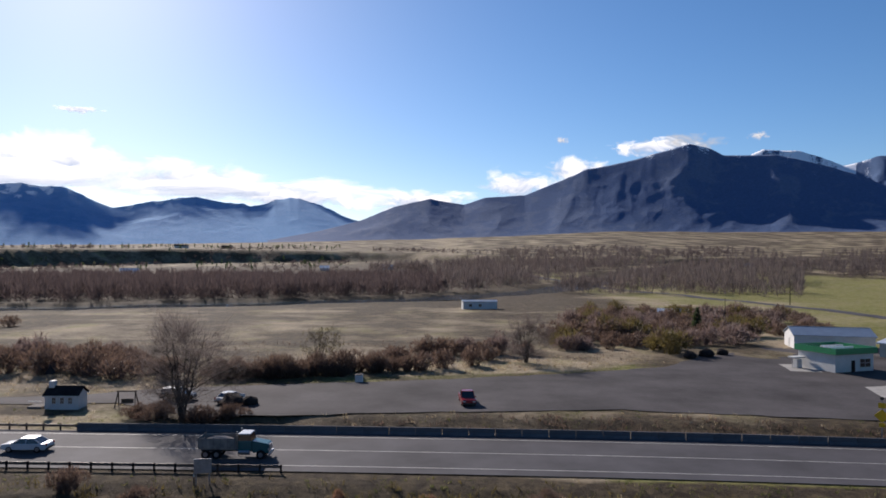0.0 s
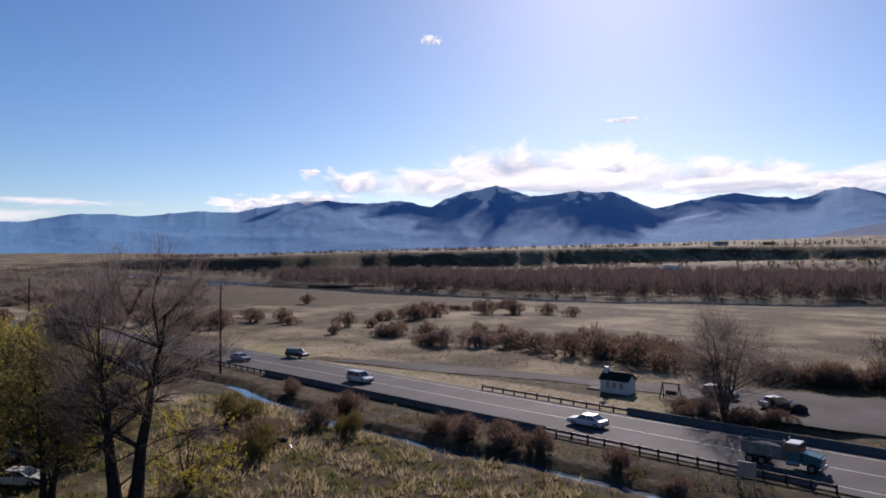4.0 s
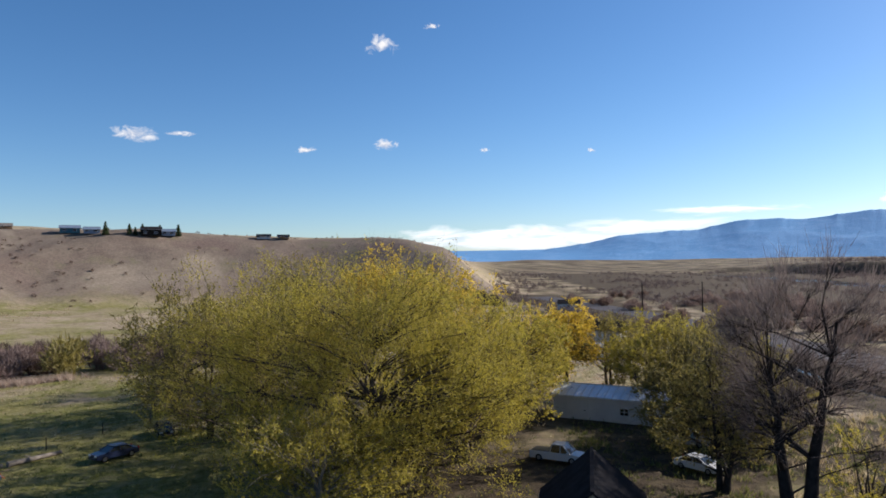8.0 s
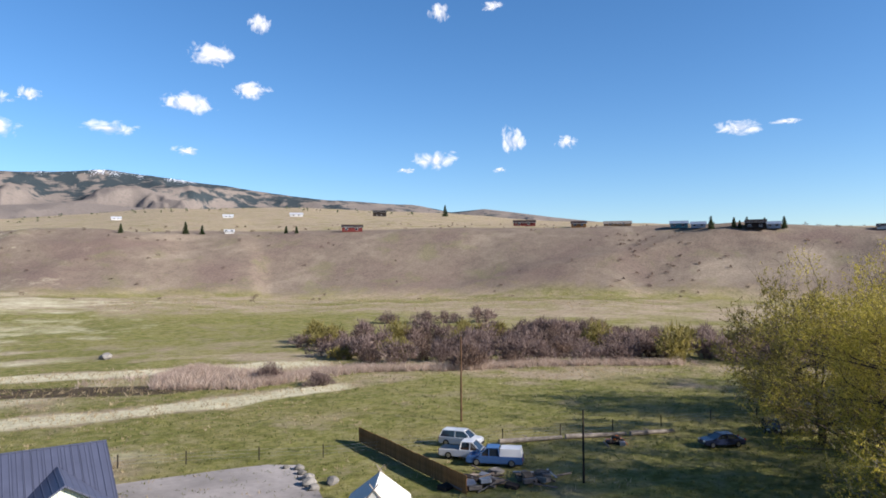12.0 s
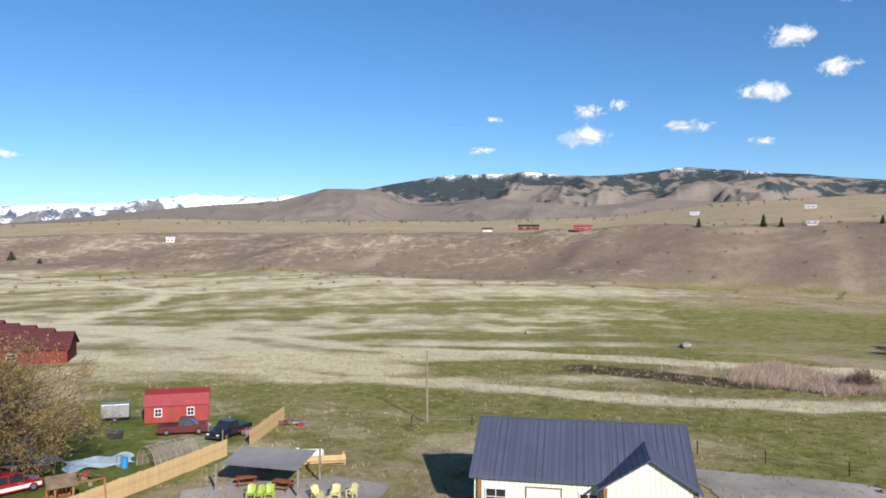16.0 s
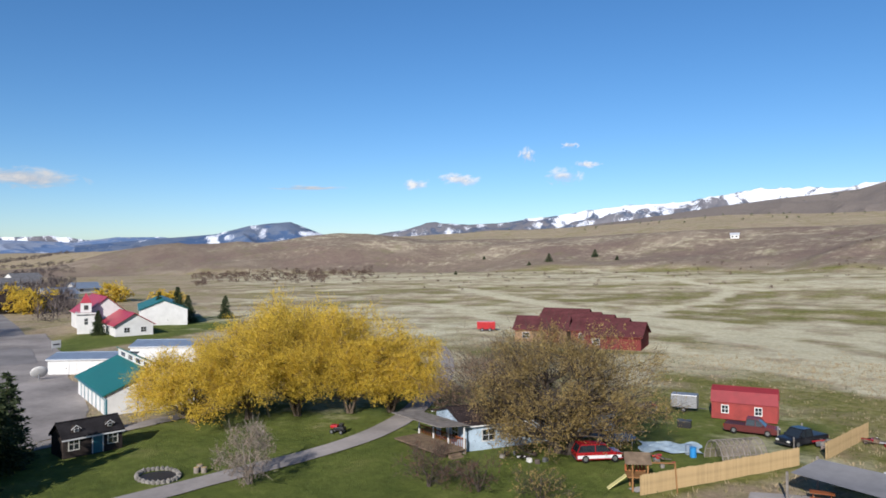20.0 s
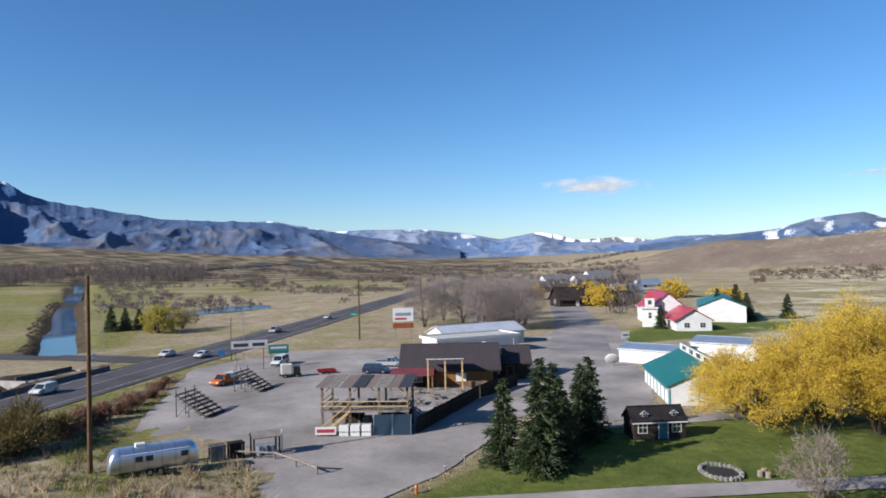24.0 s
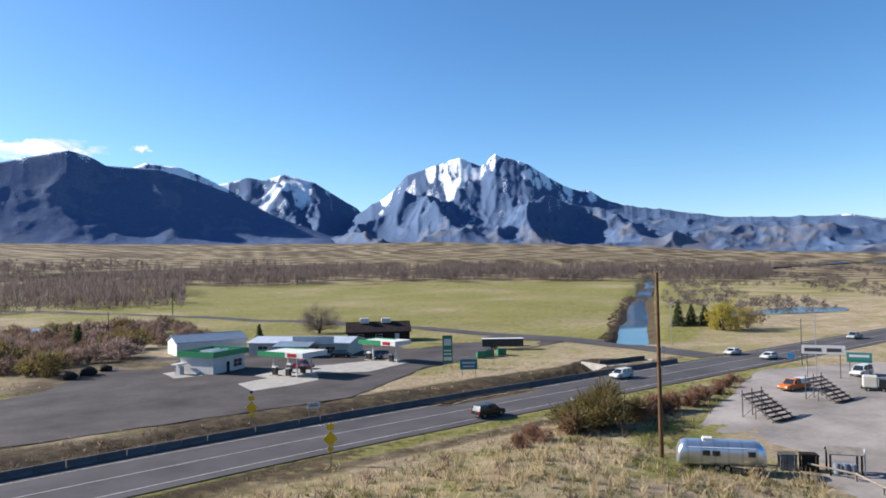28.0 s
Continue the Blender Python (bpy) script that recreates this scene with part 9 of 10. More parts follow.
for px, py, pr, m_c, wd in ((18.9, -58.2, 10, M_LIME, "lime green slatted garden chair"), (18.1, -58.0, -8, M_LIME, "lime green slatted garden chair"), (17.4, -58.4, 5, M_LIME, "lime green slatted garden chair"), (13.4, -58.3, 40, M_BUTTER, "pale yellow slatted garden chair"), (11.9, -58.6, 0, M_BUTTER, "pale yellow slatted garden chair"), (10.6, -58.9, -30, M_BUTTER, "pale yellow slatted garden chair"), (12.6, -57.2, 160, M_BUTTER, "pale yellow slatted garden chair")):
    ch = place(thing("garden_chair", wd, "chair", "garden chairs"), px, py, pr + 180, 0.08)
    part("seat", block(-0.28, -0.3, 0.33, 0.28, 0.25, 0.38), m_c, ch)
    for i in range(5):
        part("back_slat", bar((-0.24 + i * 0.12, 0.22, 0.36), (-0.28 + i * 0.14, 0.5, 1.1 - 0.05 * abs(i - 2)), 0.1, 0.03), m_c, ch)
    for s in (-1, 1):
        part("arm", block(s * 0.36 - 0.07, -0.35, 0.56, s * 0.36 + 0.07, 0.35, 0.6), m_c, ch)
        part("leg", block(s * 0.34 - 0.03, -0.32, 0, s * 0.34 + 0.03, -0.24, 0.56), m_c, ch)
        part("leg", block(s * 0.34 - 0.03, 0.2, 0, s * 0.34 + 0.03, 0.28, 0.56), m_c, ch)
tank_p = place(thing("propane_tank", "white horizontal propane tank behind a plank bench", "tank"), 17.8, -69.0, 190)
part("tank", rod((-2.3, 0, 0.75), (2.3, 0, 0.75), 0.5, sides=18), M_WHITE, tank_p)
for s in (-1, 1):
    cap = bmesh.new()
    bmesh.ops.create_uvsphere(cap, u_segments=18, v_segments=10, radius=0.5, matrix=Matrix.Translation((s * 2.3, 0, 0.75)) @ Matrix.Diagonal((0.6, 1, 1, 1)))
    part("end_cap", cap, M_WHITE, tank_p)
    part("saddle", block(s * 1.4 - 0.12, -0.45, -0.05, s * 1.4 + 0.12, 0.45, 0.4), M_CONCRETE, tank_p)
part("dome", rod((0, 0, 1.2), (0, 0, 1.4), 0.18), M_WHITE, tank_p)
bench_l = place(thing("plank_bench", "long new pine plank bench wall", "bench"), 17.0, -67.4, 193)
for i in range(4):
    part("plank", block(-4.2, -0.1, 0.1 + i * 0.24, 4.2, -0.04, 0.31 + i * 0.24), M_NEWWOOD, bench_l)
part("seat", block(-4.2, -0.7, 0.45, 4.2, -0.12, 0.52), M_NEWWOOD, bench_l)
for px in (-4.0, -2.0, 0.0, 2.0, 4.0):
    part("post", block(px - 0.07, -0.02, -0.1, px + 0.07, 0.12, 1.3), M_NEWWOOD, bench_l)

hoop = place(thing("hoop_greenhouse", "bare timber hoop greenhouse frame in the yard", "greenhouse"), 30.4, -68.2, -122)
for i in range(9):
    hv, hf = tubes([[(Vector((-2.4 + i * 0.6, -math.cos(math.pi * k / 12) * 1.6, math.sin(math.pi * k / 12) * 2.1)), 0.051) for k in range(13)]])
    part("hoop", mesh_of("hoop", hv, hf, M_GREYWOOD), M_GREYWOOD, hoop)
for a in (25, 55, 90, 125, 155):
    part("purlin", bar((-2.45, -math.cos(radians(a)) * 1.6, math.sin(radians(a)) * 2.1 + 0.03), (2.45, -math.cos(radians(a)) * 1.6, math.sin(radians(a)) * 2.1 + 0.03), 0.05), M_GREYWOOD, hoop)
net = []
for i in range(17):
    net.append([(-2.4, -math.cos(math.pi * i / 16) * 1.56, math.sin(math.pi * i / 16) * 2.06), (2.4, -math.cos(math.pi * i / 16) * 1.56, math.sin(math.pi * i / 16) * 2.06)])
M_NET, _nt, _b = nodes("wire_netting")
_b.inputs["Base Color"].default_value = (0.28, 0.23, 0.19, 1)
_b.inputs["Alpha"].default_value = 0.3
part("netting", grid_mesh("netting", np.array(net), M_NET), M_NET, hoop)

pts_t = []
for i in range(17):
    for j in range(9):
        u, v = i / 16 * 6.0 - 3.0, j / 8 * 4.0 - 2.0
        pts_t.append((u + 0.3 * math.sin(v * 2), v + 0.25 * math.sin(u * 3), 0.12 + 0.12 * math.sin(u * 2.1 + v) * math.cos(v * 1.7) + 0.1))
M_TARP = surface("pale_blue_tarp", (0.50, 0.62, 0.68), vary=0.25, scale=1.2, fine=4, rough=0.5)
tarp = place(tagged(new("tarpaulin", grid_mesh("tarpaulin", np.array(pts_t).reshape(17, 9, 3), M_TARP)), "crumpled pale blue tarpaulin spread on the grass", "tarpaulin"), 36.8, -67.2, 35)
for bx, by, bm_c, wd in ((33.8, -66.2, M_SIGNBLUE, "blue plastic barrel beside the tarpaulin"), (34.6, -66.8, M_STEELBLUE, "grey plastic barrel beside the tarpaulin")):
    brl = place(thing("barrel", wd, "barrel"), bx, by, 0)
    part("drum", rod((0, 0, 0), (0, 0, 0.95), 0.32, sides=16), bm_c, brl)
    part("rim", rod((0, 0, 0.92), (0, 0, 0.98), 0.34, sides=16), bm_c, brl)
tramp = place(thing("trampoline", "dark blue round trampoline on the lawn", "trampoline"), 41.9, -65.2, 0)
part("mat", rod((0, 0, 0.78), (0, 0, 0.82), 1.75, sides=28), CAR_PAINT["navy"], tramp)
for i in range(8):
    a = 2 * math.pi * i / 8
    part("leg", rod((1.9 * math.cos(a), 1.9 * math.sin(a), 0), (1.9 * math.cos(a), 1.9 * math.sin(a), 0.85), 0.04), M_STEEL, tramp)
    part("net_pole", rod((1.9 * math.cos(a), 1.9 * math.sin(a), 0.85), (1.95 * math.cos(a), 1.95 * math.sin(a), 1.5), 0.02), M_BLACK, tramp)
part("rim_pad", rod((0, 0, 0.74), (0, 0, 0.79), 1.98, sides=28), CAR_PAINT["blue"], tramp)
plays = place(thing("playset", "cedar play tower with a yellow slide", "playset"), 32.6, -53.8, 40)
for px in (-0.8, 0.46):
    for py in (-0.8, 0.8):
        part("post", block(px - 0.07, py - 0.07, -0.05, px + 0.07, py + 0.07, 2.5), M_CEDAR, plays)
part("platform", block(-0.9, -0.9, 1.2, 0.9, 0.9, 1.3), M_CEDAR, plays)
for i in range(6):
    part("wall_board", block(-0.85 + i * 0.3, -0.92, 1.3, -0.62 + i * 0.3, -0.88, 1.95), M_REDWOOD, plays)
part("roof", extrude([(-1.1, 2.4), (0, 3.1), (1.1, 2.4), (1.1, 2.48), (0, 3.18), (-1.1, 2.48)], 2.2), M_WOOD, plays)
part("slide", bar((0.9, 0.2, 1.25), (2.5, 0.5, 0.15), 0.5, 0.08), M_BUTTER, plays, "pale yellow slide")
part("swing_beam", bar((-0.8, 0, 2.3), (-3.2, 0, 2.3), 0.12), M_CEDAR, plays)
part("swing_leg", bar((-3.2, -0.9, 0), (-3.2, 0, 2.35), 0.1), M_CEDAR, plays)
part("swing_leg", bar((-3.2, 0.9, 0), (-3.2, 0, 2.35), 0.1), M_CEDAR, plays)
box_t = place(thing("cargo_trailer", "grey cargo trailer near the red shed", "trailer"), 44.6, -85.2, 200)
part("body", block(-1.6, -0.9, 0.55, 1.6, 0.9, 2.2, 0.08), M_STEEL, box_t)
wheels(box_t, [(0, -0.95), (0, 0.95)], 0.32, 0.2)
part("tow_bar", bar((1.6, 0, 0.5), (2.6, 0, 0.45), 0.1), M_DARKSTEEL, box_t)
cooler = place(thing("black_bin", "black storage bin on the grass", "bin"), 40.3, -76.9, 20)
part("body", block(-0.75, -0.4, 0, 0.75, 0.4, 0.8, 0.05), M_BLACK, cooler)
part("lid", block(-0.78, -0.43, 0.8, 0.78, 0.43, 0.88), M_BLACK, cooler)
mow = place(thing("riding_mower", "small dark riding mower on the lawn", "mower"), 66.1, -46.6, 30)
part("body", block(-0.7, -0.4, 0.35, 0.5, 0.4, 0.75, 0.08), M_BLACK, mow)
part("seat", block(-0.5, -0.25, 0.75, -0.1, 0.25, 1.15, 0.06), M_BLACK, mow)
part("hood", block(0.1, -0.35, 0.6, 0.95, 0.35, 0.95, 0.08), M_RED, mow)
wheels(mow, [(-0.45, -0.5), (-0.45, 0.5), (0.7, -0.45), (0.7, 0.45)], 0.25, 0.18)

def boulder(x, y, s, label, group, seed, name="boulder", mat=None):
    bm = bmesh.new()
    bmesh.ops.create_icosphere(bm, subdivisions=2, radius=s)
    for v in bm.verts:
        v.co *= 1 + 0.35 * noise.noise(v.co / s * 1.3 + Vector((seed, 0, 0)))
        v.co.z *= 0.7
    me = bpy.data.meshes.new(name)
    bm.to_mesh(me)
    bm.free()
    me.materials.append(mat or M_STONE)
    ob = new(name, me)
    ob.location = (x, y, height(x, y) + s * 0.4)
    return tagged(ob, label, "rock", group)


pit = thing("fire_pit", "round fire pit ringed with pale stones", "fire pit")
pit.location = (64.6, -25.6, 0)
for i in range(26):
    a = 2 * math.pi * i / 26
    bm = bmesh.new()
    bmesh.ops.create_icosphere(bm, subdivisions=1, radius=0.27)
    for v in bm.verts:
        v.co *= 1 + 0.4 * noise.noise(v.co * 5 + Vector((i, 0, 0)))
    st = part("stone", bm, M_STONE, pit)
    st.location = (2.3 * math.cos(a), 1.7 * math.sin(a), 0.12)
part("ash_bed", rod((0, 0, -0.1), (0, 0, 0.05), 1.6, sides=24), M_BLACK, pit)
for i, (px, py) in enumerate(((63.4, -28.7), (62.9, -29.2), (64.0, -29.3))):
    lg = place(thing("tree_stump", "sawn pale tree stump beside the fire pit", "stump", "stumps"), px, py, i * 40)
    part("log", rod((0, 0, 0), (0, 0, 0.5), 0.27, sides=12), M_PALEBARK, lg)
    part("cut_face", rod((0, 0, 0.5), (0, 0, 0.51), 0.24, sides=12), M_NEWWOOD, lg)
for i, (px, py, s) in enumerate(((-35.4, -61.4, 0.5), (-34.8, -59.8, 0.45), (-34.3, -57.9, 0.6), (-33.6, -56.4, 0.7), (-33.2, -55.0, 0.55), (-35.4, -55.4, 0.6), (-34.6, -62.6, 0.35))):
    boulder(px, py, s, "rounded boulder at the edge of the gravel drive", "drive boulders", i + 1)
for i, (px, py, ph) in enumerate(((46.5, -78.5, 1.6), (44.0, -79.5, 1.4), (30.6, -79.0, 1.5), (29.0, -81.4, 1.7), (27.5, -75.0, 1.5))):
    yp = place(thing("yard_post", "grey timber post standing in the yard", "post", "yard posts"), px, py, i * 25)
    part("post", rod((0, 0, -0.1), (0, 0, ph), 0.07), M_GREYWOOD, yp)
    part("collar", rod((0, 0, ph - 0.08), (0, 0, ph - 0.02), 0.085), M_STEEL, yp)
for i, (px, py, pm) in enumerate(((47.0, -80.5, M_STEEL), (48.2, -81.3, CAR_PAINT["red"]), (42.8, -74.6, M_DARKSTEEL))):
    by = place(thing("bicycle", "old bicycle leaning in the yard", "bicycle", "bicycles"), px, py, 40 + i * 55)
    for wx_b in (-0.52, 0.52):
        hv, hf = tubes([[(Vector((wx_b + 0.33 * math.cos(a * math.pi / 8), 0, 0.33 + 0.33 * math.sin(a * math.pi / 8))), 0.025) for a in range(17)]])
        part("wheel", mesh_of("wheel", hv, hf, M_TYRE), M_TYRE, by)
    for p_b, q_b in (((-0.52, 0, 0.33), (-0.1, 0, 0.33)), ((-0.1, 0, 0.33), (-0.2, 0, 0.85)), ((-0.18, 0, 0.78), (0.36, 0, 0.8)), ((-0.1, 0, 0.33), (0.36, 0, 0.78)), ((0.33, 0, 0.95), (0.52, 0, 0.33))):
        part("tube", rod(p_b, q_b, 0.025), pm, by)
    part("saddle", block(-0.32, -0.08, 0.85, -0.08, 0.08, 0.92, 0.02), M_BLACK, by)
    part("handlebar", rod((0.32, -0.28, 0.98), (0.32, 0.28, 0.98), 0.02), M_BLACK, by)
boulder(-46.5, -162, 1.3, "pale boulder in the meadow", "meadow boulders", 21)
boulder(-13, -190, 0.9, "pale boulder in the meadow", "meadow boulders", 22)

M_CRAG = surface("dark_crag", (0.10, 0.075, 0.062), vary=0.5, scale=0.25, fine=1.2, rough=0.95, bumpy=0.9)
for i, (ca, cr, cs) in enumerate(((90.6, 352, 5.5), (90.0, 350, 5.0), (89.3, 348, 5.4), (88.8, 344, 4.2), (88.2, 342, 4.6), (89.7, 340, 3.6), (87.6, 338, 3.0))):
    boulder(*polar(ca, cr), cs, "dark rock outcrop on the nose of the hill", "hill crags", 60 + i, name="rock_outcrop", mat=M_CRAG)

tent = thing("canvas_tent", "white canvas tent with crossed ridge poles", "tent")
tent.matrix_world = pose(*polar(143.9, 57.0), 0, 0, 0, 228)
part("canvas", extrude([(-2.7, 0.0), (2.7, 0.0), (2.5, 0.9), (0, 2.75), (-2.5, 0.9)], 5.2), M_CANVAS, tent)
for s in (-1, 1):
    part("tent_pole", rod((s * 2.62, -2.3, 0), (s * 2.62, 0.35, 3.3), 0.05), M_PALEBARK, tent)
    part("tent_pole", rod((s * 2.62, 2.3, 0), (s * 2.62, -0.35, 3.3), 0.05), M_PALEBARK, tent)

# field fences, logs and scrap
wire = thing("wire_fence", "post and wire fence along the meadow", "fence")
fence_pts = [(8, -84.5), (0.8, -85.3), (-8, -81), (-15, -77.5), (-22.4, -74.0), (-28.0, -70.9), (-34.1, -67.2), (-39.5, -63.6), (-45.8, -61), (-51.8, -58.4), (-58.2, -55.8), (-64.6, -52.7), (-71, -50), (-77.3, -47.4), (-84.5, -44.8), (-90.3, -41.6)]
for i, (px, py) in enumerate(fence_pts):
    part("post", rod((px, py, height(px, py) - 0.2), (px, py, height(px, py) + 1.35), 0.06), M_DARKWOOD, wire)
for (ax, ay), (bx, by) in zip(fence_pts, fence_pts[1:]):
    for wz in (0.4, 0.75, 1.1):
        part("wire", bar((ax, ay, height(ax, ay) + wz), (bx, by, height(bx, by) + wz), 0.012), M_STEEL, wire)
for (ax, ay), (bx, by) in (((-56.8, -55.0), (-63.5, -51.6)), ((-63.9, -51.4), (-70.2, -47.6)), ((-70.6, -47.3), (-75.5, -44.6))):
    lg = thing("fallen_log", "long bleached log lying in the grass", "log", "fallen logs")
    part("log", rod((ax, ay, 0.28), (bx, by, 0.25), 0.3, 0.2, 10), M_PALEBARK, lg)
    part("branch", rod(((ax + bx) / 2, (ay + by) / 2, 0.3), ((ax + bx) / 2 + 0.6, (ay + by) / 2 - 0.8, 0.7), 0.06), M_PALEBARK, lg)


def heap(x, y, n, spread, mats, label, seed, size=0.8):
    """A heap of odd scrap: boards, pipes and sheets, each lying its own way."""
    rng = random.Random(seed)
    top = place(thing("scrap_heap", label, "scrap heap", "scrap heaps"), x, y, 0)
    for i in range(n):
        a, d = rng.uniform(0, 6.3), rng.uniform(0, spread)
        cx, cy, z = math.cos(a) * d, math.sin(a) * d * 0.7, rng.uniform(0.1, 0.25 + 0.5 * (1 - d / spread))
        if i % 3 == 0:
            b = block(-size * 0.5, -size * 0.35, -0.2, size * 0.5, size * 0.35, 0.2, 0.04)
            nm = "box"
        elif i % 3 == 1:
            b = bar((-size, 0, 0), (size, 0, rng.uniform(-0.1, 0.3)), 0.14, 0.06)
            nm = "board"
        else:
            b = rod((-size * 0.9, 0, 0), (size * 0.9, 0, 0.1), 0.09)
            nm = "pipe"
        ob = part(nm, b, rng.choice(mats), top)
        ob.matrix_local = pose(cx, cy, z, rng.uniform(-12, 12), rng.uniform(-12, 12), rng.uniform(0, 360))
    return top


SCRAP = [M_DARKWOOD, M_GREYWOOD, M_DARKSTEEL, M_WOOD, M_STEEL, M_RUSTSTEEL]
heap(-45.5, -47.0, 30, 3.6, SCRAP, "heap of dark poles and scrap in the shade", 1, 1.4)
heap(-49.5, -43.0, 26, 3.2, SCRAP, "heap of dark scrap and timber", 2, 1.2)
heap(-66.2, -46.0, 16, 1.8, SCRAP + [CAR_PAINT["orange"]], "small scrap heap with an orange machine part", 3)
heap(-85.5, -34.5, 18, 2.4, SCRAP, "scrap heap beside old cars", 4)
heap(26.4, -79.6, 22, 2.6, SCRAP + [CAR_PAINT["red"], CAR_PAINT["blue"]], "cluttered heap of parts in the yard", 5)
heap(22.8, -84.5, 14, 1.6, SCRAP + [CAR_PAINT["red"], M_SIGNBLUE], "coloured bins and boards at the yard's end", 6)
heap(48.8, -83.6, 14, 1.6, SCRAP + [M_RED], "bicycles and scrap near the cargo trailer", 7)
heap(35.4, -62.0, 14, 2.2, SCRAP + [M_RED, M_LIME], "garden tools and pots beside the fence", 8, 0.5)
heap(45.0, -53.5, 16, 2.6, SCRAP + [M_WHITE], "garden clutter under the house tree", 9, 0.5)
heap(53.0, -54.0, 10, 1.6, SCRAP + [M_WHITE], "household clutter beside the porch", 10, 0.5)
heap(131, -16.5, 18, 2.6, SCRAP + [M_WHITE], "barrels and scrap behind the bar", 11, 0.9)
heap(-62.5, 44.5, 12, 1.8, SCRAP, "rotting timber heap in rough grass", 12, 1.0)
for i, (px, py, s) in enumerate(((-28.5, 96.5, 1.6), (-26.2, 97.0, 1.2), (55.5, 149, 1.6), (51.0, 146, 1.3), (60, 152, 1.2))):
    boulder(px, py, s, "dark heap of tipped soil at the lot's edge", "soil heaps", 40 + i, name="soil_mound", mat=M_SOIL if i else (M_SOIL := surface("dark_soil", (0.045, 0.038, 0.036), vary=0.3, scale=1, fine=6, rough=0.95, bumpy=0.8)))
swing = place(thing("garden_swing", "dark timber A-frame swing beside the chapel", "swing"), -42.2, 95.0, 5)
for s in (-1, 1):
    part("leg", bar((s * 1.3, -0.8, 0), (s * 1.1, 0, 2.1), 0.12), M_DARKWOOD, swing)
    part("leg", bar((s * 1.3, 0.8, 0), (s * 1.1, 0, 2.1), 0.12), M_DARKWOOD, swing)
part("beam", bar((-1.3, 0, 2.1), (1.3, 0, 2.1), 0.14), M_DARKWOOD, swing)
part("seat", block(-0.8, -0.25, 0.5, 0.8, 0.25, 0.58), M_WOOD, swing)
part("back", block(-0.8, 0.2, 0.58, 0.8, 0.26, 1.05), M_WOOD, swing)
hen = place(thing("white_box", "small white box beside the lot", "box"), -13.5, 115.5, 0)
part("body", block(-0.6, -0.5, 0, 0.6, 0.5, 1.2, 0.05), M_WHITE, hen)
part("lid", block(-0.65, -0.55, 1.2, 0.65, 0.55, 1.28), M_GREYWOOD, hen)
red_t = place(thing("farm_trailer", "red farm trailer near the townhouses", "trailer"), 128, -137.5, 40)
part("body", block(-2.4, -1.1, 0.6, 2.4, 1.1, 2.6, 0.08), M_RED, red_t)
wheels(red_t, [(-1, -1.1), (-1, 1.1), (1, -1.1), (1, 1.1)], 0.45, 0.3)
part("tow_bar", bar((2.4, 0, 0.7), (3.8, 0, 0.6), 0.14), M_DARKSTEEL, red_t)
dish = place(thing("satellite_dish", "large pale satellite dish on the gravel", "satellite dish"), 128.2, -31.6, 80)
dm = bmesh.new()
bmesh.ops.create_uvsphere(dm, u_segments=20, v_segments=10, radius=1.3, matrix=Matrix.Translation((0, 0, 1.4)) @ pose(0, 0, 0, 50) @ Matrix.Diagonal((1, 1, 0.22, 1)))
part("bowl", dm, M_WHITE, dish)
part("mast", rod((0, 0, -0.1), (0, 0, 1.3), 0.09), M_STEEL, dish)

# ---- far woods, brush, grass ----
def scatter_twigs(name, xs, ys, tall, wide, n, thick, material, label, category, seed, trunk=True, lift=0.0):
    """Very many distant bare trees or bushes as one mesh: each a short trunk and a fan of fine boughs."""
    rng = np.random.RandomState(seed)
    m = len(xs)
    z = land(xs, ys) - 0.2
    foot = np.repeat(np.stack([xs, ys, z], 1), n, 0)
    h = np.repeat(tall, n)
    w = np.repeat(wide, n)
    a, rad = rng.uniform(0, 2 * np.pi, m * n), rng.uniform(0, 1, m * n) ** 0.6
    up = rng.uniform(lift, 1.0, m * n)
    span = w * 0.5 * rad * np.sqrt(np.clip(1 - (up * 1.05 - 0.45) ** 2 * 1.6, 0.1, 1))
    tip = np.stack([np.cos(a) * span, np.sin(a) * span, h * up], 1)
    base = tip * np.array([0.5, 0.5, 0.62])
    v, f = blades(foot + base, tip - base + rng.normal(size=tip.shape) * 0.1 * h[:, None] * 0.3, np.full(m * n, thick), seed)
    if trunk:
        tb = np.repeat(np.stack([xs, ys, z], 1), 2, 0)
        v2, f2 = blades(tb, np.repeat(np.stack([xs * 0, xs * 0, tall * 0.75], 1), 2, 0), np.full(m * 2, thick * 0.7), seed + 1)
        f = np.concatenate([f, f2 + len(v)])
        v = np.concatenate([v, v2])
    return tagged(new(name, bulk(name, v, f, material)), label, category, kind="stuff")


def sample(n, az0, az1, r0, r1, seed, near=None, reach=100.0, power=0.7):
    rng = np.random.RandomState(seed)
    az, r = rng.uniform(az0, az1, n), r0 + (r1 - r0) * rng.uniform(0, 1, n) ** power
    x, y = -np.sin(np.radians(az)) * r, np.cos(np.radians(az)) * r
    if near is not None:
        d, _ = to_line(x, y, near)
        keep = (rng.rand(n) < np.exp(-((d / reach) ** 2))) & (d > 22)
        x, y = x[keep], y[keep]
    keep = ~(inside(x, y, LOT_EAST) | inside(x, y, LOT_BAR))
    for line, gap in ((HIGHWAY, 16), (SIDE_ROAD, 9), (STREET, 12), (CANAL, 12)):
        keep &= to_line(x, y, line)[0] > gap
    return x[keep], y[keep], rng


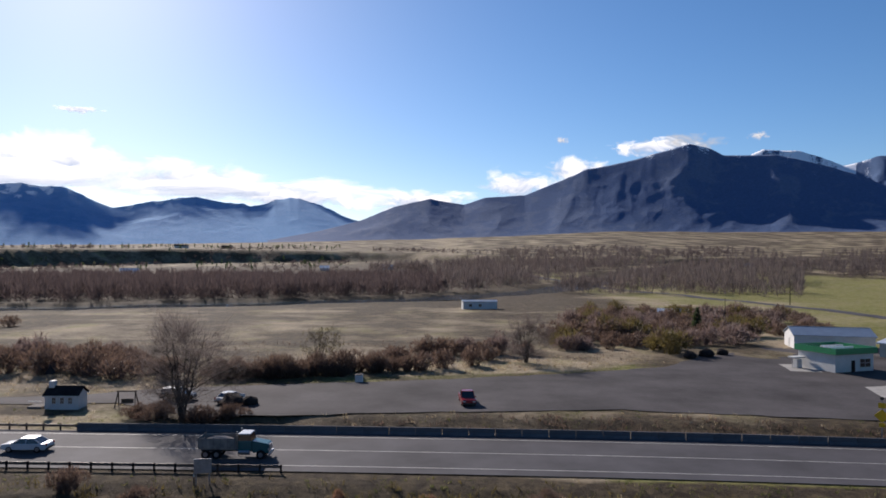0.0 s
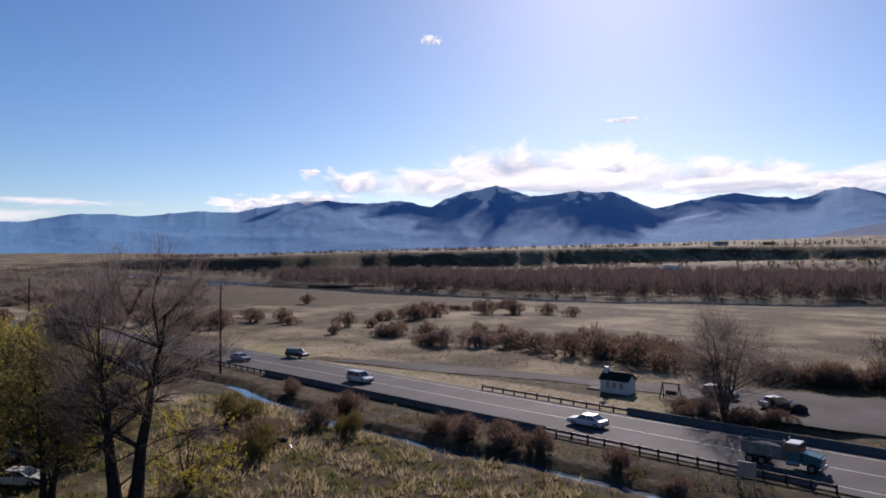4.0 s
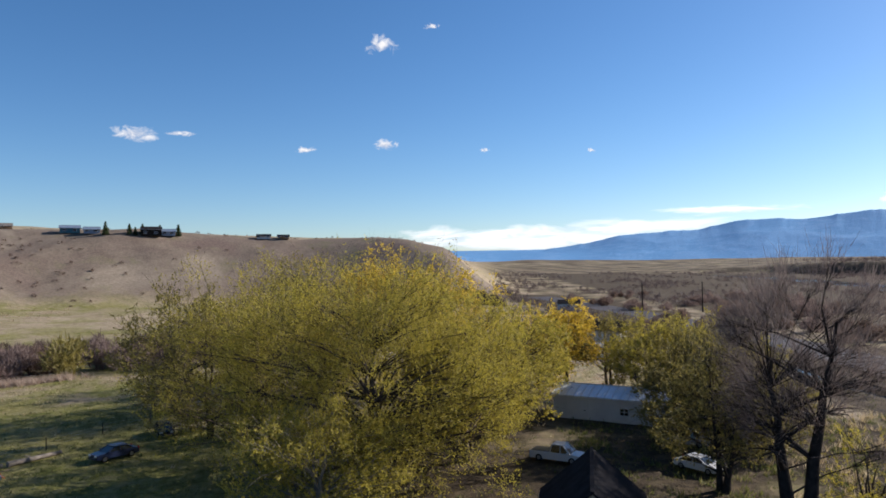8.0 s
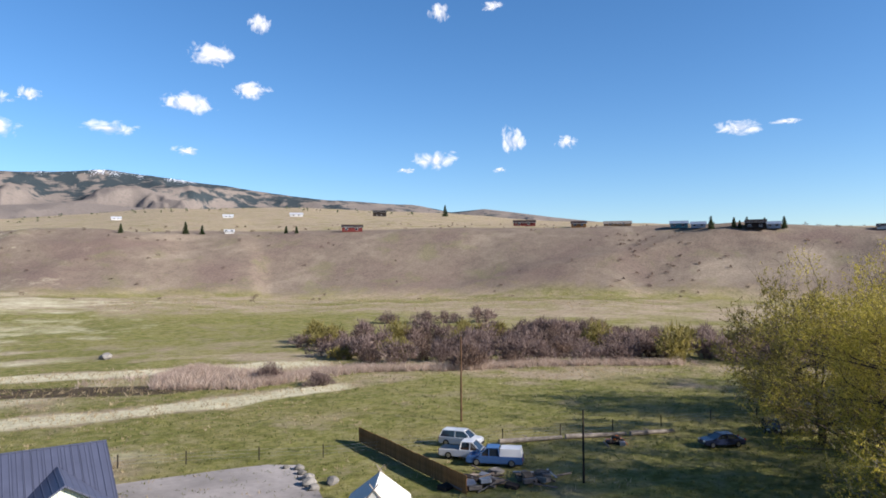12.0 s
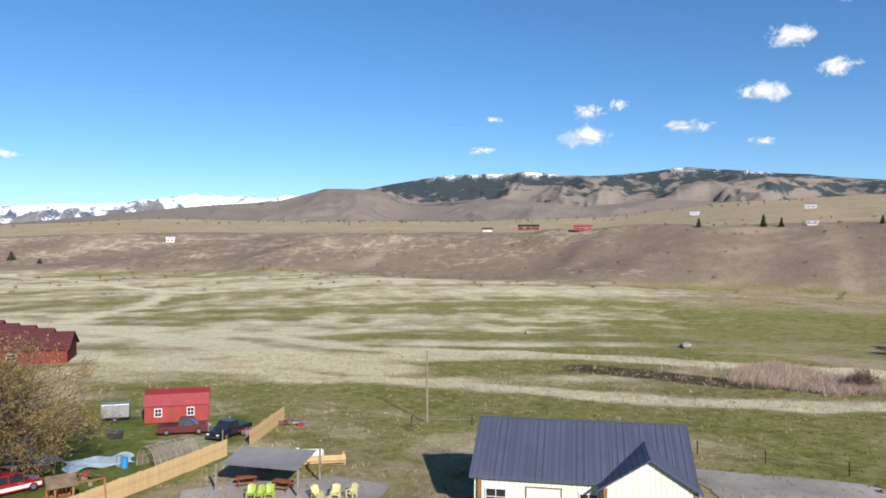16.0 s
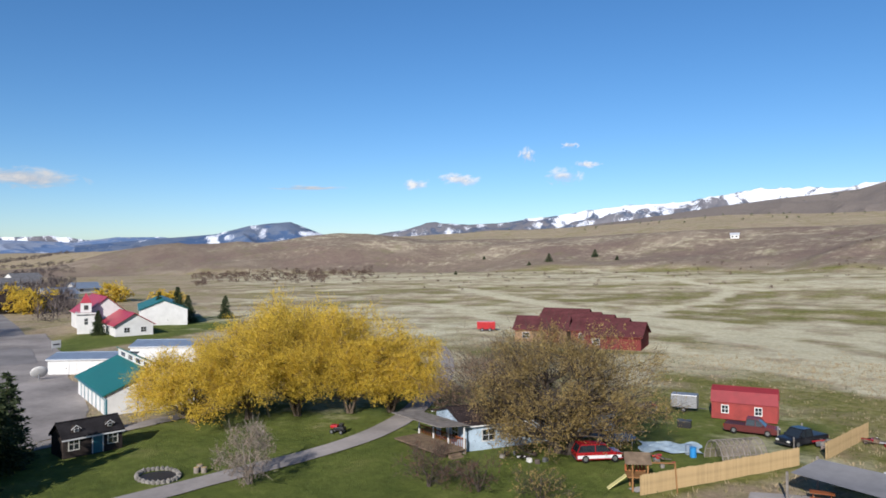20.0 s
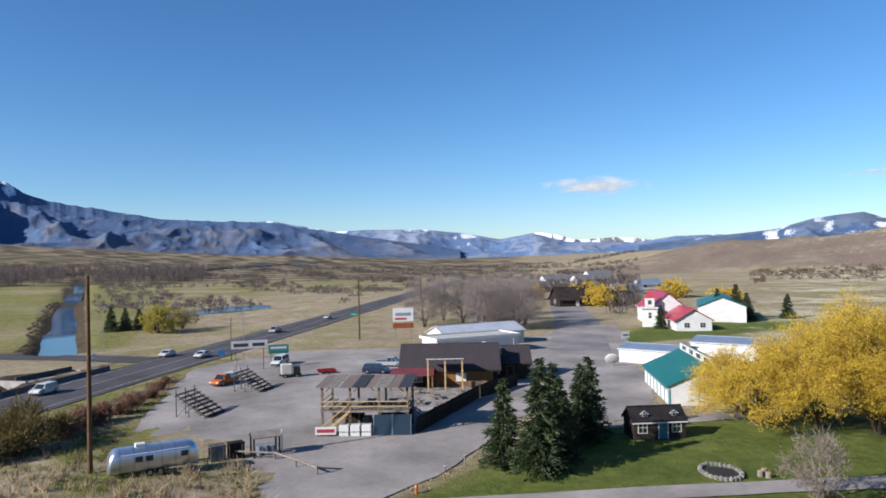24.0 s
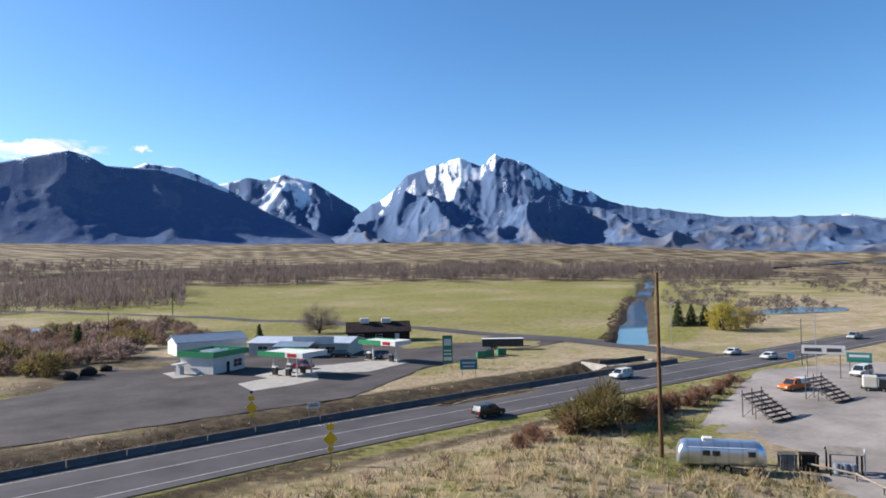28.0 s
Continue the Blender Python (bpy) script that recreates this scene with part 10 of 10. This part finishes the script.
M_WOODS = leaf_material("river_woods", [(0.0, (0.075, 0.055, 0.055)), (0.6, (0.12, 0.09, 0.085)), (1.0, (0.18, 0.135, 0.12))])
M_WOODS2 = leaf_material("grey_woods", [(0.0, (0.10, 0.08, 0.075)), (0.6, (0.17, 0.135, 0.125)), (1.0, (0.26, 0.21, 0.185))])
wx, wy, wr = sample(7500, 0, 62, 345, 640, 1, power=0.9)
d_w, _ = to_line(wx, wy, RIVER)
north = wy > np.interp(wx, [-900, -600, -420, -270, -150, -90, -10, 70], [430, 325, 300, 290, 303, 340, 380, 495])
dense = north & (d_w > 24) & (wr.rand(len(wx)) < 0.8 + 0.5 * waves(wx, wy, 150, 71, 2))
wx, wy = wx[dense], wy[dense]
scatter_twigs("woods", wx, wy, wr.uniform(7, 13, len(wx)), wr.uniform(6, 11, len(wx)), 44, 0.16, M_WOODS, "bare cottonwood forest along the river", "forest", 2, lift=0.1)
wx, wy, wr = sample(11500, -72, 6, 430, 1000, 3, power=0.9)
d_w, _ = to_line(wx, wy, RIVER)
field = (np.degrees(np.arctan2(-wx, wy)) % 360 < 333) & (np.hypot(wx, wy) < 690)
dense = (d_w > 24) & (d_w < 260) & ~field & (wr.rand(len(wx)) < 0.65 + 0.8 * waves(wx, wy, 130, 73, 2))
wx, wy = wx[dense], wy[dense]
scatter_twigs("woods", wx, wy, wr.uniform(9, 17, len(wx)), wr.uniform(5, 9, len(wx)), 50, 0.15, M_WOODS2, "pale bare cottonwoods along the far river", "forest", 4, lift=0.1)
wx, wy, wr = sample(4200, -25, 66, 640, 1300, 5)
clump = wr.rand(len(wx)) < 0.25 + 0.9 * waves(wx, wy, 200, 75, 2)
wx, wy = wx[clump], wy[clump]
scatter_twigs("woods", wx, wy, wr.uniform(3, 8, len(wx)), wr.uniform(6, 12, len(wx)), 30, 0.3, M_WOODS, "scattered bare trees on the far flats", "forest", 6)
wx, wy, wr = sample(5200, 60, 88, 160, 1000, 7)
clump = waves(wx, wy, 90, 79, 3) > 0.18
wx, wy = wx[clump], wy[clump]
scatter_twigs("brush", wx, wy, wr.uniform(1.5, 4.5, len(wx)), wr.uniform(3, 7, len(wx)), 34, 0.14, M_WOODS, "dark brush down the valley", "brush", 8, trunk=False)
wx, wy, wr = sample(7000, -106, -64, 300, 1300, 9)
clump = waves(wx, wy, 130, 77, 3) > 0.12
wx, wy = wx[clump], wy[clump]
scatter_twigs("brush", wx, wy, wr.uniform(1.5, 5, len(wx)), wr.uniform(4, 9, len(wx)), 60, 0.14, M_WOODS2, "bare brush and trees up the valley", "brush", 10, trunk=False)
wx, wy, wr = sample(260, -128, -114, 440, 660, 11)
scatter_twigs("brush", wx, wy, wr.uniform(2, 4.5, len(wx)), wr.uniform(4, 9, len(wx)), 34, 0.2, M_BRUSH, "rust-brown brush along a ditch", "brush", 12, trunk=False)
wx, wy, wr = sample(260, -106, -98, 240, 480, 13)
scatter_twigs("woods", wx, wy, wr.uniform(5, 9, len(wx)), wr.uniform(5, 8, len(wx)), 40, 0.16, M_WOODS2, "bare village trees", "forest", 14)
wx, wy, wr = sample(150, 8, 32, 800, 1500, 15)
scatter_twigs("conifers", wx, wy, wr.uniform(5, 10, len(wx)), wr.uniform(3, 5, len(wx)), 24, 0.5, M_NEEDLE, "dark conifers on the far bench", "forest", 16)
wx, wy, wr = sample(420, 86, 240, 330, 560, 17)
gx, gy, _ = sample(46, 118.5, 125.5, 345, 415, 18)
wx, wy = np.concatenate([wx, gx]), np.concatenate([wy, gy])
scatter_twigs("sagebrush", wx, wy, wr.uniform(0.8, 2.2, len(wx)), wr.uniform(1.6, 4.8, len(wx)), 40, 0.12, M_BRUSH, "dark sage dotted over the grass hill", "sagebrush", 18, trunk=False)
wx, wy, wr = sample(1500, 140, 225, 950, 2500, 19)
scatter_twigs("junipers", wx, wy, wr.uniform(2, 6, len(wx)), wr.uniform(3, 7, len(wx)), 14, 0.6, M_NEEDLE, "dark junipers on the brown foothills", "trees", 20, trunk=False)
wx, wy, wr = sample(900, 120, 165, 268, 345, 23)
scatter_twigs("sagebrush", wx, wy, wr.uniform(0.4, 0.9, len(wx)), wr.uniform(0.8, 1.8, len(wx)), 18, 0.08, M_STRAW, "pale tufted sage at the foot of the hill", "sagebrush", 24, trunk=False)


def tuft_field(name, n, r0, r1, seed, material, label, want, az0=0, az1=360, tall=0.38, per=4, region=None):
    """Grass tufts over the open ground, left out on roads, lots and lawns."""
    rng = np.random.RandomState(seed)
    az, r = rng.uniform(az0, az1, n), np.sqrt(rng.uniform(r0 ** 2, r1 ** 2, n))
    x, y = -np.sin(np.radians(az)) * r, np.cos(np.radians(az)) * r
    if region is not None:
        here = inside(x, y, region)
        x, y, n = x[here], y[here], int(here.sum())
    g = zones(x, y, x * 0)
    patchy = waves(x, y, 7, seed, 3)
    keep = (rng.rand(n) < want(g, patchy)) & ~inside(x, y, LOT_EAST) & ~inside(x, y, LOT_BAR) & ~inside(x, y, LAWN)
    for line, gap in ((HIGHWAY, 8.5), (SIDE_ROAD, 5), (CREEK, 3), (CANAL, 8)):
        keep &= to_line(x, y, line)[0] > gap
    x, y = np.repeat(x[keep], per), np.repeat(y[keep], per)
    x, y = x + rng.normal(size=len(x)) * 0.16, y + rng.normal(size=len(x)) * 0.16
    h = tall * rng.uniform(0.5, 1.4, len(x))
    way = np.stack([rng.normal(size=len(x)) * h * 0.45, rng.normal(size=len(x)) * h * 0.45, h], 1)
    v, f = blades(np.stack([x, y, land(x, y) - 0.03], 1), way, np.full(len(x), 0.045), seed)
    return tagged(new(name, bulk(name, v, f, material)), label, "grass", kind="stuff")


tuft_field("grass", 70000, 52, 150, 31, M_STRAW, "dry straw-coloured grass tufts", lambda g, p: np.clip(0.75 - g[:, 0] - 0.7 * g[:, 1] + 0.35 * p, 0, 1))
tuft_field("grass", 60000, 52, 150, 32, M_TUFT, "green spring grass tufts", lambda g, p: np.clip(g[:, 0] - 0.1 - 0.25 * p, 0, 1), tall=0.26)
tuft_field("reeds", 30000, 60, 140, 33, M_REED, "rust-red dead weeds on the highway bank", lambda g, p: np.clip(0.7 + 0.8 * p, 0, 1), tall=0.8, region=[(30, 57), (46, 54.5), (80, 49), (115, 46.5), (128, 45), (120, 41.5), (100, 41), (84, 41), (70, 43), (50, 49), (30, 52)])
tuft_field("grass", 60000, 50, 112, 57, M_TUFT, "green growth between the tussocks on the knoll", lambda g, p: np.clip(0.35 - 0.9 * p, 0, 1), tall=0.5, per=5, region=[(20, 57), (48, 52), (70, 46), (110, 43), (108, 39), (80, 36), (66, 32), (72, 20), (66, 12), (50, 14), (30, 40)])
tuft_field("reeds", 48000, 60, 140, 34, M_STRAW, "pale dead weeds on the knoll", lambda g, p: np.clip(0.45 + 0.9 * p, 0, 1), tall=0.8, region=[(20, 55), (48, 50), (64, 44), (66, 34), (62, 30), (72, 20), (62, 14), (50, 14), (30, 40)])
tuft_field("grass", 9000, 55, 100, 52, M_STRAW, "thick straw tussocks on the knoll", lambda g, p: np.clip(0.3 + 1.2 * p, 0, 1), tall=1.15, per=16, region=[(20, 55), (48, 50), (64, 44), (66, 34), (62, 30), (72, 20), (66, 12), (50, 14), (30, 40)])
tuft_field("grass", 7000, 55, 110, 53, M_BRUSH, "dark dead weeds between the tussocks", lambda g, p: np.clip(0.3 - 1.2 * p, 0, 1), tall=0.9, per=12, region=[(20, 57), (48, 52), (70, 46), (110, 43), (108, 39), (80, 36), (66, 32), (72, 20), (66, 12), (50, 14), (30, 40)])
tuft_field("reeds", 14000, 95, 150, 38, M_STRAW, "dry reeds along the dark ditch", lambda g, p: np.clip(0.3 + 0.9 * p, 0, 1), tall=0.9, region=[(-16, -136), (-42, -121), (-60, -113), (-57, -106), (-38, -112), (-14, -127)])
tuft_field("reeds", 26000, 100, 165, 35, M_PINKREED := leaf_material("pale_cattails", [(0.0, (0.42, 0.30, 0.23)), (0.5, (0.58, 0.45, 0.36)), (1.0, (0.72, 0.60, 0.48))]), "pale pink cattails along the ditch", lambda g, p: np.clip(0.8 + 0.6 * p, 0, 1), tall=1.1, region=[(-30, -127), (-46, -122), (-60, -112), (-77, -106), (-93, -95), (-113, -83), (-128, -68), (-131, -71), (-115, -87), (-95, -99), (-78, -111), (-62, -120), (-46, -132), (-34, -134)])
tuft_field("reeds", 30000, 106, 152, 54, M_PINKREED, "pale pink cattails before the thicket", lambda g, p: np.clip(0.7 + 0.5 * p, 0, 1), az0=117, az1=163, tall=1.2, per=7, region=[(-40, -117), (-52, -106), (-60, -107), (-76, -108), (-90, -97), (-105, -90.5), (-126, -72), (-129, -74), (-108, -95), (-92, -102), (-77, -114), (-62, -117), (-56, -136), (-46, -130)])
tuft_field("reeds", 40000, 60, 100, 36, M_BRUSH, "dark weeds along the roadside bank", lambda g, p: np.clip(0.35 + 0.9 * p, 0, 1), tall=0.5, region=[(-28, 83), (0, 84), (30, 82), (60, 77), (100, 70), (110, 74), (72, 84), (50, 88), (24, 92), (0, 91), (-28, 87)])
tuft_field("reeds", 30000, 55, 110, 37, M_GREENBRUSH, "olive weeds along the near verge", lambda g, p: np.clip(0.3 + 0.9 * p, 0, 1), tall=0.55, region=[(-60, 62), (-30, 64), (0, 65), (25, 63), (25, 57), (0, 60), (-30, 59), (-60, 56)])

tuft_field("grass", 90000, 40, 110, 39, M_GREENBRUSH, "olive and brown rough grass on the near slope", lambda g, p: np.clip(0.45 + 0.7 * p, 0, 1), tall=0.5, region=[(-75, 64), (-30, 63), (30, 60), (45, 45), (20, 34), (-30, 30), (-70, 34)])
tuft_field("grass", 9000, 42, 108, 55, M_STRAW, "straw tussocks on the slope above the creek", lambda g, p: np.clip(0.25 + 1.1 * p, 0, 1), az0=18, az1=72, tall=0.85, per=6, region=[(-92, 58), (-60, 55), (-30, 56), (-20, 40), (-34, 26), (-60, 26), (-92, 34)])
tuft_field("grass", 26000, 42, 108, 56, M_TUFT, "green spring growth on the slope above the creek", lambda g, p: np.clip(0.25 - 1.0 * p, 0, 1), az0=18, az1=100, tall=0.5, per=6, region=[(-92, 58), (-60, 55), (-30, 56), (-20, 40), (-34, 26), (-60, 10), (-92, 10)])
tuft_field("grass", 60000, 70, 175, 40, M_STRAW, "tufted straw grass on the meadow", lambda g, p: np.clip(0.15 + 0.9 * p, 0, 1), tall=0.3, per=5, region=[(40, -75), (130, -120), (110, -150), (0, -168), (-90, -130), (-70, -95), (-20, -78)])
tuft_field("grass", 40000, 95, 180, 41, M_BRUSH, "brown tussocks on the dry flats", lambda g, p: np.clip(0.2 + 0.9 * p, 0, 1), tall=0.6, per=3, region=[(-150, 95), (-60, 104), (20, 130), (45, 140), (40, 175), (-60, 170), (-140, 130)])

# ---- clouds ----
def cloud_material(name, low, soft, light):
    """White vapour that glows by itself and thins out to ragged edges, its underside shade painted grey."""
    m, nt, b = nodes(name)
    uv = coords(nt, "UV")
    info = nt.nodes.new("ShaderNodeObjectInfo")
    shift = add(nt, "VectorMath", operation="ADD")
    spread = add(nt, "VectorMath", operation="SCALE")
    spread.inputs["Scale"].default_value = 37.0
    rnd = nt.nodes.new("ShaderNodeCombineXYZ")
    nt.links.new(info.outputs["Random"], rnd.inputs[0])
    nt.links.new(info.outputs["Random"], rnd.inputs[1])
    nt.links.new(rnd.outputs[0], spread.inputs[0])
    nt.links.new(uv, shift.inputs[0])
    nt.links.new(spread.outputs[0], shift.inputs[1])
    wide_n = add(nt, "VectorMath", operation="MULTIPLY")
    wide_n.inputs[1].default_value = (2.0, 1.0, 1.0)
    nt.links.new(shift.outputs[0], wide_n.inputs[0])
    n = noise_of(nt, wide_n.outputs[0], 3.0, 5, 0.58, 0.6)
    off = add(nt, "VectorMath", operation="SUBTRACT")
    off.inputs[1].default_value = (0.5, 0.42, 0)
    nt.links.new(uv, off.inputs[0])
    ln = add(nt, "VectorMath", operation="LENGTH")
    nt.links.new(off.outputs[0], ln.inputs[0])
    d = add(nt, "Math", operation="MULTIPLY_ADD")
    nt.links.new(ln.outputs["Value"], d.inputs[0])
    d.inputs[1].default_value, d.inputs[2].default_value = -2.4, 0.20
    s = add(nt, "Math", operation="MULTIPLY_ADD")
    nt.links.new(n, s.inputs[0])
    s.inputs[1].default_value = 1.7
    nt.links.new(d.outputs[0], s.inputs[2])
    alpha = ramp(nt, s.outputs[0], [(0.42, grey(0)), (0.42 + soft, grey(1))])
    sep = nt.nodes.new("ShaderNodeSeparateXYZ")
    nt.links.new(uv, sep.inputs[0])
    shade = add(nt, "Math", operation="MULTIPLY_ADD")
    nt.links.new(n, shade.inputs[0])
    shade.inputs[1].default_value = 1.7
    nt.links.new(sep.outputs["Y"], shade.inputs[2])
    half = add(nt, "Math", operation="MULTIPLY")
    half.inputs[1].default_value = 0.5
    nt.links.new(shade.outputs[0], half.inputs[0])
    col = ramp(nt, half.outputs[0], [(0.53, low), (0.72, (1.0, 1.0, 1.0))])
    em = add(nt, "Emission", Strength=light)
    nt.links.new(col, em.inputs["Color"])
    tr = nt.nodes.new("ShaderNodeBsdfTransparent")
    mx = nt.nodes.new("ShaderNodeMixShader")
    nt.links.new(alpha, mx.inputs[0])
    nt.links.new(tr.outputs[0], mx.inputs[1])
    nt.links.new(em.outputs[0], mx.inputs[2])
    nt.links.new(mx.outputs[0], nt.nodes["Material Output"].inputs["Surface"])
    return m


M_CLOUD = cloud_material("cloud", (0.66, 0.70, 0.79), 1.0, 0.60)
M_BANK = cloud_material("cloud_bank", (0.50, 0.57, 0.70), 0.36, 0.87)
M_VEIL = cloud_material("thin_cloud", (0.70, 0.76, 0.86), 0.9, 0.45)
M_SHEET = cloud_material("cloud_sheet", (0.66, 0.74, 0.88), 0.8, 0.8)


def cloud(az, el, w, h, material, label, r=4870.0, grow=1.5):
    """A distant cloud: a gently domed sheet in the sky, far behind everything else."""
    w, h = w * grow, h * grow
    pts = []
    for j in range(7):
        for i in range(13):
            a, e = az + (0.5 - i / 12) * w, el + (j / 6 - 0.5) * h
            rr = r - 30 * math.sin(math.pi * i / 12) * math.sin(math.pi * j / 6)
            pts.append((-math.sin(radians(a)) * math.cos(radians(e)) * rr, math.cos(radians(a)) * math.cos(radians(e)) * rr, 20 + math.sin(radians(e)) * rr))
    me = grid_mesh("cloud", np.array(pts).reshape(7, 13, 3), material)
    uv = me.uv_layers.new(name="UVMap")
    idx = np.zeros(len(me.loops), np.int32)
    me.loops.foreach_get("vertex_index", idx)
    uv.data.foreach_set("uv", np.stack([(idx % 13) / 12, (idx // 13) / 6], 1).reshape(-1).astype(np.float32))
    return tagged(new("cloud", me), label, "cloud", "clouds", "structure")


SMALL_WEST = [(115.7, 10.2, 4.1, 1.4), (97.0, 17.6, 3.3, 1.6), (96.8, 9.8, 1.9, 0.8), (103.2, 9.2, 1.5, 0.5), (88.7, 9.2, 0.9, 0.4), (80.2, 8.9, 0.9, 0.4), (112.5, 10.2, 2.9, 0.5), (92.9, 18.8, 1.5, 0.5), (132.7, 10.1, 2.4, 2.3), (139.1, 8.6, 4.0, 1.7), (128.5, 9.8, 1.8, 1.3), (158.1, 12.5, 4.8, 1.7), (153.6, 13.6, 3.3, 1.4), (156.4, 16.1, 4.5, 1.7), (152.9, 18.5, 1.9, 1.5), (138.7, 19.9, 2.1, 1.6), (133.9, 7.6, 1.2, 0.5), (141.4, 7.6, 1.7, 0.5), (96.8, 9.8, 2.6, 1.0), (103.1, 9.3, 1.8, 0.5), (134.4, 20.2, 2.1, 0.9), (171.5, 9.9, 5.5, 2.1), (171.3, 11.7, 3.3, 1.5), (168.9, 12.1, 1.9, 1.1)]
SMALL_EAST = [(163.9, 10.2, 4.8, 1.3), (178.8, 11.2, 1.8, 0.6), (179.7, 8.8, 2.8, 0.8), (219.6, 8.2, 2.0, 1.3), (216.2, 8.8, 1.8, 0.6), (216.8, 6.5, 4.0, 1.6), (214.9, 7.3, 2.7, 0.7), (224.7, 6.2, 3.5, 1.1), (156.6, 16.2, 3.8, 1.9), (153.9, 13.8, 2.9, 1.3), (158.4, 12.5, 4.1, 1.7), (153.1, 18.6, 1.9, 1.5), (158.4, 8.8, 2.7, 0.9), (237.2, 5.5, 8.1, 0.5), (228.7, 5.9, 3.0, 1.1), (225.4, 6.4, 3.8, 0.9), (256.7, 5.7, 7.3, 1.6), (257.3, 5.9, 8.7, 1.6), (350.5, 9.6, 1.3, 0.7), (341.6, 9.2, 7.8, 1.9), (335.9, 9.4, 1.9, 0.7), (27.4, 10.6, 4.1, 0.5), (42.8, 17.1, 2.2, 1.0), (52.5, 6.7, 2.4, 0.7), (27.6, 10.6, 2.9, 0.7)]
for c_az, c_el, c_w, c_h in SMALL_WEST + SMALL_EAST:
    # clouds near the sun take the bank's brighter glow
    cloud(c_az, c_el, c_w, c_h, M_BANK if 20 < c_az < 60 else M_VEIL if c_w > 7 else M_CLOUD, "small white fair-weather cloud")
for c_az, c_el, c_w, c_h in [(12, 5.2, 16, 3.0), (20, 6.4, 18, 4.2), (29, 7.4, 16, 4.6), (36, 7.6, 14, 5.0), (42, 6.4, 14, 3.6), (49, 6.0, 10, 2.6), (2, 5.0, 12, 2.6), (-6, 6.4, 9, 3.2), (-10.5, 7.6, 7, 2.6), (-16.5, 9.0, 8, 1.8), (57, 4.2, 8, 1.6), (32, 6.0, 34, 3.4), (16, 5.6, 30, 2.8), (52, 4.6, 12, 1.4)]:
    cloud(c_az, c_el, c_w, c_h, M_BANK, "bright cloud bank behind the mountains", 4800.0, 1.45)
for c_az, c_el, c_w, c_h in [(89, 2.4, 18, 2.4), (78, 2.9, 24, 2.0), (70, 3.9, 14, 0.9), (84, 1.9, 30, 2.0)]:
    cloud(c_az, c_el, c_w, c_h, M_SHEET, "flat pale cloud sheet over the far valley", 4880.0, 1.4)
